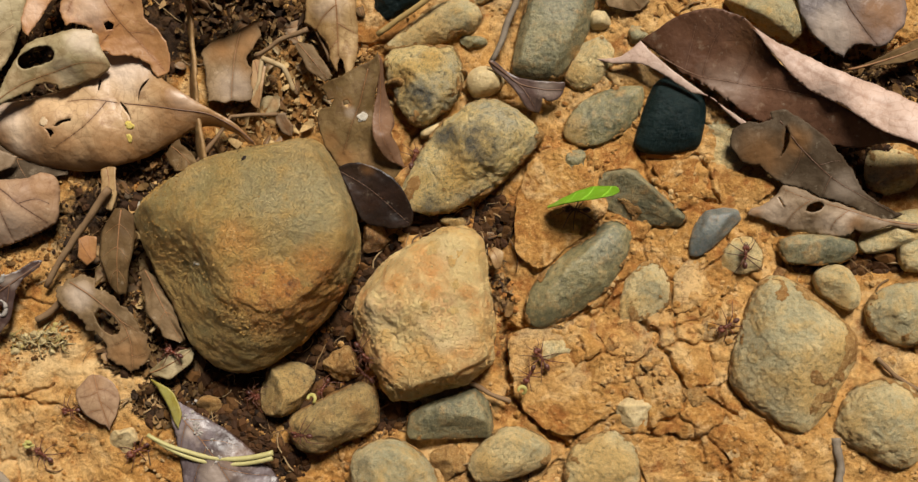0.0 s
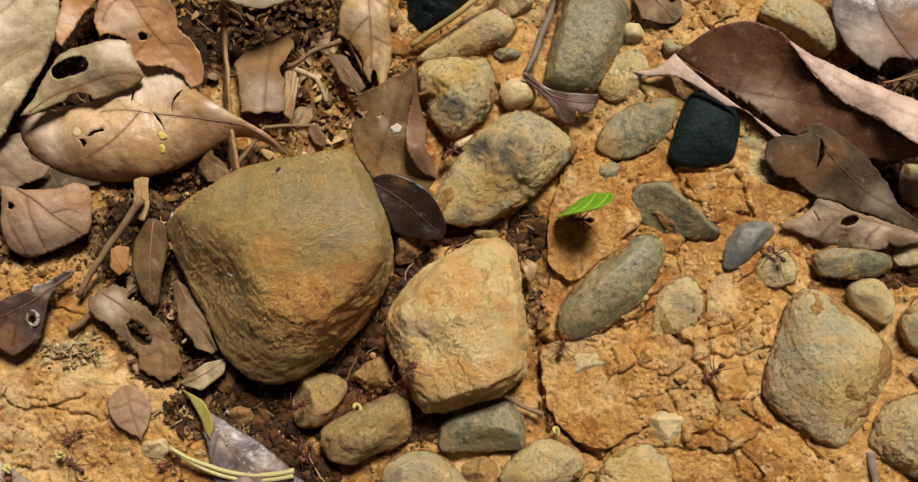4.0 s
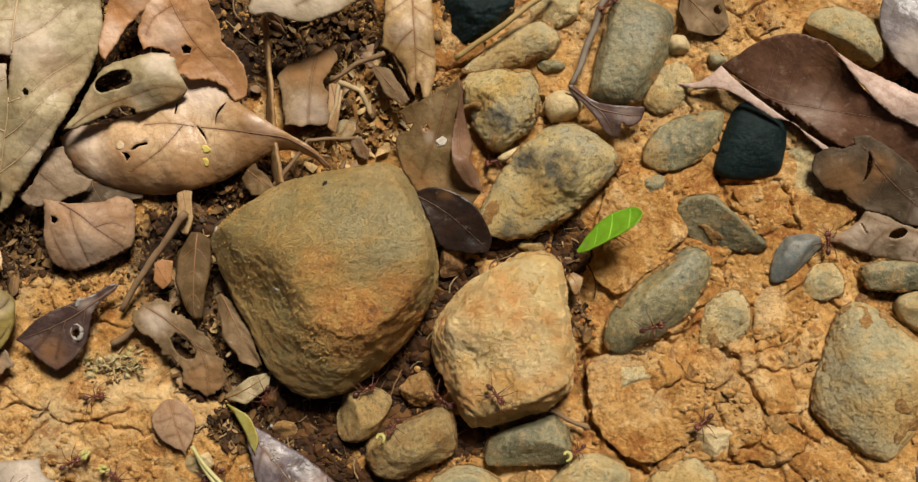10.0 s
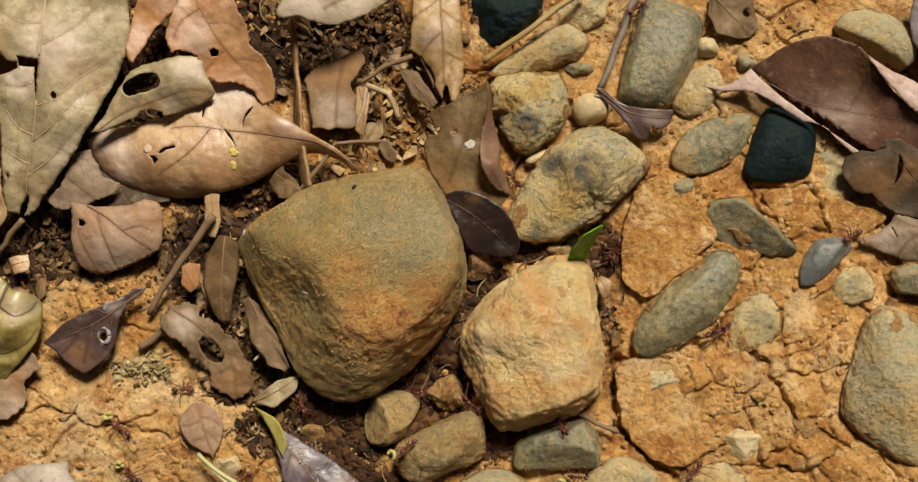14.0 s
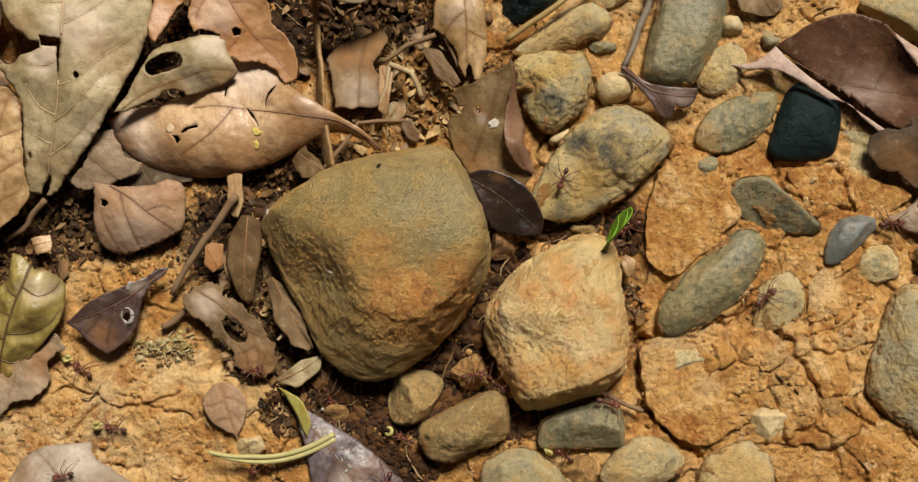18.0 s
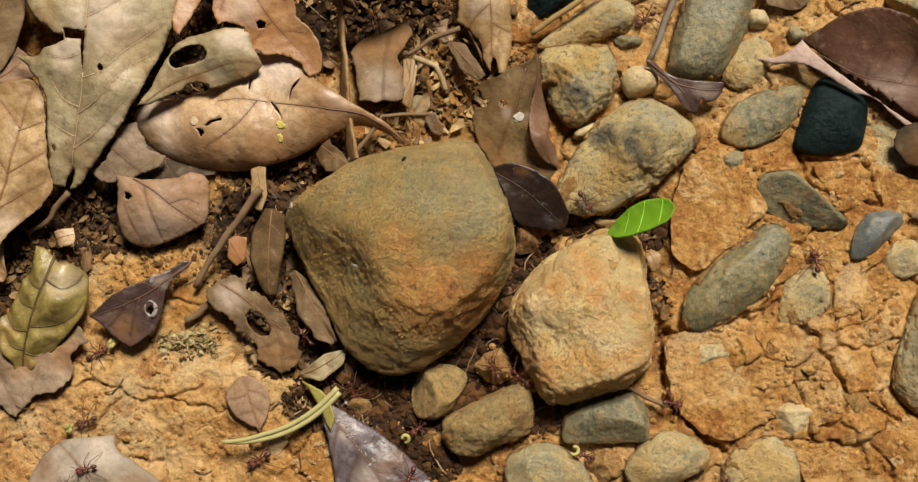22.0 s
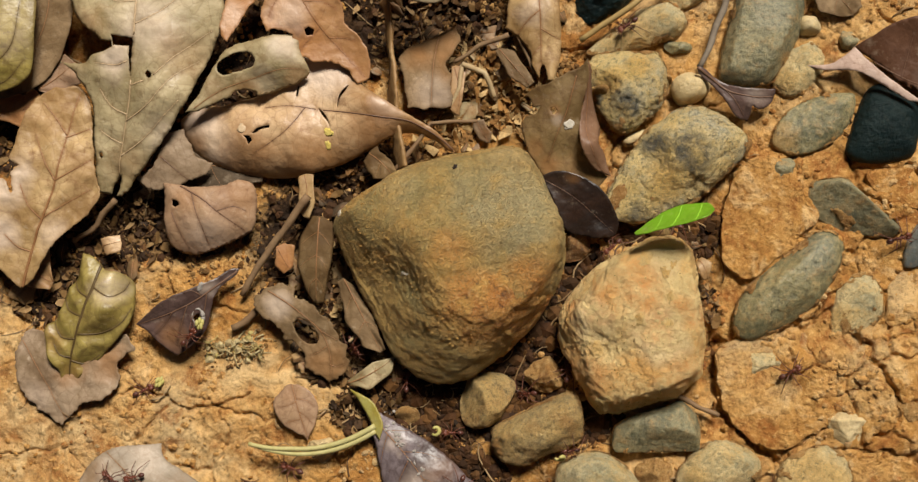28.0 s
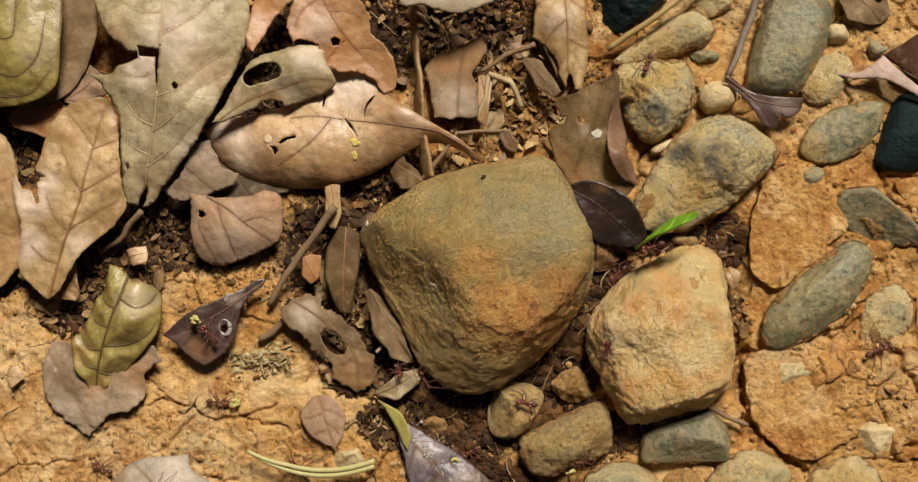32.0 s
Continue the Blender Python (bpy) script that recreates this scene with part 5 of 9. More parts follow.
hull_stone("cobble", ((18.4, 8.3), (19.3, 13.7), (21.2, 18.7), (25.3, 21.9), (30.3, 21.4), (33.2, 17.1), (33.2, 10.9), (29.3, 6.7), (24.3, 4.7), (19.2, 4.1)), 1.5, ((21.7, 15.3, 4), (26.5, 18.5, 5.5), (31, 15.3, 5), (25.5, 8.6, 3.5)), M_DUSTY, "grey stone smeared with clay, flush with the soil", tint_a=((27.4, 13.6, 3.9),), tint_b=((20.1, 8.6, 3.5),), sharp=20, rough=0.4, grain=0.25, crust=(M_CLOD, 0.45, 0.55, "ochre clay crust"))
hull_stone("cobble", ((-45.8, 40), (-43.1, 44.6), (-40.2, 50.3), (-37.7, 56.6), (-32.6, 62.6), (-27.5, 67.2), (-20.8, 69.8), (-14.8, 70.1), (-9.3, 67.2), (-4.2, 63.2), (-2, 59.8), (-5.2, 55.2), (-9.8, 50.1), (-13.1, 45.9), (-19, 41.7), (-27.4, 37.5), (-35.9, 35.4), (-41.3, 36)), 5, ((-26.9, 62.9, 11), (-14.8, 65.7, 11), (-9, 59.7, 11), (-20.5, 52.5, 15), (-22.2, 59.3, 14), (-31.5, 51.7, 9), (-38.3, 44.4, 7), (-27.3, 41.3, 9), (-15.6, 48.9, 11)), M_MOTTLE, "mottled grey and ochre stone with a lumpy top", tint_a=((-22.1, 53.4, 6.2), (-30.6, 58.3, 3.9, 0.8), (-35.8, 38.5, 3.2, 0.6)), tint_b=((-27.2, 46.5, 5.3, 0.8),), dents=((-31.5, 53.4, 3.9, 2), (-20.6, 46.3, 5.3, 0.8)), sharp=16, rough=0.9, grain=0.6, crust=(M_CLOD, 0.5, 0.5, "ochre clay crust"))
hull_stone("cobble", ((-49.5, 82.2), (-47.3, 84.8), (-41.3, 85.9), (-34.5, 86.3), (-28.6, 85.7), (-26.4, 81), (-26, 75), (-27.8, 69.9), (-32, 65.6), (-37.9, 61.7), (-42.2, 63.1), (-44.7, 67.5), (-48.2, 73.5)), 4, ((-46.3, 80.7, 7), (-30.2, 82.6, 9), (-28.5, 74.1, 9), (-36.1, 66.5, 9), (-42.9, 68.8, 6), (-37.7, 75.5, 11)), M_MOTTLE, "rough grey stone with clay in its hollows", tint_a=((-44.6, 73, 4.5), (-37.8, 69.1, 3.6)), tint_b=((-42.8, 76.9, 3.6), (-34.4, 80.7, 3.6)), dents=((-44.6, 74.6, 3.2, 1.5),), sharp=18, rough=0.8, grain=0.5, crust=(M_CLOD, 0.5, 0.5, "ochre clay crust"))
hull_stone("pebble", ((-25.7, 74.2), (-25.2, 77.6), (-21.8, 80), (-16.7, 79.4), (-13.7, 76.6), (-14.7, 73.2), (-19.3, 70.2), (-23.4, 70.2)), 3.5, ((-22.7, 76.1, 7), (-17.7, 76.8, 8), (-17, 73.5, 7), (-21, 71.9, 6.5)), M_CREAM, "small smooth cream pebble", sharp=9, rough=0.2, grain=0.08, category="pebble")
hull_stone("cobble", ((-12, 76.9), (-11.3, 83.4), (-9.4, 92), (-6.8, 100.6), (-4.9, 106.4), (-1.3, 107.7), (4.5, 105.9), (10.5, 103.2), (12.8, 99.3), (11.4, 91.6), (8, 84.5), (2.9, 76), (-0.8, 74.3), (-7.2, 74.7)), 4, ((-9, 80.6, 9), (-4.5, 101.8, 9), (-0.9, 103.9, 9), (8.1, 98.4, 10), (9.2, 95.3, 10), (5.4, 86.7, 11), (-0.7, 77, 8)), M_GREEN, "long grey-green stone with a flat top", tint_a=((2.3, 95.4, 5.3),), sharp=26, rough=0.3, grain=0.12, crust=(M_CLOD, 0.7, 0.75, "ochre clay crust"))
hull_stone("cobble", ((2.6, 58.5), (3.8, 63.7), (8, 68.8), (14.8, 72.2), (21.5, 73.8), (26.6, 73.3), (26.5, 68.6), (24, 62.7), (18.9, 58.4), (13, 55.9), (6.3, 55.9)), 2, ((6.2, 60.8, 4), (14.6, 68.2, 5), (23.7, 70.7, 5), (19.6, 61.5, 4)), M_DARK, "flat grey-green stone flush with the clay", tint_b=((6.2, 59.9, 4.4, 0.7),), sharp=18, rough=0.3, grain=0.1, crust=(M_CLOD, 0.55, 0.55, "ochre clay crust"))
hull_stone("cobble", ((23, 55.7), (24.4, 61.7), (27.3, 68.5), (29, 74.4), (34.8, 76.9), (41.5, 73.5), (44.7, 67.5), (43.8, 59.8), (42.1, 54.8), (36.2, 52.8), (29.6, 52.6), (25, 53.5)), 3, ((26.8, 57.8, 6), (30.1, 70.2, 7), (40, 68.5, 7), (39.5, 57.7, 6), (34.1, 63.3, 8)), M_BLACK, "smooth black stone with a wet sheen under a leaf", sharp=13, rough=0.2, grain=0.08)
stone("pebble", 5.7, 51.2, 4, (3.2, 4.2, 4.3, 3.7, 3.1, 3.3, 3.1, 3.3, 3.8, 4.6, 4.1, 3.1, 2.9, 3.1), M_GREEN, "small grey pebble stuck in clay", category="pebble")
hull_stone("cobble", ((12.6, 44.8), (14, 47.7), (18, 47), (21.3, 49.1), (24, 48.4), (28.3, 43.9), (33.2, 38.9), (38.5, 34.5), (36.1, 32.1), (27.9, 32.5), (21.2, 33.8), (15.1, 37.5)), 2, ((20.6, 47.2, 10), (22.8, 46.6, 10.5), (28, 41.8, 9.5), (36.4, 34.4, 5), (14.2, 44.5, 3.5)), M_GREEN, "angular wedge of grey stone in clay", sharp=60, rough=0.25, grain=0.15, crust=(M_CLOD, 0.65, 0.5, "ochre clay crust"))
hull_stone("pebble", ((38.5, 27.1), (40.2, 32.9), (43.5, 36.6), (48.5, 37.8), (52.9, 37.1), (53.4, 34.6), (50, 30.4), (45.9, 26.2), (41.7, 23.4), (38.9, 23.7)), 2.5, ((40.9, 28.6, 5), (43.8, 34.3, 6), (50.3, 35.5, 6), (46.2, 30.1, 6)), M_SLATE, "smooth blue-grey pebble bedded in clay", sharp=22, rough=0.25, grain=0.08, category="pebble")
hull_stone("pebble", ((47, 20.3), (48.3, 25.6), (51.7, 29.1), (56.6, 29.1), (59.7, 24.7), (59.1, 20.2), (53.9, 18.2)), 1.5, ((49.6, 24.6, 4), (55.3, 27.1, 4.5), (56.1, 22.1, 4)), M_DUSTY, "clay-covered pebble flush with the soil", tint_a=((52.7, 24.5, 3.2),), tint_b=((47.8, 21.2, 2.5),), sharp=18, rough=0.4, grain=0.25, category="pebble", crust=(M_CLOD, 0.5, 0.5, "ochre clay crust"))
hull_stone("rock", ((48.7, -12.9), (49.4, -4.4), (52.3, 3.8), (54.9, 12.1), (57.6, 17), (61, 19.5), (65, 19.1), (69.8, 14.9), (76.2, 10), (82.5, 5.2), (86, 0.8), (85.6, -5.7), (82.4, -12.6), (77.5, -17.5), (72.6, -24), (69.9, -28.2), (64.2, -25.7), (57.6, -20.9), (51.2, -16.9)), 4, ((60.4, 16.5, 9), (64.8, 11.1, 12), (73.9, 4, 13), (79.7, -0.8, 11), (59.3, 2.3, 15), (55.2, -5.8, 11), (65.4, -7.2, 15), (66.4, -20.2, 9), (52.7, -12.4, 7)), M_DUSTY, "large pointed grey rock crusted with ochre clay", tint_a=((66.1, 8.7, 8.8, 0.8), (59.4, -4.1, 7.1, 0.7)), tint_b=((73.8, -13.6, 8.8), (78.8, -4, 5.3)), sharp=14, rough=0.45, grain=0.45, level=7, crust=(M_CLOD, 0.42, 0.4, "ochre clay crust"))
hull_stone("pebble", ((73.3, 16.8), (74.8, 19.9), (80, 21.4), (84.2, 19.4), (86.7, 14.6), (86.6, 9.6), (83.3, 7.6), (79, 10.1), (75, 12.6)), 2.5, ((75.9, 16.9, 6), (80.6, 18.8, 7), (83.4, 12, 6)), M_DUSTY, "smooth pale grey-green pebble", tint_a=((80.2, 15.3, 3.5, 0.8),), sharp=12, rough=0.3, grain=0.2, category="pebble")
hull_stone("cobble", ((87.7, 9.3), (91.2, 13.7), (97.7, 16.2), (104.5, 16.5), (109.2, 12.9), (108.9, 2.7), (104, -1.4), (95.6, -2.2), (90.1, 1.1), (87.9, 5.2)), 2.5, ((90.2, 7.9, 6), (96.4, 13.4, 7), (104.3, 9.5, 7), (98, 1.4, 6), (96.8, 7.8, 8)), M_DUSTY, "rounded grey stone with a clay skirt", tint_a=((96.9, 7.8, 6.2),), sharp=14, rough=0.4, grain=0.3, crust=(M_CLOD, 0.5, 0.55, "ochre clay crust"))
hull_stone("cobble", ((77.7, -23.4), (79.6, -18.2), (83.7, -13.3), (89.4, -10.7), (96.6, -11.2), (101.3, -14.1), (104.6, -19.7), (104.4, -28.1), (101.1, -34.6), (95.9, -37), (89.6, -34.7), (83.3, -30.7), (78.6, -27.5)), 4, ((82.1, -18.8, 9), (88.4, -13.4, 11), (97.7, -17.8, 11), (96.6, -30.6, 9), (85.1, -27.5, 9), (89.8, -21.3, 12)), M_DUSTY, "rounded pale grey-buff stone on clay", tint_a=((89.6, -19.4, 7, 0.5),), tint_b=((82.4, -22.8, 4.4, 0.6),), sharp=14, rough=0.6, grain=0.4, crust=(M_CLOD, 0.55, 0.5, "ochre clay crust"))
hull_stone("cobble", ((63.9, 25.1), (64.7, 28.2), (70.4, 29.8), (78.6, 29.4), (85.1, 27.7), (86.1, 24.5), (81.7, 21.7), (73.5, 20.9), (65.8, 21.8)), 2.5, ((65.8, 26.1, 5), (77.9, 28, 5.5), (83.1, 25.2, 5), (73.2, 22.8, 4)), M_GREEN, "dark grey slab under a fallen leaf", sharp=24, rough=0.35, grain=0.15, crust=(M_CLOD, 0.55, 0.6, "ochre clay crust"))
stone("pebble", 97.7, 30.5, 5, (10.2, 10.4, 8.3, 5.9, 4.8, 4.7, 5.7, 9.7, 11.6, 7.8, 5.3, 4.5, 4.7, 6.3), M_DUSTY, "clay-dusted pebble beside a fallen leaf", category="pebble")
stone("pebble", 103.1, 24.2, 5, (4.8, 5.4, 6.9, 6.0, 5.6, 5.5, 5.6, 5.5, 5.7, 6.2, 5.6, 5.7, 7.1, 5.2), M_DUSTY, "clay-dusted pebble in the soil", category="pebble")
stone("cobble", 96.4, 47.9, 6, (7.2, 8.1, 7.1, 6.7, 6.5, 7.7, 7.5, 7.3, 7.7, 7.3, 6.8, 6.4, 7.2, 7.8), M_DUSTY, "ochre-dusted stone in the shade of a leaf", crust=(M_CLOD, 0.55, 0.6, "ochre clay crust"))
stone("pebble", 49.9, 55.2, 3, (7.2, 7.2, 7.1, 8.4, 8.0, 8.5, 7.3, 7.7, 7.0, 7.8, 7.8, 8.2, 7.5, 8.5), M_DUSTY, "clay-covered stone beside the black one", crust=(M_CLOD, 0.5, 0.6, "ochre clay crust"), category="pebble")
stone("pebble", 13.4, 92.5, 6, (3.6, 3.2, 3.4, 3.0, 3.2, 3.5, 3.7, 3.4, 3.3, 3.6, 3.0, 3.1, 3.3, 3.8), M_CREAM, "small whitish pebble bedded in clay", category="pebble", facets=0, rough=0.02, grain=0.05, top=2.0)
stone("pebble", 25.3, 88.7, 4, (3.5, 3.2, 3.7, 3.2, 3.0, 3.4, 3.1, 3.4, 3.4, 3.8, 3.1, 3.1, 3.0, 3.2), M_GREEN, "small grey-green pebble bedded in clay", category="pebble")
hull_stone("cobble", ((3.2, 75.5), (5.3, 81.8), (9.5, 86.9), (14.6, 89.1), (18.2, 85.9), (18.1, 79.9), (13.7, 74.5), (7.7, 72)), 2, ((6.7, 78.6, 5), (12.5, 85.2, 6), (15.8, 80.2, 5), (9.2, 74.5, 4)), M_DUSTY, "ochre-stained grey stone bedded in clay", tint_b=((5.8, 76.2, 4.5),), sharp=16, rough=0.4, grain=0.25, crust=(M_CLOD, 0.5, 0.55, "ochre clay crust"))
hull_stone("cobble", ((49.3, 97.6), (51.8, 101.9), (60.1, 103.4), (68.7, 99.3), (72.2, 93.7), (72.6, 87.7), (68.4, 84.9), (61.5, 87.6), (54.9, 92)), 3.5, ((53.5, 95.4, 8), (60, 98.4, 9), (67.8, 92.1, 10), (67.3, 86.7, 8), (60.5, 91.4, 10)), M_DUSTY, "large mossy grey-green stone", tint_a=((60.5, 92.3, 10.6),), sharp=16, rough=0.4, grain=0.3, crust=(M_CLOD, 0.7, 0.5, "ochre clay crust"))
stone("cobble", -45.4, 104.8, 8, (11.2, 12.1, 11.1, 8.6, 8.3, 9.9, 11.4, 9.9, 9.9, 11.7, 11.1, 8.9, 8.9, 9.0), M_BLACK, "dark greenish slate stone", facets=3, grain=0.15, crust=(M_CLOD, 0.55, 0.6, "ochre clay crust"))
hull_stone("cobble", ((-50, 85.7), (-46.5, 89.4), (-39.7, 94.6), (-32.8, 98.8), (-26, 100.6), (-21.4, 97.7), (-20.2, 94.2), (-23.3, 90.6), (-31.1, 88), (-39.7, 85.8), (-46.5, 84.7)), 2.5, ((-44.7, 87.3, 4), (-36.1, 92.7, 6.5), (-26.8, 96.7, 7), (-23.9, 92.6, 6)), M_DUSTY, "flat brown-grey stone behind a straw", tint_a=((-27.7, 94.3, 3.6, 0.7),), tint_b=((-36.1, 90.3, 7.1, 0.7),), sharp=18, rough=0.5, grain=0.3, crust=(M_CLOD, 0.5, 0.5, "ochre clay crust"))
stone("pebble", -22.1, 104.8, 5, (7.3, 8.6, 7.5, 6.6, 5.6, 5.9, 7.3, 8.2, 7.9, 7.0, 6.5, 6.5, 6.3, 7.3), M_DUSTY, "clay-dusted pebble bedded in clay", category="pebble")
hull_stone("pebble", ((16.6, -18.3), (20.9, -16.4), (29.1, -17.3), (30.1, -19.5), (25.9, -24.8), (22.4, -26.8), (19, -24), (17.1, -20.4)), 1.5, ((19.3, -19.1, 4.5), (26.8, -18.8, 4.5), (22.6, -24.3, 3.5)), M_CREAM, "pale triangular chip of stone in clay", sharp=40, rough=0.3, grain=0.2, category="pebble")
stone("pebble", -0.3, -2.5, 3, (6.1, 7.2, 4.7, 4.0, 3.8, 4.4, 5.9, 6.4, 5.9, 4.9, 4.3, 4.4, 4.4, 5.4), M_DUSTY, "stone almost buried in the clay plate", category="pebble")
hull_stone("pebble", ((2.6, -35.5), (4.5, -31), (10.3, -27.7), (17, -26), (22.2, -29.3), (24.5, -35), (23.4, -43.6), (11.8, -47), (3.2, -43.7)), 2, ((6.1, -34.1, 4.5), (15.2, -28.6, 5), (20.8, -34.8, 5), (13.4, -41.3, 5)), M_DUSTY, "clay-covered stone bedded in clay", tint_b=((13.5, -36.5, 8.8),), sharp=16, rough=0.6, grain=0.4, category="pebble", crust=(M_CLOD, 0.4, 0.5, "ochre clay crust"))
stone("pebble", 39.8, -25.9, 3, (4.4, 3.2, 2.6, 1.9, 1.9, 2.2, 3.3, 3.9, 3.1, 2.1, 1.9, 2.1, 2.5, 2.9), M_CLOD, "small ochre clod bedded in clay", category="clod")
stone("clod", -30.3, -35.1, 5, (5.5, 6.1, 4.9, 4.6, 4.3, 4.5, 5.9, 5.6, 5.0, 4.8, 5.7, 4.5, 4.4, 5.4), M_CLOD, "ochre clay clod between pebbles", category="clod", facets=4)
stone("clod", -52.2, 29.8, 7, (4.8, 4.6, 4.6, 4.1, 4.1, 4.5, 4.1, 4.1, 4.2, 5.5, 4.3, 4.0, 3.8, 3.8), M_RUSTCLOD, "rusty brown lump of earth beside the big stone", category="clod", facets=5, top=3)
stone("clod", -61.8, -7.6, 8, (5.2, 5.3, 5.0, 5.8, 5.0, 5.3, 5.3, 6.2, 5.3, 4.9, 4.7, 5.4, 5.4, 6.3), M_CLOD, "rough ochre clod in the dark gap between stones", category="clod", facets=5, rough=0.14)
stone("pebble", -126.6, -29.6, 5, (4.5, 4.3, 4.7, 3.5, 3.2, 3.7, 4.2, 4.5, 4.1, 4.2, 3.7, 4.0, 3.6, 3.6), M_CREAM, "yellowish pebble on bare clay", category="pebble")
stone("pebble", -23.4, 87.4, 3, (4.3, 2.9, 1.9, 1.6, 1.7, 2.4, 3.9, 3.9, 2.8, 2.6, 2.0, 1.9, 2.3, 3.8), M_DARK, "thin dark sliver of stone", category="pebble")
stone("pebble", -35.0, 61.4, 4, (3.2, 4.9, 2.8, 2.0, 1.8, 1.7, 1.9, 2.9, 4.6, 3.3, 1.8, 1.5, 1.4, 1.8), M_CREAM, "flat pale wood chip by the mottled stone", category="wood chip", top=3)
stone("clod", 40.4, -16.5, 4, (4.8, 4.5, 3.6, 3.6, 4.4, 5.0, 5.5, 4.3, 4.2, 4.1, 3.8, 4.5, 4.6, 5.4), M_CLOD, "ochre clod at the edge of a crack", category="clod", facets=5)
stone("clod", -29.3, 34.2, 4, (3.7, 3.0, 2.0, 1.8, 2.0, 2.6, 3.3, 4.1, 2.5, 2.1, 2.2, 2.0, 2.3, 3.5), M_TAN, "small brown pebble under the mottled stone", category="pebble")
stone("clod", -101.4, -19.4, 4, (3.4, 3.3, 2.9, 2.6, 2.8, 3.2, 3.4, 3.8, 2.9, 2.8, 3.3, 2.9, 2.9, 3.6), M_CLOD, "small ochre clod bedded in clay", category="clod", facets=5)
stone("clod", 33.6, -16.3, 3, (3.3, 3.4, 4.5, 4.2, 3.8, 3.2, 2.8, 3.1, 4.3, 4.0, 4.2, 3.8, 3.1, 3.1), M_CLOD, "ochre clay lump flush with the plate", category="clod")
stone("pebble", 64.3, 18.7, 3, (1.5, 2.3, 1.7, 1.6, 1.9, 1.4, 1.4, 1.6, 2.0, 1.6, 1.7, 1.9, 1.4, 1.3), M_RUSTCLOD, "small rusty clod bedded in clay", category="clod")
stone("pebble", -140.7, 106.0, 4, (3.9, 3.4, 3.6, 4.0, 3.5, 3.7, 4.2, 3.4, 3.5, 3.9, 3.5, 3.9, 3.7, 3.7), M_RUSTCLOD, "brown clod among the litter", category="clod")
stone("clod", -30.5, 80.5, 8, (2.2, 1.9, 2.4, 2.0, 1.8, 2.3, 2.1, 1.9), M_CLOD, "small ochre clod on a rough stone", category="clod", facets=5, top=3)
stone("clod", -27.6, 78.0, 7, (2.6, 2.2, 1.7, 2.1, 2.5, 1.9, 2.0, 2.3), M_CLOD, "small ochre clod on a rough stone", category="clod", facets=5, top=3)
stone("clod", -47.5, 74.5, 9, (4.6, 2.6, 1.9, 2.4, 4.2, 2.5, 1.8, 2.6), M_CLOD, "flat ochre clay ledge on a rough stone", category="clod", facets=5, top=3)
stone("clay_plate", 0.4, 38.2, 2.6, (16.0, 14.0, 14.0, 16.5, 16.0, 13.6, 11.5, 11.1, 13.1, 17.0, 17.8, 13.0, 11.6, 12.1), M_GROUND, "dried ochre clay plate with a broken edge", category="clay", top=9.0, facets=1, rough=0.02, grain=0.4, ragged=0.09, sink=1.5, cracked=0.6, group="clay plates")
stone("clay_plate", 9.3, -10.0, 1.3, (24.7, 21.0, 18.3, 15.6, 15.2, 16.8, 24.5, 22.2, 20.9, 19.7, 17.6, 13.9, 13.8, 21.3), M_GROUND, "dried ochre clay plate with a broken edge", category="clay", top=9.0, facets=1, rough=0.02, grain=0.4, ragged=0.09, sink=1.5, cracked=0.6, group="clay plates")
stone("clay_plate", 43.2, -1.6, 1.3, (8.8, 10.8, 13.7, 13.2, 10.0, 9.5, 11.2, 12.0, 10.5, 11.1, 13.6, 12.4, 11.2, 8.9), M_GROUND, "dried ochre clay plate with a broken edge", category="clay", top=9.0, facets=1, rough=0.02, grain=0.4, ragged=0.09, sink=1.5, cracked=0.6, group="clay plates")
stone("clay_plate", 37.7, 46.3, 1.8, (7.0, 6.1, 6.6, 5.9, 5.5, 6.4, 9.8, 7.7, 5.7, 5.4, 5.0, 5.6, 8.0, 8.9), M_GROUND, "dried ochre clay plate with a broken edge", category="clay", top=9.0, facets=1, rough=0.02, grain=0.4, ragged=0.09, sink=1.5, cracked=0.6, group="clay plates")
stone("clay_plate", 52.7, 43.8, 1.8, (10.4, 5.1, 3.8, 3.7, 4.5, 7.8, 8.2, 5.8, 5.8, 7.0, 5.6, 5.7, 6.6, 7.8), M_GROUND, "dried ochre clay plate with a broken edge", category="clay", top=9.0, facets=1, rough=0.02, grain=0.4, ragged=0.09, sink=1.5, cracked=0.6, group="clay plates")
stone("clay_plate", 40.1, 15.0, 1.8, (8.0, 7.9, 6.7, 7.0, 7.7, 6.5, 6.6, 6.0, 6.7, 9.8, 7.0, 5.4, 5.2, 6.3), M_GROUND, "dried ochre clay plate with a broken edge", category="clay", top=9.0, facets=1, rough=0.02, grain=0.4, ragged=0.09, sink=1.5, cracked=0.6, group="clay plates")
stone("clay_plate", 54.4, -29.9, 1.2, (7.2, 7.0, 7.6, 7.3, 8.6, 10.0, 7.8, 7.7, 6.6, 6.9, 9.1, 8.5, 8.5, 9.2), M_GROUND, "dried ochre clay plate with a broken edge", category="clay", top=9.0, facets=1, rough=0.02, grain=0.4, ragged=0.09, sink=1.5, cracked=0.6, group="clay plates")
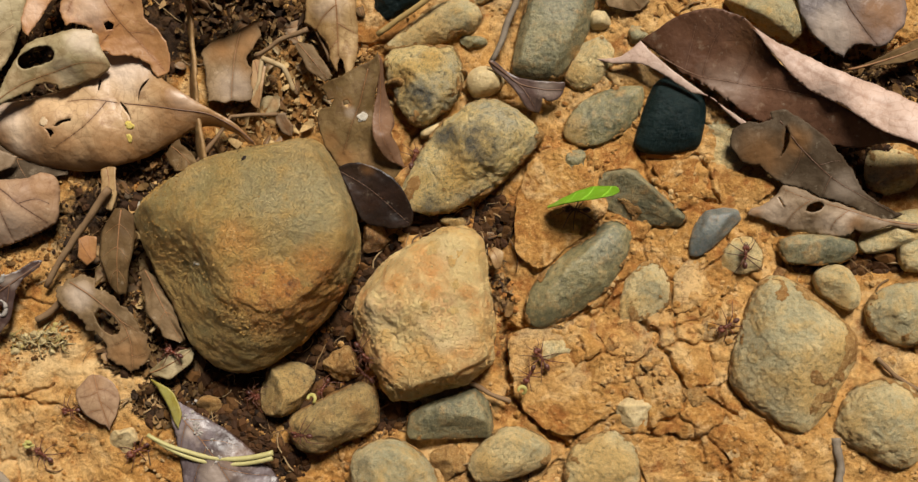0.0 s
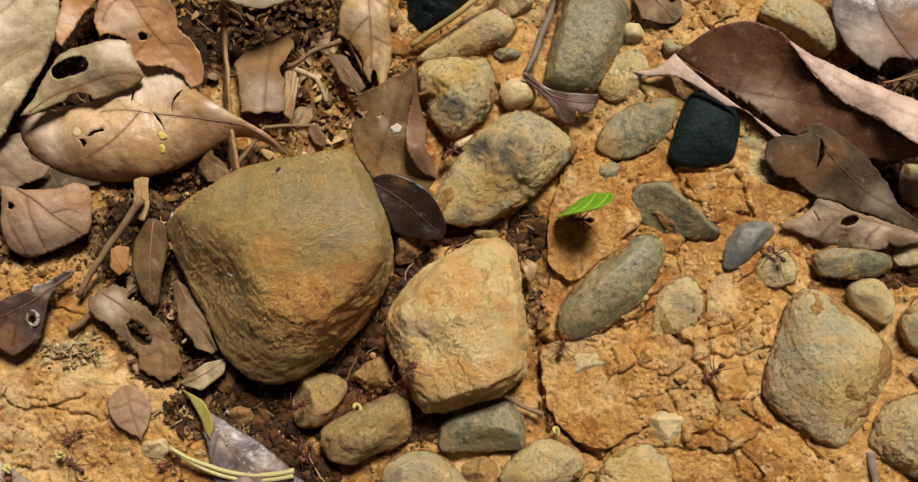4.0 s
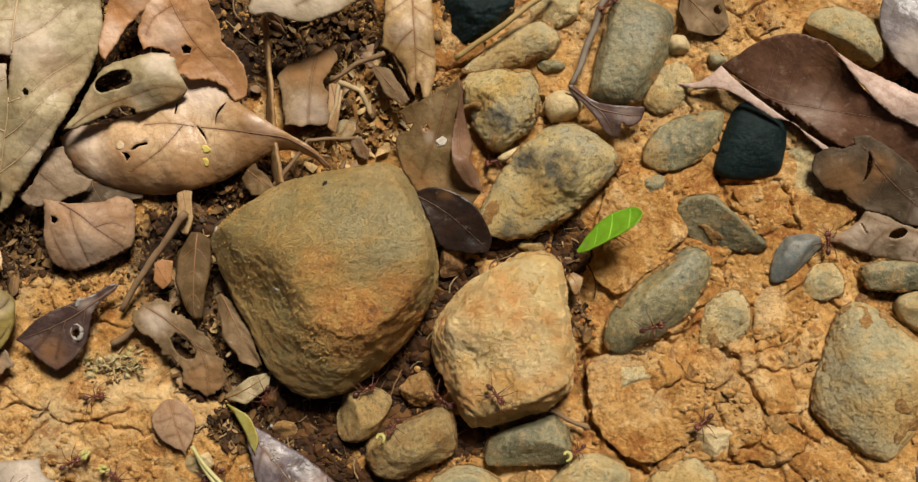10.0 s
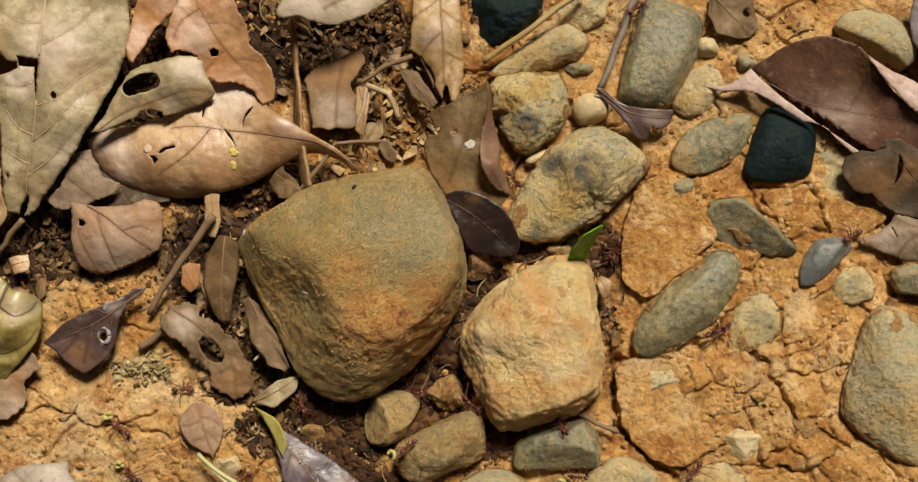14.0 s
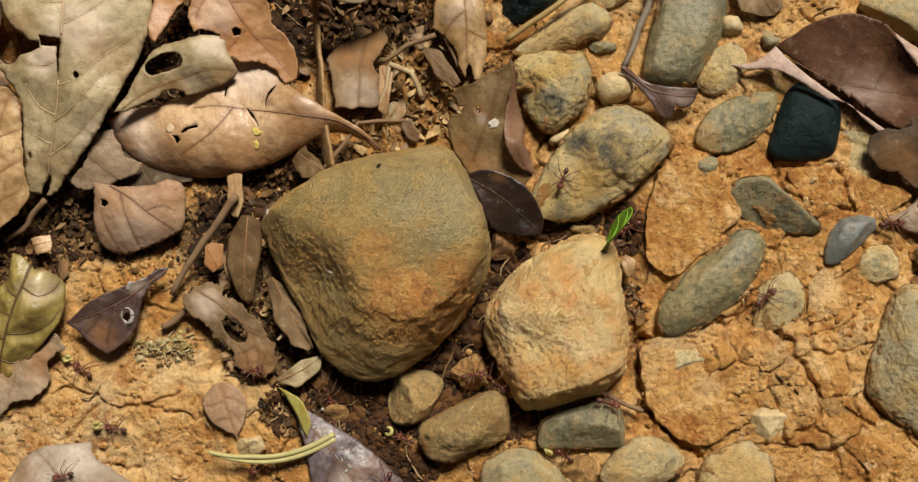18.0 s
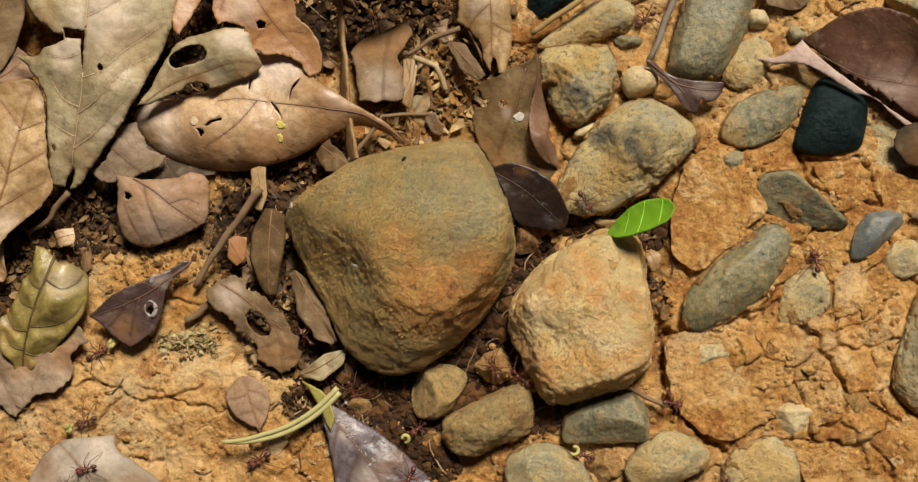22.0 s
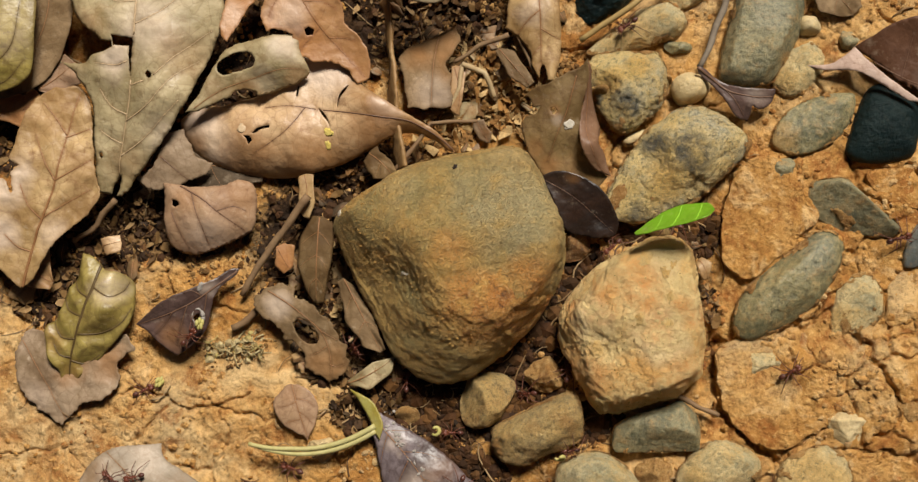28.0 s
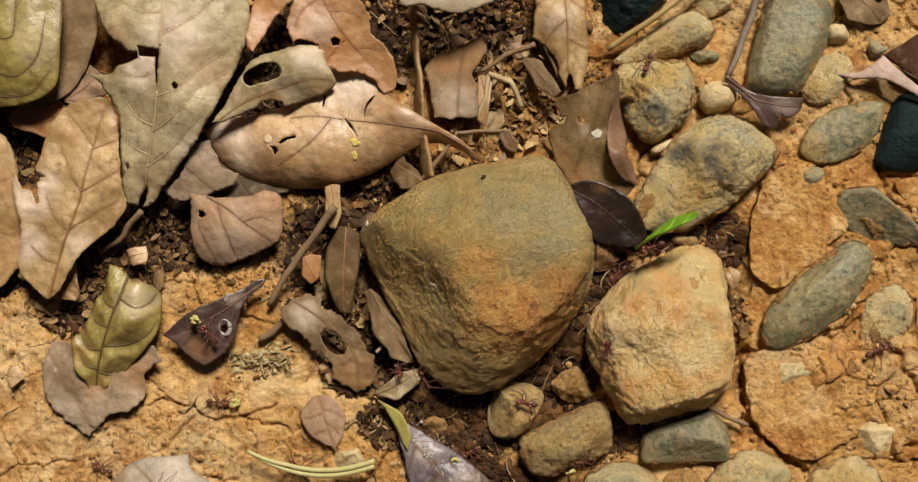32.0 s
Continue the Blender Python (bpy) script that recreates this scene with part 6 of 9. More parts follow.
stone("clay_plate", 33.7, -35.0, 1.2, (10.8, 9.7, 7.9, 8.1, 9.8, 9.7, 12.0, 10.0, 9.4, 10.7, 8.1, 7.8, 9.2, 12.4), M_GROUND, "dried ochre clay plate with a broken edge", category="clay", top=9.0, facets=1, rough=0.02, grain=0.4, ragged=0.09, sink=1.5, cracked=0.6, group="clay plates")

# ---- leaves ----
HOLE_J = (24.6, 101.8, 1.2, 1.2, 0)
PALE_LEAF = sheet("fallen_leaf", ((-169.4, 66.2), (-168.4, 67.9), (-166.4, 69.2), (-163.7, 70.2), (-160.1, 70.7), (-156.5, 71), (-151.2, 72.5), (-145.2, 74.3), (-140, 79.1), (-132.7, 85.1), (-125.4, 84.1), (-119.1, 81.3), (-116.2, 78.1), (-113.3, 75.4), (-108.6, 72.2), (-103.5, 69), (-98.7, 66.2), (-94.7, 64), (-90.7, 60.8), (-87.8, 57.1), (-89.6, 57.6), (-92.9, 60.1), (-96.9, 61.8), (-101.2, 62.7), (-105.5, 61.7), (-110, 59.2), (-114.5, 56.8), (-119.9, 54.3), (-126.1, 52.1), (-132.3, 50.5), (-137.7, 49.9), (-143.9, 50.2), (-150, 51.1), (-156.4, 52.9), (-161.9, 55.3), (-165.5, 57.7), (-168, 60.8), (-169.1, 63.8)), ((-169, 66.2, 6), (-157.3, 69.9, 7), (-145.2, 73.4, 6.5), (-149, 61.5, 10), (-133, 62.1, 11), (-140.3, 50.5, 3.5), (-158.2, 54.1, 3.5), (-167.1, 60, 4), (-122.5, 53.8, 4), (-130.7, 79.9, 8), (-140, 78.6, 6.5), (-118.2, 79.5, 9), (-125.1, 69.3, 8.5), (-110.4, 70.8, 12), (-109.9, 60, 6), (-100.4, 65.7, 10), (-101.2, 62.9, 6), (-87.8, 57, 5)), L_PALE, "large pale tan dry leaf with a cracked blade", rib=((-87.8, 57.2), (-91.6, 60.7), (-96.6, 63.8), (-101.3, 65.7), (-109, 66.6), (-117.9, 67.9), (-126.8, 69.1), (-135.5, 70.2), (-142.8, 69.9)), side=(((-131, 69.6), (-136.5, 62.7), (-146, 56.6)),), holes=(((-146.2, 62.2), (-145.1, 63.4), (-142.9, 64.2), (-141.1, 64.5), (-141.2, 63.7), (-143.7, 63.2), (-145.1, 62.2)), ((-118, 76.2), (-119.5, 74.9), (-120.9, 73), (-121.4, 71.1), (-121.5, 69.4), (-121, 71.1), (-120.1, 72.8), (-118.7, 74.6)), ((-127, 69.3), (-125.2, 67.7), (-124.1, 65.8), (-123.6, 63.9), (-124.4, 65.6), (-125.7, 67.4)), ((-149, 61.6), (-148, 60.5), (-147.4, 58.9), (-146.2, 60.1), (-146.9, 61.2), (-147.9, 61.5)), ((-133.3, 76.3), (-133.6, 72.9), (-133.1, 72.9), (-132.7, 76.1)),), pale=((-163.7, 67.4, 8), (-127.2, 80.7, 8), (-157.6, 57.1, 5.3, 0.6), (-106.9, 69.4, 3.9)), brown=((-90.8, 59.9, 3.2), (-147.1, 51.8, 10.7), (-131.1, 52.6, 10.7), (-107.8, 63.2, 8.9), (-165.3, 59.1, 4.5), (-133.2, 65.6, 7.1, 0.5)), rib_m=RIB_DARK, rib_r=0.3, jag=0.12, ripple=0.8, curl=-2.2)
sheet("fallen_leaf", ((-170.3, 122.1), (-156.7, 115.2), (-154.4, 103.3), (-154.1, 98.3), (-155.6, 91.6), (-157.7, 85.8), (-160.4, 79.8), (-163.2, 72.7), (-167.4, 65.9), (-172.3, 59.5), (-177.4, 53.9), (-181.4, 49), (-183.9, 45.6), (-186, 44.3), (-187.3, 44.4), (-186.2, 47.4), (-185.8, 50.1), (-187.2, 47.8), (-188.8, 44.7), (-190.5, 44.7), (-191.9, 45.7), (-192.2, 49.7), (-192.3, 54.8), (-192.7, 59.8), (-192.5, 64.9), (-192.6, 69.9), (-193.9, 73.3), (-195, 75.6), (-197.1, 78.4), (-199.4, 81), (-202.8, 83.1), (-198.9, 82.2), (-194, 82.4), (-191.7, 84), (-188.1, 84.8), (-185, 86), (-185.5, 87.5), (-188.7, 88.3), (-190.4, 89.9), (-193.6, 92.1), (-196, 95), (-198.3, 99.2), (-199.6, 103.7), (-198.7, 112.6), (-187.9, 122.6)), ((-196.4, 110.7, 17), (-178.5, 113.4, 18), (-155, 103.3, 15), (-179.4, 87.5, 19), (-201.8, 82.9, 15), (-160.4, 79.8, 13), (-191.4, 69.9, 14), (-167.7, 70.7, 17), (-181.3, 66.1, 15), (-178.4, 53.1, 10), (-186.9, 44.4, 8), (-192.4, 46.3, 10), (-172.2, 87.1, 20), (-190.4, 89.2, 20)), L_OLIVE, "big olive-grey dry leaf, torn, with a pale midrib", rib=((-177.9, 118.7), (-177.9, 102.7), (-178.4, 92.4), (-179.3, 79.1), (-180.2, 72.6), (-181.8, 66.1), (-183.8, 58.9), (-185.9, 51.4), (-187.1, 45.6)), side=(((-179.7, 75), (-173.4, 77.3), (-166.8, 83.8), (-157.6, 91.5)), ((-181.9, 65.3), (-174.6, 69.9), (-167.7, 77.4), (-161, 83)), ((-184.6, 55.6), (-178.4, 59.6), (-170.5, 66.7), (-166.2, 70.8)), ((-178.4, 92.4), (-170.9, 96.6), (-163, 104.6)), ((-178.1, 99.2), (-184.6, 99.4), (-193.2, 105.1)), ((-179.1, 82.4), (-183.9, 80.9), (-191.1, 82)), ((-181.6, 67), (-186.6, 69.6), (-190, 74.7)), ((-183.8, 58.9), (-187.2, 60.6), (-190.7, 63.2)),), holes=(((-185.1, 89.3), (-179, 88.3), (-178.9, 86.1), (-179.7, 77.5), (-180.1, 86.1), (-185, 86.5)), ((-175.1, 78.1), (-174.3, 78.9), (-173.3, 78.1), (-173.5, 77), (-174.6, 77)), ((-191.1, 56.3), (-190.3, 56.8), (-189.8, 55.8), (-190.3, 54.8), (-190.9, 55.1)),), pale=((-184.7, 82.6, 5.4, 0.9), (-174, 92.3, 9, 0.6), (-170.4, 61.1, 5.4, 0.5)), brown=((-164.6, 84.3, 6.3, 0.4), (-191.4, 92.6, 5.4, 0.6), (-183.5, 53.1, 5.4, 0.4)), rib_m=RIB_PALE, rib_r=0.42, jag=0.4, ripple=0.9, quilt=0.5, curl=-1.0)
sheet("fallen_leaf", ((-200.5, 76), (-208, 73.8), (-212.1, 69.5), (-214.6, 64.3), (-215.9, 59.6), (-217.6, 54.8), (-214.4, 52.8), (-216.8, 51.1), (-216.3, 44.8), (-218, 47.9), (-221.1, 49.3), (-223.3, 53.1), (-224.2, 51), (-222.6, 45.3), (-221.1, 39.4), (-221.9, 32.6), (-223, 26.7), (-220.7, 22.1), (-217, 19), (-214.7, 17), (-212, 19.4), (-208.7, 23.8), (-204.5, 30.1), (-200, 34.4), (-194.8, 38.6), (-191.4, 43.7), (-191.8, 48), (-192.7, 54.8), (-193.3, 63.5), (-193.9, 69.6), (-195.4, 73.6), (-197.6, 76)), ((-214.7, 17, 8), (-220.7, 22.4, 9), (-222.6, 44.5, 14), (-205.9, 36, 11), (-211.1, 65.1, 13), (-197.9, 73.9, 11), (-193, 53.1, 11), (-201.9, 53, 13), (-217.9, 51.4, 13)), L_TAN, "pale tan dry leaf with orange-brown veins", rib=((-214.7, 17.3), (-210.5, 30.9), (-206.6, 40.3), (-203.7, 47.9), (-201.3, 58.2), (-198.6, 69.5), (-197.1, 74.3)), side=(((-207.9, 37.4), (-200.5, 42), (-193.8, 45.9)), ((-203.7, 48.2), (-197.8, 51.7), (-193.3, 54.5)), ((-203.7, 48.2), (-207.2, 54.7), (-210.1, 61.7)), ((-201, 60.8), (-196.5, 62.6), (-193.6, 63.5)), ((-207.9, 36.9), (-211.7, 41.1), (-214.2, 47.1)), ((-200.7, 61.6), (-204.3, 66.9), (-207.9, 71.2)), ((-211.6, 27.6), (-215.8, 29.3), (-219, 32.6)),), pale=((-217.7, 47.9, 7.2, 0.9), (-220.7, 32.6, 5.4, 0.9), (-204.4, 32.6, 4.5, 0.5)), brown=((-206.1, 68.6, 8.1, 0.5), (-197, 53, 5.4, 0.4)), rib_m=RIB_TAN, rib_r=0.5, jag=0.5, ripple=0.9, quilt=0.4, curl=0.5)
leaf("fallen_leaf", (-223.5, 28.8), (-218.9, 24.9), (-207.3, 18.7), (4.4, 4.7, 5.2, 5.6, 6.0, 6.5, 6.9, 7.4, 7.8, 8.3, 8.8, 7.8, 5.5, 2.9, 0.5), (4.4, 5.6, 5.5, 5.3, 5.2, 5.1, 5.1, 5.0, 5.0, 5.0, 5.0, 4.6, 3.8, 3.1, 2.4), (5.0, 5.0, 4.0), L_PALE, "pale curled leaf scrap in the litter", ragged=0.2, veins=2)
sheet("fallen_leaf", ((-196.3, 27.3), (-196.9, 24.1), (-197.8, 20.7), (-201.1, 16.4), (-203, 11.3), (-204.6, 7.9), (-207.2, 6.1), (-207.5, 1.9), (-206.6, -4.1), (-204.2, -7.1), (-203.7, -11.9), (-202.7, -14.9), (-201, -11.9), (-197.5, -8.4), (-192.7, -4.1), (-187.2, 1.1), (-183.1, 6.2), (-181.6, 10.5), (-181.3, 14.8), (-181.6, 18.2), (-183.4, 20.7), (-185.9, 21.9), (-189.2, 22.4), (-191.3, 24.4), (-193.5, 26.5)), ((-195.4, 26.7, 8), (-203, 11.3, 8), (-207.1, 3.6, 8), (-202.6, -14.6, 3), (-193.1, 15.5, 11), (-195.9, 5.3, 10), (-189, 1.9, 7), (-181.7, 14.8, 6), (-183.4, 20.7, 8), (-185.6, 12.1, 12), (-189.2, 22.4, 10)), L_GREEN, "olive-green drying leaf with dark veins, its edges lifted", rib=((-190.8, 23.7), (-192.3, 18.1), (-194.8, 12.1), (-197.9, 3.6), (-200.3, -3.2), (-202.6, -14)), side=(((-193.7, 14.2), (-197.5, 16.4), (-198.7, 19.8)), ((-195.6, 8.7), (-200.5, 10.8), (-202.3, 15.6)), ((-198.2, 2.3), (-202.6, 2.8), (-205, 7)), ((-200.3, -3.2), (-203.4, -2.4), (-205.3, 1)), ((-192.4, 17.2), (-187.4, 14.5), (-184.1, 16.4), (-182.9, 19)), ((-197.3, 3.6), (-190.9, 4), (-185, 6.7), (-182.1, 11.3)), ((-200.4, -4.1), (-196.4, -5), (-192, -2.4)),), pale=((-187.8, 17.2, 4.5, 0.5),), brown=((-205.4, 1.9, 4.5, 0.6), (-201.1, -8.4, 4.5, 0.6)), rib_m=RIB_OLIVE, rib_r=0.6, jag=0.1, ripple=0.6, quilt=1.6, curl=-1.0)
sheet("fallen_leaf", ((-216.1, 3.5), (-213.4, 5.2), (-208.8, 3.5), (-204.2, -5.1), (-195.3, -1.6), (-188.3, 3.6), (-184.4, 3.6), (-182, -0.7), (-185.7, -3.3), (-187.4, -5), (-186.7, -9.3), (-188.4, -13.6), (-192.8, -15.7), (-197.2, -16.7), (-199.9, -19.7), (-203.6, -22.9), (-208, -20.7), (-212.5, -17.6), (-215.6, -14.7), (-217.4, -10.4), (-217.9, -5.2), (-217.4, -0.8)), ((-216.1, 1.8, 4), (-184.8, 1.9, 4), (-203.6, -22.3, 2.5), (-215.2, -13.8, 3), (-188.4, -13.6, 3), (-198.8, -8.5, 4)), L_DUSK, "brittle grey-brown leaf with ragged edges, lying flat", rib=((-216.1, 1.8), (-207.9, -12), (-202.6, -21.5)), pale=((-211.6, -15.5, 4.5, 0.3),), brown=((-190, -5, 5.4), (-200.6, -5, 5.4)), rib_r=0.15, jag=0.9, ripple=1.0, curl=0.6)
sheet("fallen_leaf", ((-173.1, 48.1), (-167.4, 47.3), (-164.5, 46.7), (-158.2, 46.8), (-154.9, 47.1), (-152.5, 48.1), (-150.2, 48.8), (-147, 48), (-145.7, 45.5), (-145.6, 41.1), (-147, 34.4), (-150.6, 32.3), (-154.9, 30.1), (-159.4, 28.2), (-163.2, 27.2), (-166.8, 27.6), (-170.4, 29), (-172.4, 31.9), (-172.9, 36.1), (-172.9, 41.2)), ((-172.7, 47.3, 8), (-146.2, 47.7, 7), (-145.6, 39.4, 7), (-158.7, 35.8, 10.5), (-163.2, 27.5, 5), (-172.9, 32.7, 5.5), (-151.4, 32.6, 6)), L_PINK, "squarish pinkish-tan leaf piece with brown veins", rib=((-167.6, 46.9), (-160.6, 43), (-155.4, 38.8), (-149.2, 34.3)), side=(((-164, 44.7), (-162.3, 39.2), (-160.7, 35), (-159.6, 30)), ((-156.2, 39.5), (-151.9, 41), (-148.3, 39.7)), ((-170.3, 39.4), (-167.8, 33.5), (-165.7, 28.9)),), holes=(((-170, 42.9), (-168.2, 42.6), (-167.6, 41.4), (-169, 40.6), (-170.2, 41.3)),), pale=((-159.5, 31.7, 6.2, 0.4),), brown=((-150, 44.5, 5.3, 0.7), (-166.3, 42.7, 4.5, 0.5)), rib_m=RIB_DARK, rib_r=0.3, jag=0.3, ripple=0.7, quilt=0.4, curl=-1.2)
sheet("fallen_leaf", ((-182.2, 49.8), (-176.6, 53.1), (-174.3, 56.8), (-172.5, 61.6), (-167.4, 63.4), (-165, 58.6), (-163.4, 56.1), (-159.1, 54), (-160.3, 51.5), (-166.1, 48.8), (-169.6, 46.9), (-176.9, 46.3)), ((-180.4, 49.3, 6), (-167.5, 62.9, 8), (-159.4, 54, 5), (-170.7, 53.3, 8)), L_DUSK, "broken brownish leaf scrap in the litter", rib=((-175.2, 56.8), (-169.2, 51.7), (-166.1, 49)), rib_m=RIB_DARK, rib_r=0.2, jag=0.6)
PURPLE_LEAF = sheet("fallen_leaf", ((-150, 23.2), (-152, 20.8), (-155.3, 18), (-157.2, 15.3), (-158.5, 11.4), (-159.7, 6.3), (-162.1, 2.9), (-165.3, -0.1), (-169, -2.5), (-171.5, -1.1), (-174.5, 1.1), (-176.8, 3.6), (-179.5, 5.7), (-181.3, 6.7), (-177.3, 9.6), (-172.3, 13.1), (-167.8, 15.6), (-163.6, 17), (-160.3, 18.5), (-157.1, 20.1), (-153.1, 22.7)), ((-150, 23.2, 4), (-157.1, 19, 6), (-179.5, 6.2, 4), (-167.8, 13.1, 8), (-168.9, -2.3, 3.5), (-160, 7.1, 4.5), (-166.5, 5.4, 6)), L_PURPLE, "glossy purple-brown leaf with a silvery hole", rib=((-151.2, 22.2), (-157.2, 17.7), (-163.7, 13.1), (-171.6, 9.5), (-180.4, 6.7)), side=(((-159.6, 16), (-160.6, 10.5), (-162.5, 5.4)), ((-165.3, 12.2), (-167.4, 6.3), (-169, 1.1)), ((-169.8, 10.2), (-172.8, 6.2), (-175.5, 3.7)), ((-161.2, 14.8), (-163.6, 16.5), (-166.1, 15.6)),), holes=(((-163.6, 8), (-163, 9.5), (-162.1, 9.8), (-161.5, 8.5), (-161.9, 6.8), (-162.9, 6.1), (-163.5, 6.8)),), pale=((-159.5, 18.2, 2.5, 0.6),), brown=((-170.2, 3.7, 4.5, 0.7),), rib_m=RIB_DARK, rib_r=0.4, jag=0.25, ripple=0.7, curl=0.8)
sheet("fallen_leaf", ((-165.3, 68), (-160.9, 73.9), (-158.4, 78.2), (-156, 82), (-154.3, 85.1), (-151.4, 87.1), (-146.3, 88.3), (-141, 89.5), (-137.6, 89.9), (-134, 90.3), (-132.2, 88.2), (-131.6, 85.7), (-129.8, 81.9), (-129.1, 80), (-130, 78.3), (-132.3, 76.7), (-136.7, 75.1), (-140.1, 74), (-144.1, 72.8), (-144.6, 73.9), (-150.9, 74), (-152.1, 72.6), (-156.8, 70.7), (-161.9, 68.3)), ((-160.1, 72.2, 14), (-151.7, 86.8, 14), (-134, 90, 14), (-129.6, 80, 12), (-138.5, 74.7, 11), (-150, 73.8, 13), (-137.4, 81.2, 15), (-142.5, 79.5, 15)), L_OLIVE, "pale olive leaf piece with a large round hole", rib=((-162.7, 69), (-154.2, 74.5), (-144.5, 77.7), (-135.9, 80), (-129.9, 79.9)), holes=(((-155.8, 80.9), (-155.3, 82.3), (-153.4, 83.5), (-150.7, 84.8), (-147.4, 85.2), (-145, 84), (-144.1, 82.3), (-144.6, 80.9), (-147.2, 80), (-150.6, 79.3), (-153.6, 78.5), (-155.2, 79.2)),), pale=((-135.8, 86.4, 4.5, 0.7), (-141.2, 77.2, 3.6, 0.3)), brown=((-147.5, 73.5, 3.9), (-133, 77.5, 3.2, 0.7), (-156.7, 74.8, 3.6, 0.3)), rib_r=0.15, jag=0.3, ripple=0.8, curl=-0.8)
sheet("fallen_leaf", ((-140.7, 90.7), (-142.1, 96.7), (-140, 103.7), (-138.4, 112.6), (-129.7, 117.6), (-124.2, 112.1), (-122.3, 105.1), (-119.9, 100.1), (-118, 92.7), (-114.4, 88.7), (-112.5, 85), (-112, 80.3), (-112.9, 77.2), (-115.3, 76.2), (-116.7, 78.2), (-118, 80.3), (-122.7, 82.1), (-128.1, 83), (-132, 83.8), (-132.9, 86.7), (-133.5, 89.9), (-135.7, 90.2), (-137.7, 91.2)), ((-140.2, 91.5, 15), (-138.4, 112.6, 14), (-129, 96.5, 15), (-112.9, 77.7, 9), (-117.8, 88.6, 11), (-131.4, 83.8, 12), (-124, 106.8, 15)), L_ORANGE, "orange-brown leaf with a bitten edge", rib=((-138.5, 116.1), (-132.6, 103.5), (-126.7, 93.3), (-119.6, 85.3), (-113.3, 78.2)), side=(((-132.6, 103.5), (-137.7, 100.1), (-140.2, 94.9)), ((-129.9, 99.1), (-124.8, 99.1), (-121.6, 97.5)), ((-125.9, 92), (-129.4, 88.4), (-132.1, 85.1)), ((-123.6, 89.3), (-119.5, 89.4), (-116.1, 88.7)),), holes=(((-130.1, 91.3), (-128.9, 92.1), (-127.6, 91.3), (-128, 90), (-129.7, 89.8)),), pale=((-134.2, 96.6, 5.3, 0.55), (-137.8, 103.6, 3.6, 0.4)), brown=((-117.9, 85.3, 6.2), (-124.6, 85.2, 4.5), (-120.8, 96.7, 3.6, 0.7)), rib_m=RIB_TAN, rib_r=0.25, jag=0.7, ripple=0.8, curl=0.5)
sheet("fallen_leaf", ((-154.4, 89.1), (-155, 93.9), (-153.6, 100.9), (-151.6, 107.6), (-150.2, 114.2), (-137.9, 117.3), (-136.4, 107.6), (-141.3, 104), (-145.4, 100.2), (-148.3, 97.2), (-149.7, 94.1), (-151.3, 90.9), (-152.9, 88.1)), ((-153.9, 89.6, 13), (-151.4, 107.6, 14), (-138.1, 114, 15), (-145.8, 101.1, 12)), L_ORANGE, "orange-tan leaf fragment in the litter", pale=((-151.6, 95.8, 3.6, 0.5), (-143.8, 106, 3.6, 0.4)), rib_r=0, jag=0.5, ripple=0.7)
sheet("fallen_leaf", ((-110.2, 101.5), (-108.7, 104.8), (-106.9, 108.9), (-99.2, 114.6), (-85.7, 114.3), (-75, 107.3), (-77.5, 104.5), (-81.6, 101.5), (-85.7, 99.3), (-90.7, 97.7), (-95, 97.3), (-99.2, 98.3), (-103.4, 99.9), (-107.9, 99.7), (-109.6, 100.3)), ((-110, 100.8, 17), (-99.2, 112, 19), (-94.1, 97.7, 18), (-77.5, 105.3, 17), (-92.2, 104.1, 19.5), (-102.4, 103.5, 19)), L_OLIVE, "curled pale leaf with a dark edge", rib=((-75.8, 107), (-82.4, 105.5), (-88.9, 104.9), (-95.6, 101.7)), pale=((-104.2, 102.9, 8, 0.9), (-89, 101.7, 7.1, 0.6)), brown=((-82.4, 110.1, 4.5, 0.5),), rib_r=0.15, jag=0.15, ripple=0.4, curl=-0.7)
sheet("bark_strip", ((-110.5, 101.5), (-108.5, 97.8), (-108.3, 90.7), (-106.9, 82), (-107.7, 73.3), (-106.2, 67.8), (-105.7, 56.1), (-104.1, 51.8), (-101.8, 52.6), (-102.5, 57.2), (-104.3, 67.7), (-104, 76.5), (-105.9, 85.4), (-106.4, 96.1), (-107.8, 102.9)), ((-108.8, 101.1, 6), (-106.7, 82.6, 6), (-104.1, 53.3, 4), (-105.3, 66.9, 6)), L_TAN, "narrow ochre-brown strip of bark", brown=((-108.1, 99.6, 7.1), (-106.2, 77.7, 7.1, 0.7)), rib_r=0, category="bark", thick=0.9, jag=0.3, ripple=0.4, curl=-0.6)
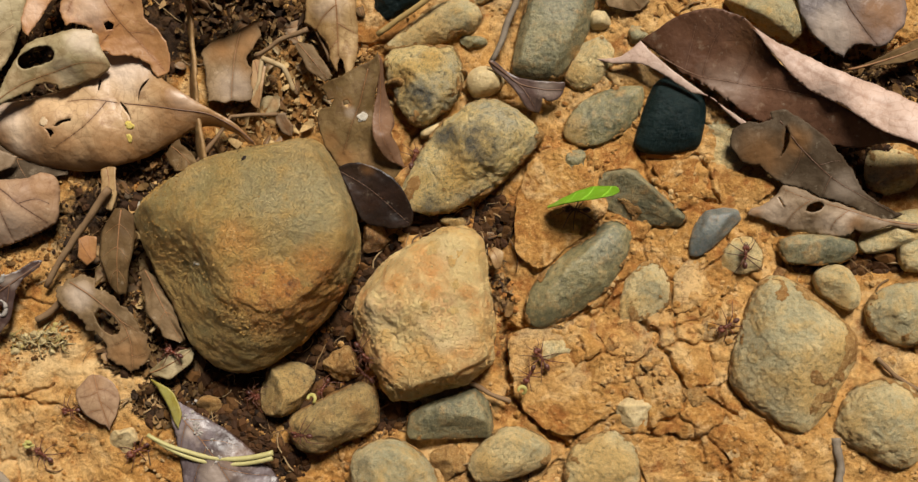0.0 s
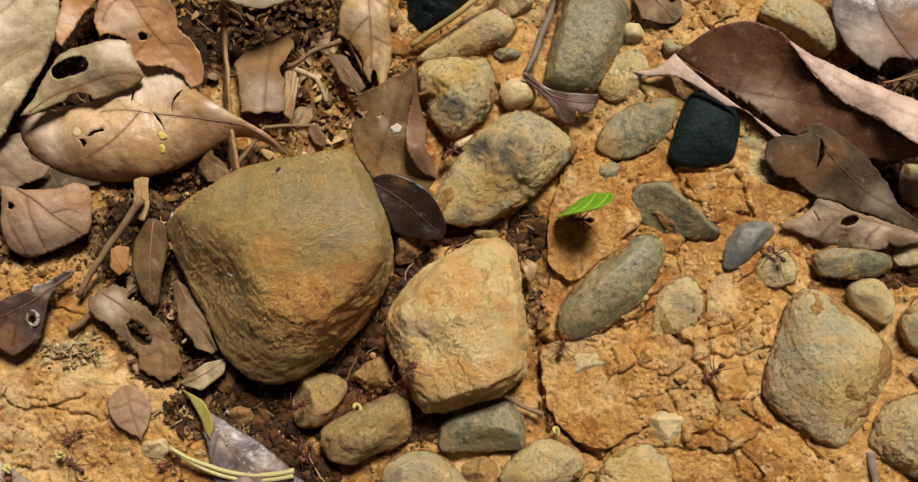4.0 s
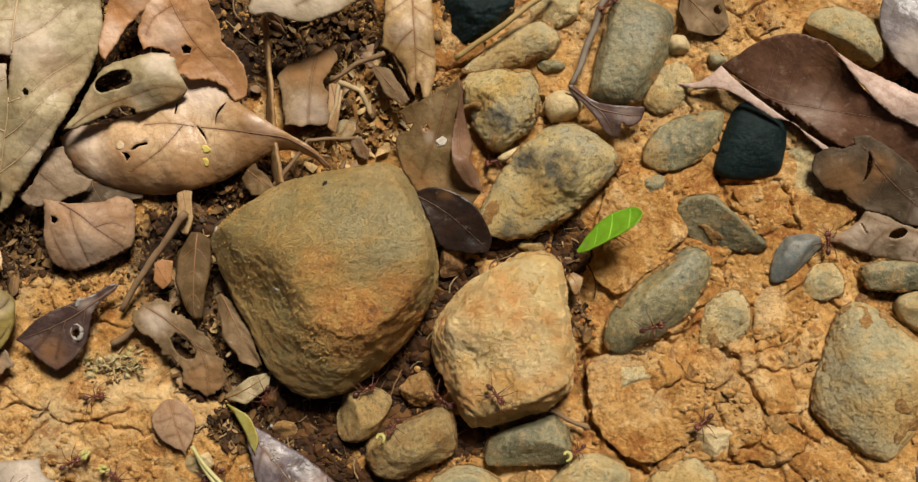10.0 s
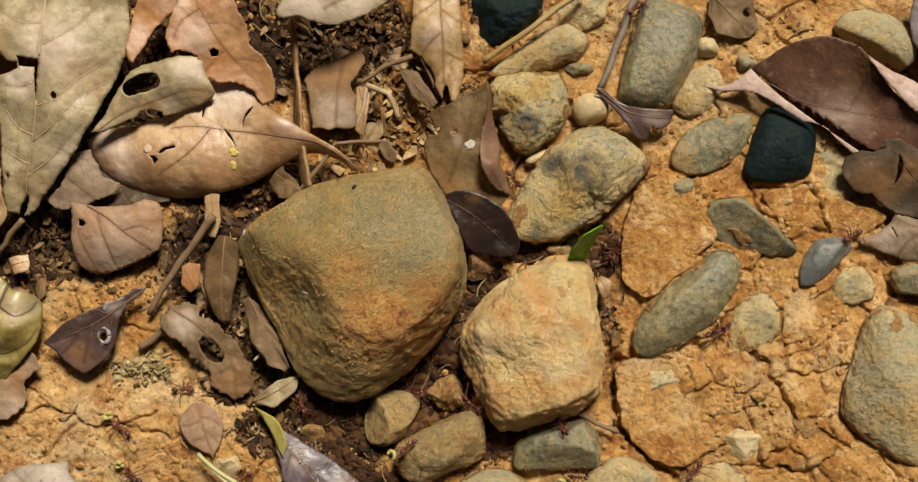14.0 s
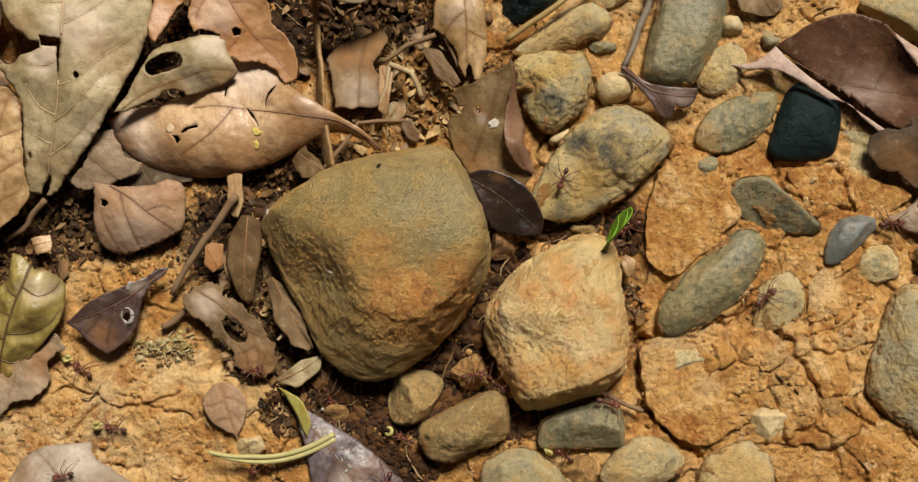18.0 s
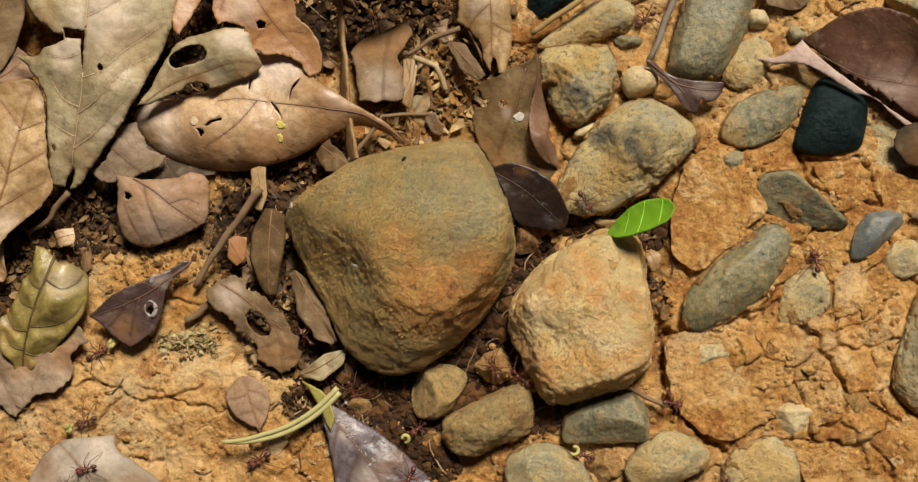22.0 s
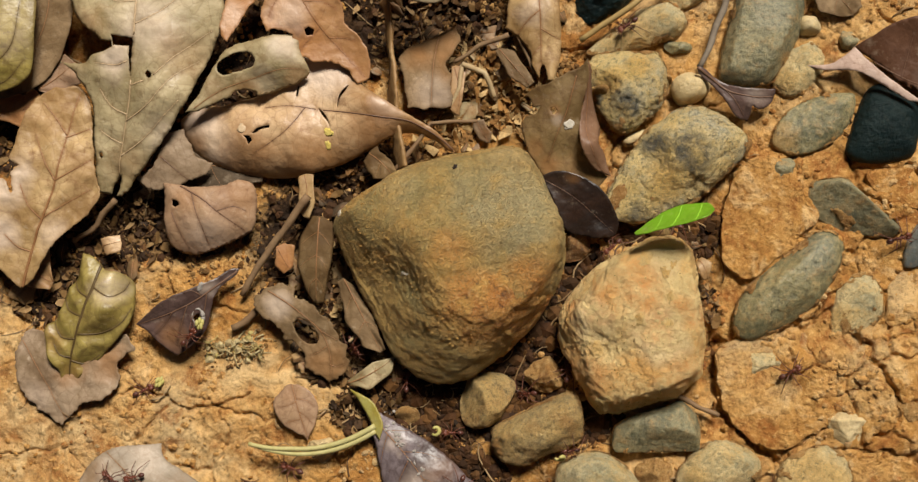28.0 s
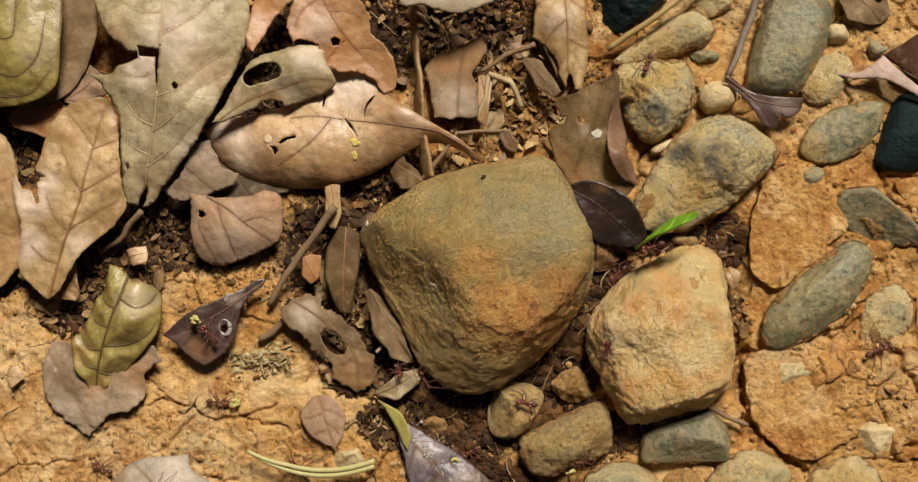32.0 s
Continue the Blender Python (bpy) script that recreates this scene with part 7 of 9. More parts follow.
# the brown patches paint the curled leaf's shade on the upper end
sheet("fallen_leaf", ((-102.4, 87.8), (-97.9, 89.9), (-91.6, 92.1), (-87.7, 93.7), (-85.8, 89.3), (-87.9, 86.1), (-89.9, 83), (-88.6, 78.2), (-88.6, 70), (-94.5, 69.4), (-101.2, 69.8), (-101.8, 73.2), (-103.5, 81.4), (-104.1, 85.5)), ((-102.4, 86.9, 2), (-88, 91.5, 4), (-88.7, 70.4, 5), (-101.2, 70.2, 5), (-95.8, 82.9, 4)), L_GREYB, "tan leaf fragment among dark litter", rib=((-92.5, 90.8), (-94, 82.8), (-94.5, 69.7)), pale=((-94.7, 74.8, 5.3, 0.4),), brown=((-92, 88, 8, 0.9), (-98.7, 86.7, 5.3),), rib_r=0.15, jag=0.6, ripple=0.6)
sheet("fallen_leaf", ((-71.1, 114.7), (-59.2, 114.7), (-57.3, 100.5), (-56.7, 90.3), (-57.5, 82.1), (-58.8, 77.1), (-60.8, 77.4), (-61.2, 82), (-62.6, 82.3), (-63.2, 78.2), (-64.3, 79.5), (-66, 85.4), (-69.4, 90.3), (-73.1, 92.6), (-71.9, 100.8)), ((-70.2, 112.9, 8), (-58.3, 107.7, 7), (-57.5, 82.1, 5), (-72.1, 92.5, 6), (-63.8, 82, 6), (-63.2, 96.9, 9)), L_TAN, "ribbed tan leaf strip lying in litter", rib=((-64.3, 112.9), (-62.8, 96.9), (-62.6, 82.8)), side=(((-62.8, 96.9), (-66.7, 93.8), (-69.4, 90.6)), ((-63.3, 104), (-59.9, 101.3), (-57.5, 99.6)), ((-62.8, 91.9), (-59.9, 90.3), (-57.2, 89)), ((-63.7, 107.6), (-67.6, 104.1), (-71.6, 101.7)), ((-62.7, 87), (-64.2, 85.4), (-65.5, 84)),), pale=((-64, 96.9, 4.5, 0.5),), rib_r=0.3, jag=0.4, ripple=0.8, curl=-0.8, quilt=0.4)
SPOT_LEAF = sheet("fallen_leaf", ((-49.3, 80.7), (-51.4, 78.7), (-54.1, 77.7), (-59.2, 75.2), (-63.6, 73.9), (-67.7, 72), (-66.1, 71.4), (-64.8, 68.4), (-62.4, 68.5), (-63.6, 66.2), (-66.6, 66.2), (-67.7, 64.2), (-67.4, 60.1), (-66.1, 55.9), (-64, 53), (-62.4, 50.2), (-58.3, 48.6), (-53.2, 47.5), (-46.8, 45.8), (-43.5, 49.3), (-47.7, 52.3), (-50.8, 56.6), (-51.6, 61.4), (-51.2, 66.3), (-49.7, 72.5), (-48.7, 77.2)), ((-49.3, 80.2, 17), (-67.2, 71.8, 10), (-67.6, 60.9, 9), (-62.4, 50.6, 6), (-45.6, 46.4, 4), (-52.7, 65.5, 11), (-57.5, 69.3, 14), (-54.7, 56, 7), (-59.3, 60.4, 12), (-50.8, 60.6, 10)), L_SPOT, "thin brown leaf with pinholes, bent over the soil", rib=((-52.4, 76.5), (-55.1, 67), (-58, 60.5), (-60.6, 53.4)), holes=(((-59.9, 67.6), (-58.6, 68.1), (-57.6, 66.9), (-58.6, 65.8), (-59.8, 66.5)),), pale=((-57.6, 64.5, 1.4, 0.5),), brown=((-59.8, 52.7, 3.2), (-63.8, 56.6, 2.8, 0.7), (-50.6, 51.1, 4.5, 0.5), (-58.4, 67.2, 1.4, 0.8)), rib_r=0.15, jag=0.3, ripple=0.5, curl=0.5)
sheet("folded_edge", ((-49.3, 80.5), (-48.4, 79.3), (-48.2, 75.8), (-48.1, 72), (-46.8, 66.7), (-45.7, 62.2), (-46.3, 58.7), (-44.8, 55.5), (-43.7, 52.3), (-42.7, 49.2), (-47.1, 50.9), (-50.2, 55), (-51.5, 60), (-51.4, 65.2), (-50, 71.7), (-49.7, 77.1)), ((-49, 80.1, 17.5), (-50, 71.7, 14), (-51.6, 61.8, 13), (-42.8, 49.3, 8), (-45.9, 61.7, 8), (-47.1, 51.4, 9), (-47.5, 58.3, 14)), L_FOLD, "red-brown underside folded over", rib=((-49.1, 79.4), (-49.3, 70.3), (-49.6, 61.6), (-46.4, 52.5), (-43.2, 49.5)), rib_r=0.12, jag=0.15, ripple=0.4, curl=-1.0, parent=SPOT_LEAF)
sheet("fallen_leaf", ((-62.8, 48.9), (-60.6, 50), (-56.3, 50.5), (-52.1, 49.6), (-47.9, 47.5), (-44.4, 44.4), (-41.9, 39.9), (-40.6, 35.8), (-41.4, 32.7), (-44.8, 31.9), (-49.8, 32.4), (-54.9, 33.9), (-57.8, 38.9), (-59.8, 44.2)), ((-62.3, 48.4, 7), (-52.9, 49.6, 8), (-41, 35, 4), (-53.2, 34.2, 4), (-51.3, 41.6, 7)), L_BLACK, "nearly black wet leaf between stones", rib=((-62.3, 48.7), (-53, 43.2), (-41.7, 33.2)), brown=((-52.9, 49.1, 2.1, 0.5),), rib_m=RIB_DARK, rib_r=0.1, jag=0.2, ripple=0.6, curl=0.5)
BROWN_LEAF = sheet("fallen_leaf", ((25, 85.2), (29.3, 87.5), (34, 90.1), (40.3, 91.9), (45, 92), (48.9, 90.7), (53.1, 88.7), (57.3, 84.1), (61.6, 78.5), (65.3, 74.3), (69.9, 70.1), (75.6, 66.5), (82.1, 62.5), (89.8, 57.4), (97.9, 53.9), (110.4, 51.9), (104.6, 50.2), (93.8, 53.6), (83.4, 53.4), (75, 54.8), (65.3, 58.3), (57.7, 61.7), (52.6, 64.9), (47.1, 69.2), (41.2, 72.6), (36.9, 74.9), (34.2, 77.6), (29.4, 81.5)), ((25.3, 84.8, 7), (34, 88.9, 12), (45, 92, 16), (42.3, 80.8, 10), (55.5, 77.4, 9), (52.6, 65.2, 7), (65.1, 61.5, 8), (55.2, 86.4, 17), (62.9, 76.4, 13), (81.4, 62.6, 15), (98, 53.6, 17), (82.6, 54.4, 9), (107.5, 51.4, 16), (35.9, 75.4, 8)), L_BROWN, "large dark brown leaf with rolled pale pink edges", rib=((27.7, 82.5), (39.2, 75.3), (50.7, 72.7), (64.8, 69.4), (78.3, 65.1)), side=(((42.4, 74.8), (44.7, 82.2), (47.6, 88)), ((52.3, 72.5), (55.4, 78.9), (56.3, 83.6)), ((37.5, 76.2), (39, 82.4), (40.4, 88.5)),), holes=(((36.7, 74.9), (37.8, 75), (39.2, 73.9), (38.2, 73.8)), ((39.7, 73.9), (41.2, 73.4), (42.2, 72.4), (40.7, 72.6)), ((42.5, 72.5), (43.6, 71.9), (44.6, 70.7), (43.2, 71.4)), ((45.5, 70.9), (47.1, 69.5), (48.4, 68.2), (47, 68.7), (45.6, 70.1)), ((49.1, 68.2), (51, 66.6), (52.6, 64.8), (54.6, 63.4), (55.9, 62.7), (54, 62.8), (51.7, 64.5), (50.1, 66.3)),), pale=((49.1, 71.1, 7, 0.25),), brown=((56.3, 84.3, 5.3, 0.4),), rib_m=L_FOLD, rib_r=0.15, jag=0.12, ripple=0.5, quilt=0.12)
sheet("rolled_edge", ((12.5, 80.7), (19.4, 80.9), (25.1, 85.1), (27.7, 82.1), (33.5, 76.7), (38.4, 72.8), (44, 68.7), (48.2, 65.8), (55.4, 60.5), (54.1, 59.6), (48.4, 64.6), (45.6, 68), (39.1, 69.9), (32.5, 74.2), (26, 78.1), (16.1, 79.3)), ((12.5, 80.7, 5), (25.1, 84.9, 8), (34.2, 77.7, 8.6), (44.8, 70.1, 8.4), (55.7, 61.5, 8), (26, 78.1, 8), (39.1, 69.9, 8.2), (48.9, 64.3, 8)), L_PINKPALE, "rolled-over margin in pale pink", rib_r=0, jag=0.1, ripple=0.3, curl=-0.3, parent=BROWN_LEAF)
sheet("rolled_edge", ((52.5, 89.3), (56.3, 86.3), (62.5, 82.3), (69, 79.2), (76.5, 74.5), (84.6, 71.4), (89.7, 70), (94.1, 67.6), (99.8, 64.3), (111.2, 59.7), (115, 53.7), (106, 50.9), (96.6, 53.2), (88.4, 57.4), (81.1, 62.8), (73.5, 67.1), (67.6, 71.3), (63.6, 76.1), (59.5, 80.9), (56, 85.4)), ((52.8, 89.1, 17.5), (69, 79.2, 15), (73.6, 67.3, 15), (89.7, 70, 14), (88.4, 57.6, 18), (111.2, 59.6, 15), (109.4, 51.7, 20), (59.1, 81.4, 17), (77.8, 70.2, 18), (97.3, 59.8, 20)), L_PINKPALE, "rolled-over margin in pale pink", side=(((56, 87.1), (73.4, 72.3), (92, 63.7)),), brown=((88.5, 58.7, 6.2, 0.3),), rib_r=0, jag=0.3, ripple=0.7, curl=-0.8, parent=BROWN_LEAF)
# upper part of a tan-grey leaf; the brown leaf's shade is in its colour
sheet("fallen_leaf", ((50.2, 57.5), (51.8, 60), (54.6, 61.1), (58.6, 60.7), (61.6, 61.4), (61, 63.4), (63.5, 64.2), (68.9, 62), (74.6, 57.9), (79.5, 53), (83.7, 47.3), (87.9, 40.9), (92.9, 37.3), (98.6, 35), (91.5, 33.4), (83.2, 37.4), (75.1, 39.9), (68.7, 42.8), (64.7, 44.2), (60.8, 46.5), (58.2, 48.4), (54.5, 49.6), (51.2, 52.6), (50, 55)), ((50.5, 56.9, 6.5), (54, 50, 6), (56, 55.5, 8.5), (58.4, 59.5, 9), (64, 63.7, 10), (79.5, 53, 8), (67, 46.1, 5), (88, 39.2, 5), (97.8, 35, 4), (74.7, 49, 7.5)), L_SHADY, "grey-brown leaf sheet, coloured dark for the shade of the brown leaf above", holes=(((65.2, 59.6), (66.3, 57.5), (65.8, 54.2), (64.1, 51.4), (64.7, 53.8), (65, 56.6)),), brown=((59, 51, 6, 0.6), (68, 56, 3.5, 0.8)), rib=((63.6, 61.1), (69.9, 53.2), (79.7, 44.2), (96.2, 35.1)), side=(((69.9, 53.2), (68.5, 48.4), (66.2, 45.3)), ((74.7, 48.7), (78.8, 49.8), (81.2, 49.8)), ((78.1, 45.8), (76.6, 42.6), (75.9, 40.2)),), pale=((81.4, 42.5, 4.4, 0.3),), rib_m=RIB_DARK, rib_r=0.2, jag=0.5, ripple=0.8)
# lower part of that leaf, in its unshaded tone
sheet("fallen_leaf", ((55.4, 35.3), (56.1, 36.7), (59.5, 38.1), (62.1, 40.3), (64.9, 43.2), (68.8, 42.2), (74.4, 39.5), (82.8, 37.2), (90.8, 34.1), (97.4, 32.8), (107.4, 31.9), (100.8, 30.9), (93.3, 31.4), (86.8, 29.6), (84.7, 30.9), (83.7, 29.3), (79.8, 28.9), (73.4, 29.6), (66.9, 31), (60.5, 33.3)), ((55.5, 35.6, 4), (65, 42.5, 7), (82.9, 37, 6), (73.4, 29.8, 4), (58.8, 33.6, 3.5), (72.7, 35.7, 8), (85.9, 33.3, 6.5), (105.8, 31.6, 4)), L_DUSK, "crumpled pale grey-brown leaf with a bite hole", rib=((105.8, 31.6), (94.1, 32.8), (82.8, 36.2), (71.1, 39.4), (65, 42.2)), side=(((82.8, 35.9), (79.5, 33.4), (78.1, 30.7)), ((71.9, 38.7), (68.1, 35.9), (66, 32.8)),), holes=(((70.7, 35.8), (71.3, 37.4), (73, 38.2), (75, 38.4), (76, 37.4), (74.7, 36.1), (72.5, 35.4)), ((63.4, 40.1), (64.1, 38.7), (65, 37), (64.5, 38.6), (63.9, 40)),), pale=((62, 35.3, 5.3, 0.35), (79.7, 30.7, 4.4, 0.5)), brown=((57.1, 35.9, 2.1, 0.8), (84.4, 31.7, 2.1, 0.8)), rib_m=RIB_TAN, rib_r=0.2, jag=0.5, ripple=1.0, curl=-0.8)
sheet("fallen_leaf", ((69.4, 96), (70.7, 91.8), (74.8, 85.1), (78.9, 81.8), (82.6, 79.8), (84.5, 82.4), (88.5, 83.3), (93.5, 82.6), (96.7, 85.5), (99.1, 88.8), (100, 95.4), (98.5, 105.4), (70.9, 106.1)), ((69.9, 96, 8), (82.6, 80.2, 6), (93.4, 82.9, 7), (99.6, 95.3, 8), (84.7, 94.8, 11), (83.7, 103.8, 9)), L_SILVER, "silvery grey-brown leaf with a broken tip", rib=((80.5, 103.9), (83.1, 93.3), (91.8, 83.1)), pale=((78.7, 85.7, 7, 0.8),), brown=((93.1, 90.2, 8.8, 0.9),), rib_m=RIB_DARK, rib_r=0.25, jag=0.4, ripple=0.5, curl=-0.8)
leaf("fallen_leaf", (83.6, 76.5), (94.1, 77.9), (110.1, 84.9), (0.1, 0.3, 0.5, 0.7, 0.9, 1.0, 1.2, 1.5, 1.9, 2.1, 2.4, 2.6, 2.5, 2.1, 1.7), (0.0, 0.1, 0.2, 0.4, 0.7, 1.0, 1.3, 1.7, 2.2, 2.4, 2.5, 2.6, 2.7, 2.9, 0.9), (4.0, 5.0, 4.0), L_DUN, "narrow dry leaf blade folded along its length", veins=0, cup=0.3)
sheet("fallen_leaf", ((-135.8, -10.6), (-133, -10.6), (-128.8, -13.1), (-127.1, -16.4), (-127.9, -21.8), (-129.2, -24.4), (-130.1, -26.8), (-131.2, -25.6), (-133.5, -24.4), (-137.3, -22), (-140, -18.2), (-140.1, -14.9), (-137.8, -12.3)), ((-134.9, -10.8, 3), (-127.1, -17.3, 3), (-130.1, -26.2, 2.5), (-140, -17.4, 3), (-133.3, -17.7, 4.5)), L_PINK, "small diamond-shaped pinkish leaf on clay", rib=((-134.9, -10.8), (-132.9, -17.2), (-130.2, -25.6)), side=(((-133.5, -14.7), (-130.4, -15.1), (-128.1, -16.8)), ((-132.5, -18.4), (-130.4, -19.8), (-128.8, -21.8)), ((-133.4, -15.6), (-136.4, -16.8), (-139.1, -17.2)), ((-132.1, -20.6), (-134.6, -21.1), (-136.4, -21.9)),), brown=((-134.8, -13.1, 2.5, 0.4),), rib_r=0.2, jag=0.25, ripple=0.3)
LILAC_LEAF = sheet("fallen_leaf", ((-117.6, -12), (-114.4, -13.5), (-111.7, -15.1), (-109, -18.1), (-104.7, -20.5), (-99.6, -23.3), (-94.6, -26.6), (-89.4, -30.4), (-84.3, -35.3), (-80.1, -39.9), (-76.8, -46), (-87.5, -52.6), (-104.5, -53), (-107.1, -44.8), (-108.4, -36.5), (-109.7, -28.1), (-111.1, -23.1), (-113.4, -18.1)), ((-117.1, -12.3, 3.5), (-94.6, -26.6, 4), (-80.1, -39.9, 4), (-108.1, -36.5, 4), (-97.4, -36, 7), (-104.4, -26.3, 6), (-90.9, -49.3, 5)), L_LILAC, "lilac-grey decaying leaf with a yellow margin", rib=((-117.1, -12.5), (-107.1, -23.3), (-97.5, -34.4), (-89.2, -47.6)), side=(((-107.1, -23.3), (-103.7, -23.3), (-100.4, -23.3)), ((-101.9, -29.2), (-96.1, -29.5), (-91, -31.2)), ((-106.2, -24.3), (-107.6, -28.9), (-108.4, -33.1)), ((-100.1, -31.5), (-102.7, -37.1), (-104.5, -43)), ((-95.8, -36.8), (-89.2, -38.5), (-82.6, -39.4)),), pale=((-104.5, -26.3, 3.2, 0.6), (-97.4, -39.3, 4.5, 0.5), (-89.2, -44.3, 3.6, 0.5)), brown=((-90.9, -34.4, 4.5, 0.4),), rib_r=0.2, jag=0.3, ripple=0.7, curl=-0.8, quilt=0.4)
sheet("yellow_margin", ((-117.5, -11.8), (-114.2, -13.2), (-111.1, -14.9), (-108.9, -18), (-107.5, -22.1), (-108.5, -26), (-110, -23.4), (-112.2, -18.9), (-114.7, -15.1)), ((-117.5, -11.8, 4), (-111.1, -15, 5.6), (-108.5, -25.5, 6), (-111.4, -19.7, 5.5)), L_YELLOW, "yellow-green margin not yet decayed", rib_r=0, jag=0.25, ripple=0.3, parent=LILAC_LEAF)
sheet("fallen_leaf", ((-201, -46.5), (-198.8, -40.5), (-195.7, -35.3), (-190.3, -30.5), (-183, -28.8), (-173.7, -28.2), (-172.7, -32), (-167, -35.7), (-159.7, -41.6), (-155.6, -50.8), (-172.9, -54.9), (-194.5, -53)), ((-198.8, -40.5, 3), (-183, -29.1, 4), (-173.3, -29, 4), (-160.1, -42.5, 3), (-178.4, -40.7, 6)), L_CHALK, "pale greyish-pink leaf lying flat on clay", rib=((-190.3, -30.5), (-178.4, -40.7), (-169.6, -52.4)), pale=((-177.3, -32.4, 4.5, 0.4),), brown=((-193.6, -37.8, 5.3, 0.5), (-168.3, -42.4, 5.3, 0.4)), rib_r=0.1, jag=0.25, ripple=0.5, curl=-0.8)
sheet("fallen_leaf", ((-145.2, 14), (-142.5, 17), (-139, 18.2), (-135.5, 19), (-133.2, 16.5), (-131.7, 13.9), (-127.3, 11.4), (-124, 8.9), (-121.6, 5.6), (-119.2, 0.5), (-118.3, -5.4), (-121, -8.8), (-124, -10.5), (-126.1, -8), (-130.5, -4.6), (-132.1, 0.1), (-134.7, 1.1), (-137.3, 2.1), (-138.1, 4.7), (-139.8, 7.2), (-143.4, 8.9)), ((-144.3, 12.3, 5), (-134.6, 18.2, 6), (-121.6, 5.6, 6), (-119.3, -4.5, 4), (-132, 2.1, 5), (-125.3, -8, 4), (-128.9, 8.9, 8)), L_GREYB, "torn tan-brown leaf with a large hole", rib=((-141.6, 16.5), (-133.4, 11.4), (-126.6, 5.6), (-123.5, -1.2), (-123.3, -9.6)), side=(((-126.6, 5.6), (-124.2, 3.9), (-120.9, 2.2)), ((-124.3, 0.5), (-126.9, -1.2), (-129.5, -2.1)), ((-123.6, -4.6), (-121.5, -5.4), (-119.1, -4.5)),), holes=(((-134.2, 7.2), (-132.4, 8.6), (-129.9, 7.7), (-127.6, 5.2), (-126.6, 3.2), (-127.2, 1.3), (-129.6, 1.1), (-132, 2.5), (-133.6, 4.8)),), pale=((-138.9, 12.3, 3.6, 0.8),), brown=((-125.3, -4.6, 7.2, 0.7),), rib_r=0.2, jag=1.2, ripple=1.0)
leaf("fallen_leaf", (-126.7, 38.3), (-127.3, 25.7), (-127.8, 12.9), (0.7, 3.8, 4.5, 4.5, 4.5, 4.4, 4.4, 4.3, 4.0, 3.7, 3.3, 3.0, 2.7, 2.4, 2.1), (2.4, 3.3, 4.3, 5.3, 5.7, 5.8, 5.8, 5.9, 6.0, 5.4, 4.7, 4.0, 3.3, 2.2, 0.4), (6.0, 7.0, 4.0), L_DUN, "dark folded leaf among litter", veins=3, cup=-0.3, rib_r=0.35)
leaf("fallen_leaf", (-119.8, 20.3), (-114.9, 11.2), (-108.5, -1.0), (0.1, 0.8, 1.6, 2.0, 2.2, 2.3, 2.4, 2.6, 2.7, 2.9, 3.1, 2.7, 2.2, 1.8, 1.4), (2.4, 2.7, 3.1, 3.5, 3.9, 4.3, 4.7, 5.1, 5.3, 5.1, 5.0, 4.8, 4.6, 2.4, 0.4), (5.0, 5.0, 4.0), L_GREYB, "brittle brown leaf scrap by the big stone", ragged=0.3, veins=2, rib_r=0.3)
leaf("fallen_leaf", (-118.6, -10.1), (-112.0, -8.4), (-104.8, -2.6), (0.6, 0.9, 1.2, 1.5, 1.7, 1.9, 2.1, 2.3, 2.4, 2.5, 2.2, 1.8, 1.4, 0.9, 0.4), (0.1, 0.6, 1.3, 2.0, 2.9, 3.8, 3.9, 3.6, 3.4, 3.3, 3.1, 3.0, 2.5, 1.3, 0.2), (3.0, 4.0, 4.0), L_OLIVE, "pale yellowish leaf scrap in the litter", veins=2, rib_r=0.3, cup=0.2)
sheet("seed_wing", ((-18.3, 80.2), (-16.6, 79.6), (-14, 77.7), (-9.3, 75), (-3.5, 73.9), (3.4, 73.7), (2.6, 70.4), (-0.9, 68.3), (-3, 69.2), (-3.3, 67.3), (-4.2, 65.2), (-7.3, 66.3), (-9.3, 69), (-11.9, 72.8), (-15.3, 76.1), (-18, 78.6)), ((-18.3, 79.9, 8), (-9.3, 73.5, 6), (3.1, 73.1, 5), (-4.2, 65.7, 4), (-5.2, 70.7, 7.5)), L_PURPLE, "forked brown winged seed on a dark stalk", rib=((-18.3, 79.9), (-14.3, 77), (-9.3, 73.3), (-2.7, 71.6), (2.9, 71.9)), side=(((-12.6, 75.7), (-8.5, 71.8), (-5.1, 66.4)),), pale=((-1.8, 72.5, 2.8, 0.35),), category="seed", rib_m=RIB_DARK, rib_r=0.5, jag=0.2, ripple=0.4, quilt=0.5)
leaf("fallen_leaf", (14.3, 107.5), (20.2, 101.2), (25.8, 95.2), (2.3, 3.2, 4.3, 5.4, 6.5, 7.6, 8.6, 8.4, 7.7, 6.9, 6.2, 5.5, 4.8, 4.1, 3.5), (0.3, 1.6, 3.0, 4.5, 5.1, 5.5, 6.0, 6.4, 6.7, 5.9, 5.2, 4.5, 3.8, 2.6, 0.5), (6.0, 6.0, 4.0), L_GREYB, "brown leaf scrap with insect holes", ragged=0.15, veins=2, holes=(HOLE_J,), rib_r=0.3)
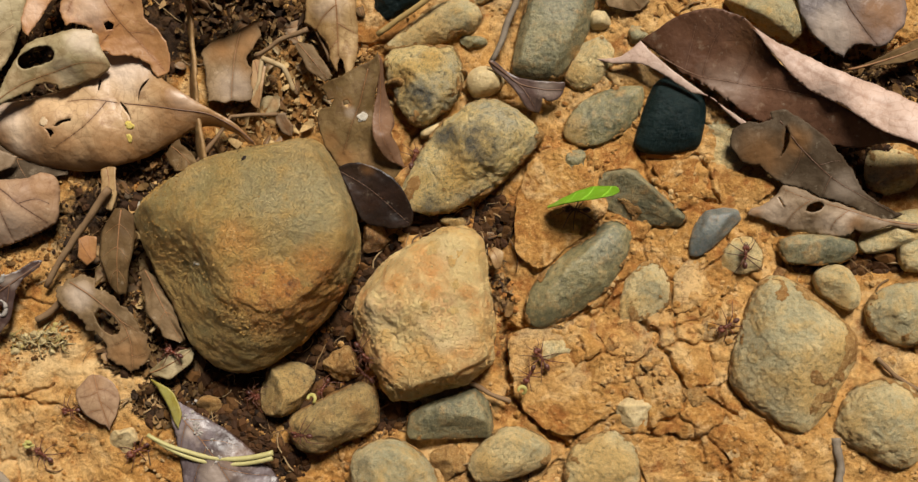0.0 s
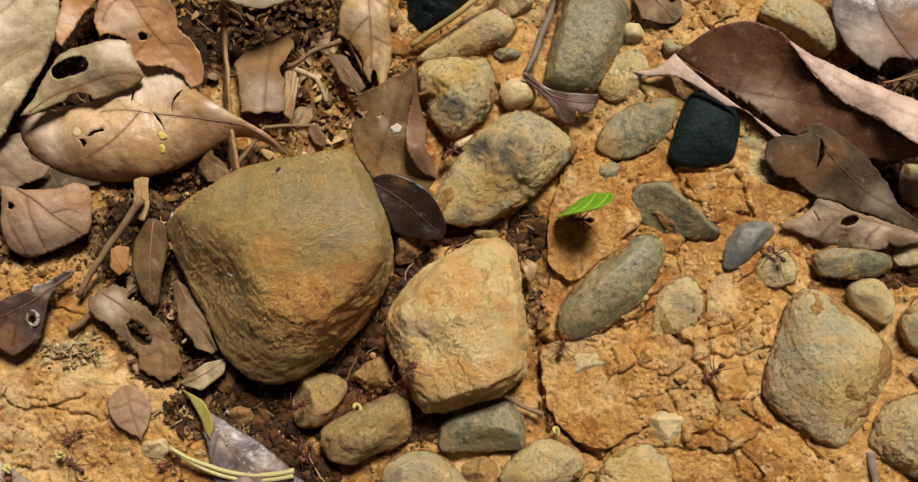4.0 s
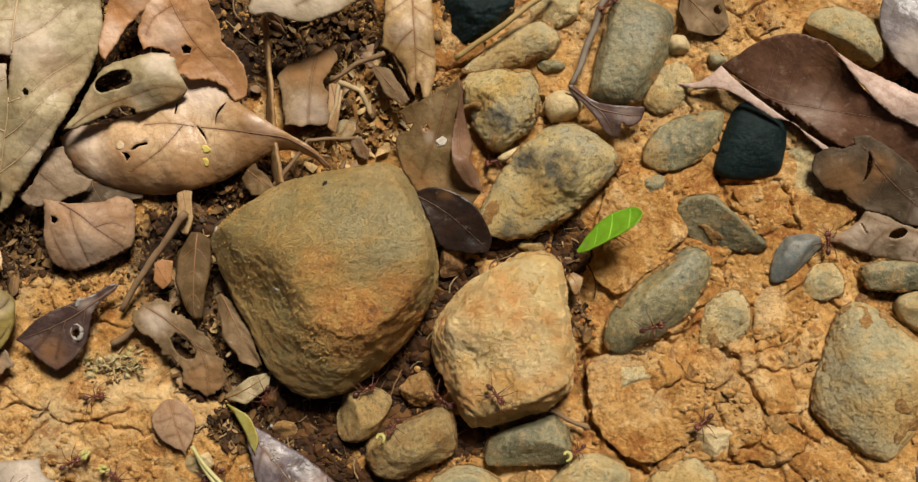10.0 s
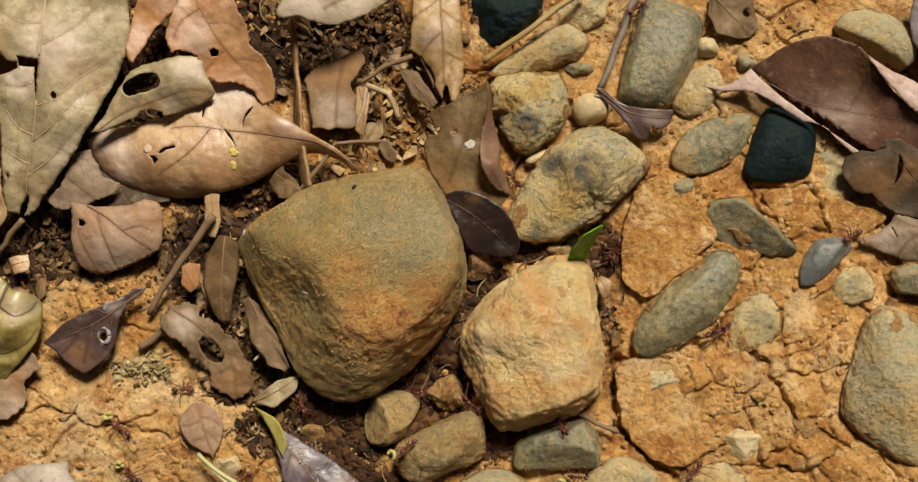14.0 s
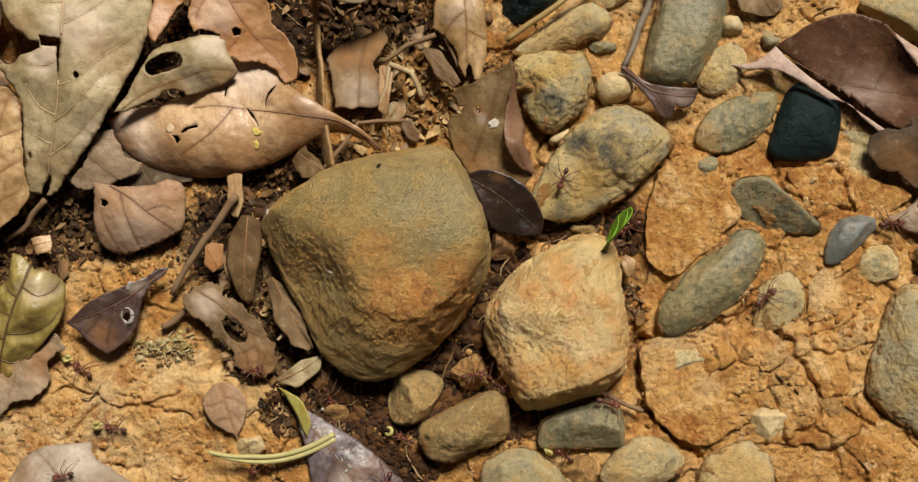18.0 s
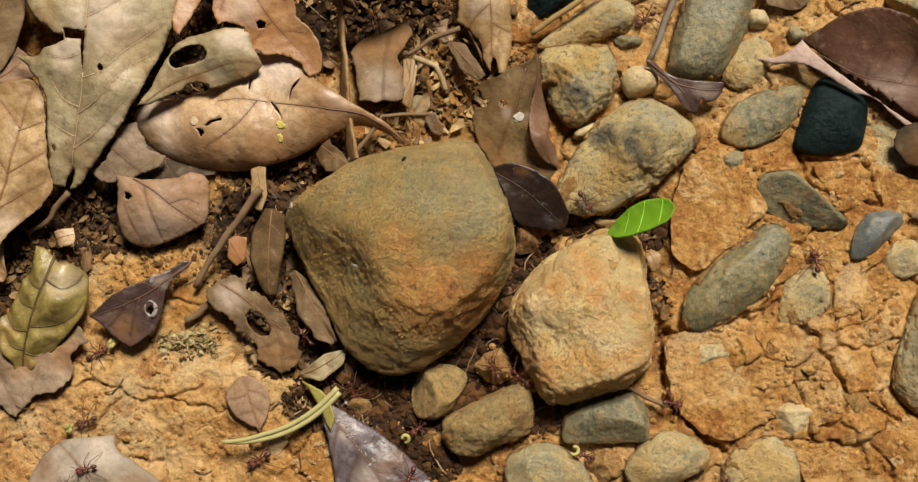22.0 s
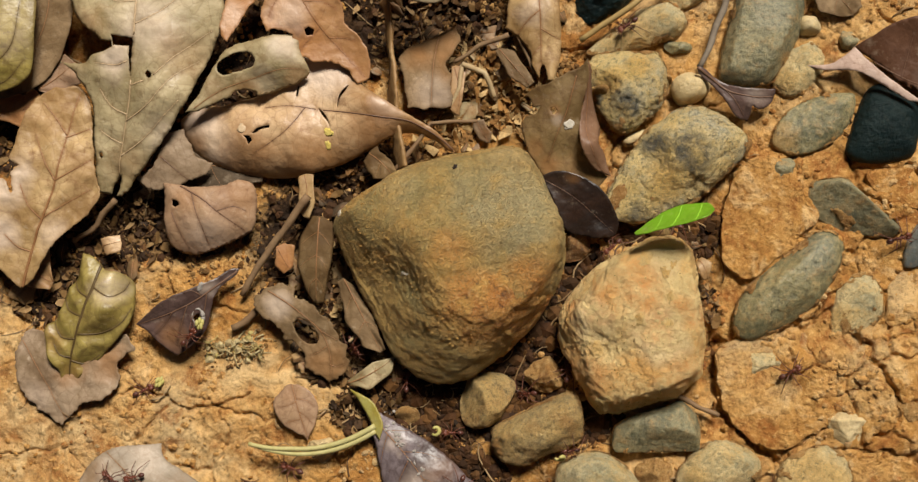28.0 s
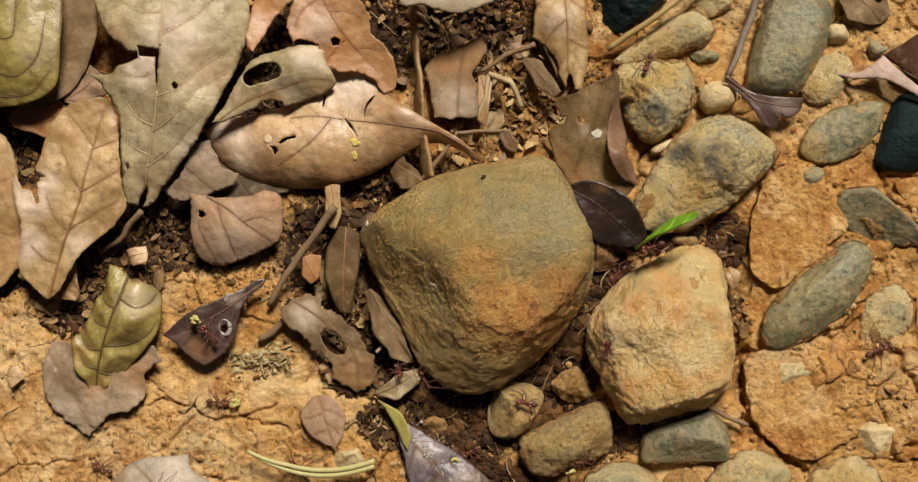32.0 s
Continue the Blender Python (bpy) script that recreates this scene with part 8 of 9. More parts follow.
sheet("fallen_leaf", ((-236.7, 113.8), (-209.3, 113.6), (-208.2, 103.3), (-208.2, 93), (-209, 84.6), (-210.2, 79.7), (-213.1, 76.5), (-218.7, 74.2), (-226.1, 73.2), (-234.7, 74.4), (-240.6, 83.4)), ((-233.1, 110.3, 22), (-209.1, 103.3, 20), (-210.2, 79.7, 18), (-226, 73.5, 16), (-221.5, 92.6, 23)), L_GREEN, "broad olive-yellow leaf with curved veins", rib=((-231.4, 112), (-228.7, 92.8), (-228.6, 73.8)), side=(((-228.7, 92.8), (-221.5, 92.6), (-220.9, 106.5)), ((-228.8, 83.1), (-221.1, 81.4), (-214.4, 87.8), (-212.4, 99.7)), ((-228.8, 75.9), (-218.4, 76.6), (-211.6, 83)),), pale=((-215, 92.7, 7.2, 0.3),), rib_m=RIB_OLIVE, rib_r=0.35, jag=0.1, ripple=0.4, curl=-1.0, quilt=0.6)
sheet("fallen_leaf", ((-214.3, 114.1), (-202.2, 110.7), (-200.6, 100.2), (-201.8, 91.6), (-205.4, 83), (-210.6, 77), (-219.2, 73.5), (-225.9, 73.1), (-222.6, 79.3), (-215.9, 88.1)), ((-209.1, 110.7, 12), (-201.2, 98.4, 11), (-210.9, 77.8, 10), (-222.6, 74.1, 12)), L_GREYB, "dark dun leaf under a broad one", rib=((-207.4, 112.4), (-209, 95), (-219.2, 74.6)), rib_r=0.15, jag=0.3)
sheet("fallen_leaf", ((-244.2, 73.3), (-234.3, 68.6), (-228, 64.3), (-225.3, 58.7), (-223.8, 50.8), (-222.3, 42.3), (-222.4, 35.4), (-223.2, 29.4), (-227, 24.2), (-230.7, 20.8), (-239.7, 18.2), (-246.2, 36.3)), ((-242, 67.9, 9), (-226.2, 60.4, 11), (-222.9, 36.3, 9), (-230.7, 21.7, 7), (-236.6, 44.9, 11)), L_TAN, "brownish tan leaf, partly covered", rib=((-242.2, 71.5), (-233.1, 48.3), (-232.4, 22.5)), side=(((-235.1, 53.6), (-229.6, 51.7), (-225.1, 53.4)), ((-232.3, 39.7), (-228.1, 36.3), (-223.7, 37.1)),), brown=((-226.7, 31.1, 10.7, 0.8), (-227.8, 53.5, 5.4, 0.5)), rib_r=0.25, jag=0.3, curl=-1.0)
leaf("fallen_leaf", (-211.4, 75.9), (-202.6, 81.2), (-200.4, 83.8), (0.3, 0.8, 1.2, 1.6, 2.0, 2.4, 2.7, 2.9, 3.2, 3.3, 3.5, 3.6, 3.7, 3.7, 3.7), (0.4, 2.3, 3.6, 4.0, 4.3, 4.7, 5.0, 5.4, 5.7, 6.1, 6.4, 6.8, 7.3, 2.8, 0.4), (9.0, 9.0, 10.0), L_PINK, "pink-tan leaf splinter in the litter", veins=1, ragged=0.3, rib_r=0.2)
leaf("fallen_leaf", (-228.9, 71.7), (-218.7, 66.9), (-210.8, 73.3), (2.3, 3.1, 3.9, 4.5, 4.9, 5.2, 5.4, 5.5, 5.6, 5.6, 5.5, 5.3, 5.0, 4.6, 4.1), (0.4, 2.3, 2.4, 2.6, 2.9, 3.3, 3.9, 4.7, 5.3, 4.1, 3.1, 2.4, 1.8, 1.4, 1.0), (7.0, 7.0, 7.0), L_ORANGE, "small reddish leaf scrap in the litter", veins=1, ragged=0.3, rib_r=0.2)
leaf("fallen_leaf", (-192.9, 29.7), (-190.7, 30.3), (-187.2, 31.2), (2.6, 2.6, 2.6, 2.5, 2.5, 2.4, 2.4, 2.4, 2.3, 2.3, 2.2, 2.2, 2.2, 2.1, 2.1), (0.5, 2.7, 3.3, 3.3, 3.3, 3.3, 3.3, 3.2, 3.2, 3.2, 3.1, 3.1, 3.1, 2.2, 0.4), (3.0, 4.0, 3.0), L_PALE, "whitish leaf chip on dark litter", veins=0, rib_r=0.2, ragged=0.2)
leaf("fallen_leaf", (-229.9, -5.3), (-228.3, -5.8), (-224.1, -6.1), (2.0, 2.1, 2.3, 2.4, 2.6, 2.7, 2.9, 3.1, 3.3, 3.5, 3.6, 2.8, 2.0, 1.1, 0.3), (0.1, 0.3, 0.6, 0.9, 1.3, 1.8, 2.3, 2.8, 3.5, 3.1, 2.5, 1.9, 1.3, 0.7, 0.1), (3.0, 4.0, 3.0), L_PALE, "small white chip on clay", veins=0, rib_r=0.2)
leaf("fallen_leaf", (-69.3, 102.7), (-62.3, 90.5), (-58.8, 78.2), (0.6, 3.7, 7.4, 10.4, 9.2, 8.0, 7.0, 5.9, 5.0, 4.0, 3.1, 2.3, 1.5, 0.8, 0.1), (3.0, 3.0, 3.0, 3.0, 2.9, 2.8, 2.7, 2.5, 2.3, 2.1, 1.8, 1.5, 1.2, 0.8, 0.5), (5.0, 6.0, 4.0), L_TAN, "tan leaf strip in litter", veins=3, ragged=0.15, rib_r=0.3)
leaf("fallen_leaf", (-88.0, 82.3), (-84.7, 72.5), (-87.5, 68.0), (0.4, 2.8, 2.9, 2.4, 1.9, 1.5, 1.3, 1.0, 0.9, 0.8, 0.8, 0.7, 0.7, 0.9, 1.0), (0.7, 1.2, 1.6, 2.0, 2.3, 2.6, 2.7, 2.8, 2.9, 2.9, 2.8, 2.7, 2.6, 2.4, 0.8), (4.0, 5.0, 4.0), L_PALE, "pale folded scrap of leaf", veins=0, rib_r=0.2)
leaf("fallen_leaf", (-112.9, 56.9), (-107.8, 53.7), (-104.6, 48.7), (0.5, 3.2, 3.3, 3.0, 2.8, 2.6, 2.5, 2.4, 2.3, 2.2, 2.1, 2.1, 2.0, 1.0, 0.2), (3.4, 3.7, 4.1, 4.4, 4.7, 4.9, 5.1, 5.3, 5.4, 4.8, 4.2, 3.5, 2.8, 2.0, 1.2), (4.0, 5.0, 4.0), L_DUN, "dark leaf scrap behind the big stone", veins=1, ragged=0.3, rib_r=0.2)
leaf("fallen_leaf", (-131.7, 50.6), (-129.6, 45.0), (-131.3, 37.8), (0.4, 2.6, 2.5, 2.4, 2.3, 2.3, 2.3, 2.4, 2.5, 2.6, 2.2, 1.9, 1.6, 1.4, 1.2), (1.7, 2.0, 2.2, 2.3, 2.5, 2.5, 2.6, 2.6, 2.6, 2.6, 2.5, 2.4, 2.2, 1.7, 0.3), (5.0, 6.0, 4.0), L_TAN, "upright tan leaf scrap in the litter", veins=0, ragged=0.2, rib_r=0.2)
leaf("fallen_leaf", (-139.5, 29.5), (-137.4, 25.3), (-135.7, 22.9), (2.5, 3.3, 4.1, 4.9, 4.7, 4.4, 4.0, 3.6, 3.2, 2.8, 2.5, 2.1, 1.7, 1.4, 0.2), (0.1, 0.5, 0.9, 1.3, 1.7, 2.1, 2.6, 3.0, 3.1, 3.0, 2.9, 2.9, 2.8, 2.8, 2.8), (5.0, 5.0, 4.0), L_ORANGE, "orange-brown leaf scrap in the litter", veins=0, ragged=0.3, rib_r=0.2)
leaf("leaf_scrap", (-18.2, 25.7), (-16.3, 24.5), (-15.5, 20.1), (0.3, 1.6, 1.7, 1.8, 1.9, 2.1, 2.3, 2.6, 2.2, 1.9, 1.6, 1.3, 0.9, 0.4, 0.1), (1.4, 1.5, 1.6, 1.7, 1.8, 1.9, 1.9, 2.0, 2.0, 2.0, 2.0, 1.9, 1.7, 1.5, 1.2), (3.0, 4.0, 3.0), L_TAN, "pale ochre leaf scrap beside the buff stone", veins=0, ragged=0.4, rib_r=0.15)
leaf("fallen_leaf", (-75.0, 87.1), (-68.4, 79.2), (-65.8, 75.8), (0.2, 1.3, 2.5, 3.1, 2.9, 2.8, 2.6, 2.5, 2.4, 2.3, 2.2, 2.1, 2.0, 1.9, 1.9), (1.2, 1.5, 1.8, 2.1, 2.4, 2.6, 2.9, 3.0, 2.7, 2.4, 2.1, 1.9, 1.6, 1.4, 1.2), (5.0, 6.0, 5.0), L_GREYB, "grey-brown leaf scrap in the litter", veins=1, ragged=0.2, rib_r=0.2)
leaf("fallen_leaf", (-178.2, 52.5), (-167.1, 56.4), (-144.9, 51.1), (0.3, 1.5, 3.3, 5.5, 5.8, 6.0, 6.2, 6.6, 7.2, 6.5, 5.7, 4.9, 4.2, 2.9, 0.5), (3.5, 4.8, 6.1, 7.3, 7.9, 8.1, 8.2, 8.3, 8.3, 8.2, 8.1, 7.8, 6.2, 4.4, 2.6), (1.0, 1.5, 1.0), L_SHADY, "dark brown leaf wedged under paler ones", veins=2, rib_r=0.3, ripple=0.2, ragged=0.25)


def scraps(count, seed, x0, x1, y0, y1, size, tones):
    """Torn scraps of dry leaf strewn over a stretch of litter, each a thing of its own."""
    rnd = random.Random(seed)
    while count > 0:
        x, y = rnd.uniform(x0, x1), rnd.uniform(y0, y1)
        if noise.noise(Vector((x / 14, y / 14, 2.0))) < -0.2:
            continue
        count -= 1
        r, thin, a0 = rnd.uniform(*size), rnd.uniform(0.3, 0.85), rnd.random() * 6.28
        ring = []
        for k in range(8):
            a = 2 * math.pi * (k + rnd.uniform(-0.3, 0.3)) / 8
            px, py = r * rnd.uniform(0.65, 1.25) * math.cos(a), r * thin * rnd.uniform(0.6, 1.3) * math.sin(a)
            ring.append((x + px * math.cos(a0) - py * math.sin(a0), y + px * math.sin(a0) + py * math.cos(a0)))
        high = [(*q, ground_z(*q) + rnd.uniform(0.6, 2.6)) for q in ring[::2]]
        high.append((x, y, max(q[2] for q in high) + rnd.uniform(-0.3, 1.0)))
        tone, words = tones[rnd.randrange(len(tones))]
        line = ((ring[0][0] * 0.9 + x * 0.1, ring[0][1] * 0.9 + y * 0.1), (x, y), (ring[4][0] * 0.9 + x * 0.1, ring[4][1] * 0.9 + y * 0.1))
        sheet("leaf_scrap", ring, high, tone, "small torn %s leaf scrap in dark litter" % words, rib=line, rib_r=0.14, jag=0.55, ripple=0.5, curl=rnd.uniform(-0.6, 0.9), thick=0.24,
              brown=((x + r * 0.4, y, r * 0.5, 0.8),))


TONES = ((L_DUN, "dun"), (L_GREYB, "grey-brown"), (L_SHADY, "dark brown"), (L_DUSK, "dusky tan"), (L_SPOT, "olive-brown"), (L_TAN, "tan"))
scraps(30, 41, -112, -56, 56, 108, (1.6, 4.2), TONES)
scraps(26, 42, -142, -104, -10, 46, (1.6, 4.6), TONES)
scraps(16, 43, -220, -172, 16, 46, (1.8, 4.5), TONES)
scraps(8, 44, -78, -50, 44, 66, (1.5, 3.2), TONES[:4])
scraps(7, 45, -21, -13, 2, 34, (0.8, 1.8), TONES)
scatter("yellow_bits", 60, anywhere(-112, -62, -36, -4), (0.3, 0.8), C_MOSS, "few pale yellow plant bits on the dark soil", 34)
scraps(16, 46, -98, -58, 58, 92, (2.0, 4.8), ((L_TAN, "tan"), (L_OLIVE, "pale olive"), (L_DUSK, "dusky tan")))
C_STRAW = crumb_material("straw_crumbs", [(0.46, 0.30, 0.13), (0.54, 0.37, 0.17), (0.40, 0.20, 0.06), (0.28, 0.14, 0.045)])
chips("leaf_crumbs", 420, anywhere(-100, -58, 58, 92), (0.8, 3.0), C_STRAW, "tan and ochre leaf crumbs in the litter", 47, (0.6, 2.6))
chips("leaf_crumbs", 260, anywhere(-136, -106, -6, 40), (0.7, 2.4), C_STRAW, "tan and ochre leaf crumbs by the big stone", 48, (0.6, 2.2))

# ---- twigs ----
twig("twig", ((-6.0, 110.1, 7.0), (-10.8, 96.7, 6.0), (-17.6, 80.0, 6.0)), 1.1, W_GREY, "grey weathered twig leaning on a stone")
twig("straw", ((-21.7, 109.3, 8.0), (-36.0, 98.1, 9.0), (-51.2, 89.3, 5.0)), 0.9, W_TAN, "bent tan straw over stones", taper=0.95, knots=0.1, category="straw")
twig("twig", ((-130.5, 43.6, 8.0), (-139.4, 31.0, 5.0), (-150.4, 15.5, 2.5)), 1.2, W_BROWN, "thin brown twig on the litter")
twig("twig", ((-139.7, 15.5, 3.0), (-145.0, 11.2, 2.5), (-153.0, 5.2, 2.0)), 1.3, W_BROWN, "dark short twig on the clay")
twig("rootlet", ((-85.6, 82.5, 5.0), (-78.7, 79.4, 7.0), (-76.0, 73.0, 4.0)), 0.9, W_PALE, "pale bent rootlet in dark litter", category="root")
twig("rootlet", ((-85.6, 82.2, 5.0), (-86.3, 75.6, 5.0), (-88.6, 70.5, 4.0)), 0.7, W_PALE, "pale bent rootlet in dark litter", category="root")
twig("twig", ((-72.2, 91.0, 5.0), (-81.0, 87.9, 4.0), (-88.1, 83.8, 3.0)), 0.8, W_BROWN, "thin dark twig in the litter")
twig("twig", ((78.5, -27.2, 3.0), (79.0, -34.5, 3.0), (79.4, -42.6, 3.0)), 1.4, W_GREY, "short grey twig in clay")
twig("twig", ((90.6, -5.2, 3.0), (95.3, -10.1, 3.0), (102.4, -14.9, 3.0)), 0.7, W_BROWN, "thin dark twig between stones")
twig("twig", ((-24.7, -12.0, 3.0), (-19.7, -15.0, 3.0), (-13.0, -18.3, 2.5)), 0.8, W_BROWN, "thin dark twig beside the buff stone")
twig("twig", ((-188.1, 43.2, 7.0), (-193.5, 36.5, 4.0), (-202.1, 31.4, 2.5)), 1.0, W_BROWN, "dark leaf stalk under the big leaf")
twig("twig", ((-72.2, 96.3, 5.0), (-68.7, 89.2, 5.0), (-64.5, 79.8, 4.0)), 0.7, W_BROWN, "thin dark twig in the litter")
twig("twig", ((-105.2, 51.7, 3.0), (-94.7, 65.4, 4.0), (-80.9, 66.3, 3.0)), 0.7, W_BROWN, "dark rootlet behind the big stone")
twig("twig", ((-118.4, 1.9, 3.0), (-114.9, 5.3, 3.0), (-109.8, 12.2, 3.0)), 0.5, W_PALE, "pale thin stem bit in litter")

# ---- spots and crumbs ----
dab("scratch", BOULDER, -100.4, 20.8, 0.34, 1.36, 20, W_CHALK, "pale scratch")
dab("scratch", BOULDER, -99.5, 20.8, 0.34, 1.36, -20, W_CHALK, "pale scratch")
dab("lichen_spot", BOULDER, -85.3, 49.7, 0.85, 0.85, 0, L_BLACK, "small dark lichen spot")
dab("lichen_spot", BOULDER, -120.1, 38.5, 1.02, 1.53, 0, W_CHALK, "small pale lichen spot")
dab("pollen_clump", PALE_LEAF, -124.0, 62.4, 1.53, 1.19, 0, W_YELLOW, "clump of yellow pollen")
dab("pollen_clump", PALE_LEAF, -124.3, 58.8, 0.85, 1.36, 0, W_YELLOW, "clump of yellow pollen")
dab("mould_spot", SPOT_LEAF, -54.4, 63.4, 1.70, 1.36, 0, W_CHALK, "white mould spot")
dab("mould_spot", PALE_LEAF, -149.2, 63.6, 1.3, 1.5, 0, RIB_PALE, "flaked patch")
grains(BOULDER, 800, (0.14, 0.38), C_SAND, "ochre sand grains stuck on", 21, ((-113.5, 41.3, 10.2, 0.9), (-87.0, 18.2, 11.9, 0.5), (-85.7, 10.3, 10.2, 0.8), (-107.9, 26.7, 10.2, 0.3)))
grains(BUFF, 200, (0.12, 0.3), C_SAND, "buff sand grains stuck on", 22, ((-44.2, 4.1, 10.2, 0.4), (-37.8, -5.5, 11.9, 0.5)))
rim("hole_rim", PURPLE_LEAF, -162.4, 9.0, 1.5, 2.2, 0.72, W_SILVER, "silvery rim of a hole")
dab("scuff", PURPLE_LEAF, -161.3, 17.5, 1.53, 0.68, 30, W_SILVER, "silvery scuff")
dab("mould_spot", LILAC_LEAF, -99.9, -31.5, 0.66, 0.44, 166.01849939977507, W_SILVER, "whitish mould spot")
dab("mould_spot", LILAC_LEAF, -106.8, -23.1, 0.53, 0.48, 20.377073637565985, W_SILVER, "whitish mould spot")
dab("mould_spot", LILAC_LEAF, -102.9, -27.7, 0.50, 0.26, 39.011364083492666, W_SILVER, "whitish mould spot")
dab("mould_spot", LILAC_LEAF, -103.0, -26.0, 0.32, 0.46, 24.978135311802568, W_SILVER, "whitish mould spot")
dab("mould_spot", LILAC_LEAF, -101.7, -26.9, 0.63, 0.31, 38.786610460451804, W_SILVER, "whitish mould spot")
dab("mould_spot", LILAC_LEAF, -95.9, -34.2, 0.66, 0.39, 122.00948590510662, W_SILVER, "whitish mould spot")
dab("mould_spot", LILAC_LEAF, -103.7, -24.4, 0.67, 0.48, 53.782001613696195, W_SILVER, "whitish mould spot")
dab("mould_spot", LILAC_LEAF, -104.3, -23.7, 0.28, 0.33, 108.55979953337778, W_SILVER, "whitish mould spot")
dab("mould_spot", LILAC_LEAF, -106.6, -19.2, 0.39, 0.46, 86.534133593407, W_SILVER, "whitish mould spot")
dab("mould_spot", LILAC_LEAF, -103.8, -26.2, 0.28, 0.50, 4.115801385489728, W_SILVER, "whitish mould spot")
dab("mould_spot", LILAC_LEAF, -98.4, -29.0, 0.59, 0.35, 104.13338923023743, W_SILVER, "whitish mould spot")
dab("mould_spot", LILAC_LEAF, -108.2, -18.4, 0.66, 0.31, 136.0325542412372, W_SILVER, "whitish mould spot")
dab("mould_spot", LILAC_LEAF, -96.3, -33.7, 0.41, 0.39, 139.60854264581914, W_SILVER, "whitish mould spot")
dab("mould_spot", LILAC_LEAF, -105.2, -23.5, 0.62, 0.26, 170.24403330759307, W_SILVER, "whitish mould spot")
dab("mould_spot", LILAC_LEAF, -106.5, -22.1, 0.65, 0.34, 166.35557149700233, W_SILVER, "whitish mould spot")
dab("mould_spot", LILAC_LEAF, -101.9, -27.5, 0.33, 0.27, 26.79624803218474, W_SILVER, "whitish mould spot")
dab("mould_spot", LILAC_LEAF, -98.6, -28.9, 0.28, 0.51, 96.03553344495018, W_SILVER, "whitish mould spot")
dab("mould_spot", LILAC_LEAF, -103.6, -27.0, 0.61, 0.37, 75.91631074408608, W_SILVER, "whitish mould spot")
dab("mould_spot", LILAC_LEAF, -105.4, -18.2, 0.46, 0.47, 23.5029288875616, W_SILVER, "whitish mould spot")
dab("mould_spot", LILAC_LEAF, -98.3, -32.3, 0.59, 0.28, 78.21993430807868, W_SILVER, "whitish mould spot")
dab("mould_spot", LILAC_LEAF, -104.6, -21.2, 0.45, 0.51, 153.40548076087373, W_SILVER, "whitish mould spot")
dab("mould_spot", LILAC_LEAF, -97.1, -35.3, 0.57, 0.38, 52.38407108645549, W_SILVER, "whitish mould spot")
dab("mould_spot", LILAC_LEAF, -103.8, -25.7, 0.68, 0.50, 112.85369477187103, W_SILVER, "whitish mould spot")
dab("mould_spot", LILAC_LEAF, -102.4, -25.5, 0.37, 0.45, 156.12962521991437, W_SILVER, "whitish mould spot")
dab("mould_spot", LILAC_LEAF, -102.5, -27.3, 0.55, 0.42, 136.7349725591081, W_SILVER, "whitish mould spot")
dab("mould_spot", LILAC_LEAF, -102.8, -24.5, 0.46, 0.45, 124.3589321440261, W_SILVER, "whitish mould spot")
chips("leaf_crumbs", 260, anywhere(-20, -12, 7, 33), (0.6, 2.2), C_CHIP, "shredded leaf crumbs beside the buff stone", 12, (0.2, 1.2))
scatter("rusty_crumbs", 260, anywhere(-21, -10, -7, 41), (0.4, 1.3), C_RUST, "rust-brown crumbs in the gap by the buff stone", 13)
scatter("moss_crumbs", 240, anywhere(-162, -144, -4, 12), (0.4, 1.3), C_MOSS, "pale crumbs of moss and fibre on the clay", 14)
fibres("moss_fibres", 90, anywhere(-162, -144, -4, 12), C_MOSS, "short pale fibres in a small heap", 15, (2, 5))


# ---- ants and what they carry ----
A_BODY = plain_material("red_brown_ant_shell", (0.17, 0.045, 0.022), (0.10, 0.027, 0.015), 900, 0.4, 0.5, 0.2)
A_DARK = plain_material("dark_ant_shell", (0.10, 0.03, 0.018), (0.06, 0.02, 0.013), 900, 0.4, 0.5, 0.2)
A_LEG = plain_material("brown_ant_leg", (0.15, 0.05, 0.026), (0.09, 0.03, 0.017), 900, 0.45, 0.4, 0.1)
Y_BUD = plain_material("yellow_green_petal", (0.42, 0.37, 0.10), (0.50, 0.44, 0.17), 500, 0.5, 0.3, 0.2)
Y_STEM = plain_material("yellow_green_stem", (0.42, 0.37, 0.14), (0.52, 0.46, 0.21), 350, 0.45, 0.4, 0.2)


def egg(cx, cy, cz, rx, ry, rz, rings=10, around=14, pinch=0.0):
    """Verts and faces of an egg shape; pinch narrows its front."""
    verts, faces = [], []
    for j in range(rings + 1):
        phi = math.pi * j / rings
        s, c = math.sin(phi), math.cos(phi)
        k = s * (1 - pinch * c)
        for i in range(around):
            a = 2 * math.pi * i / around
            verts.append(Vector((cx + rx * c, cy + ry * k * math.cos(a), cz + rz * k * math.sin(a))))
    for j in range(rings):
        for i in range(around):
            a, b = j * around + i, j * around + (i + 1) % around
            faces.append((a, b, b + around, a + around))
    return verts, faces


def scaled(shape, k):
    return [v * k for v in shape[0]], shape[1]


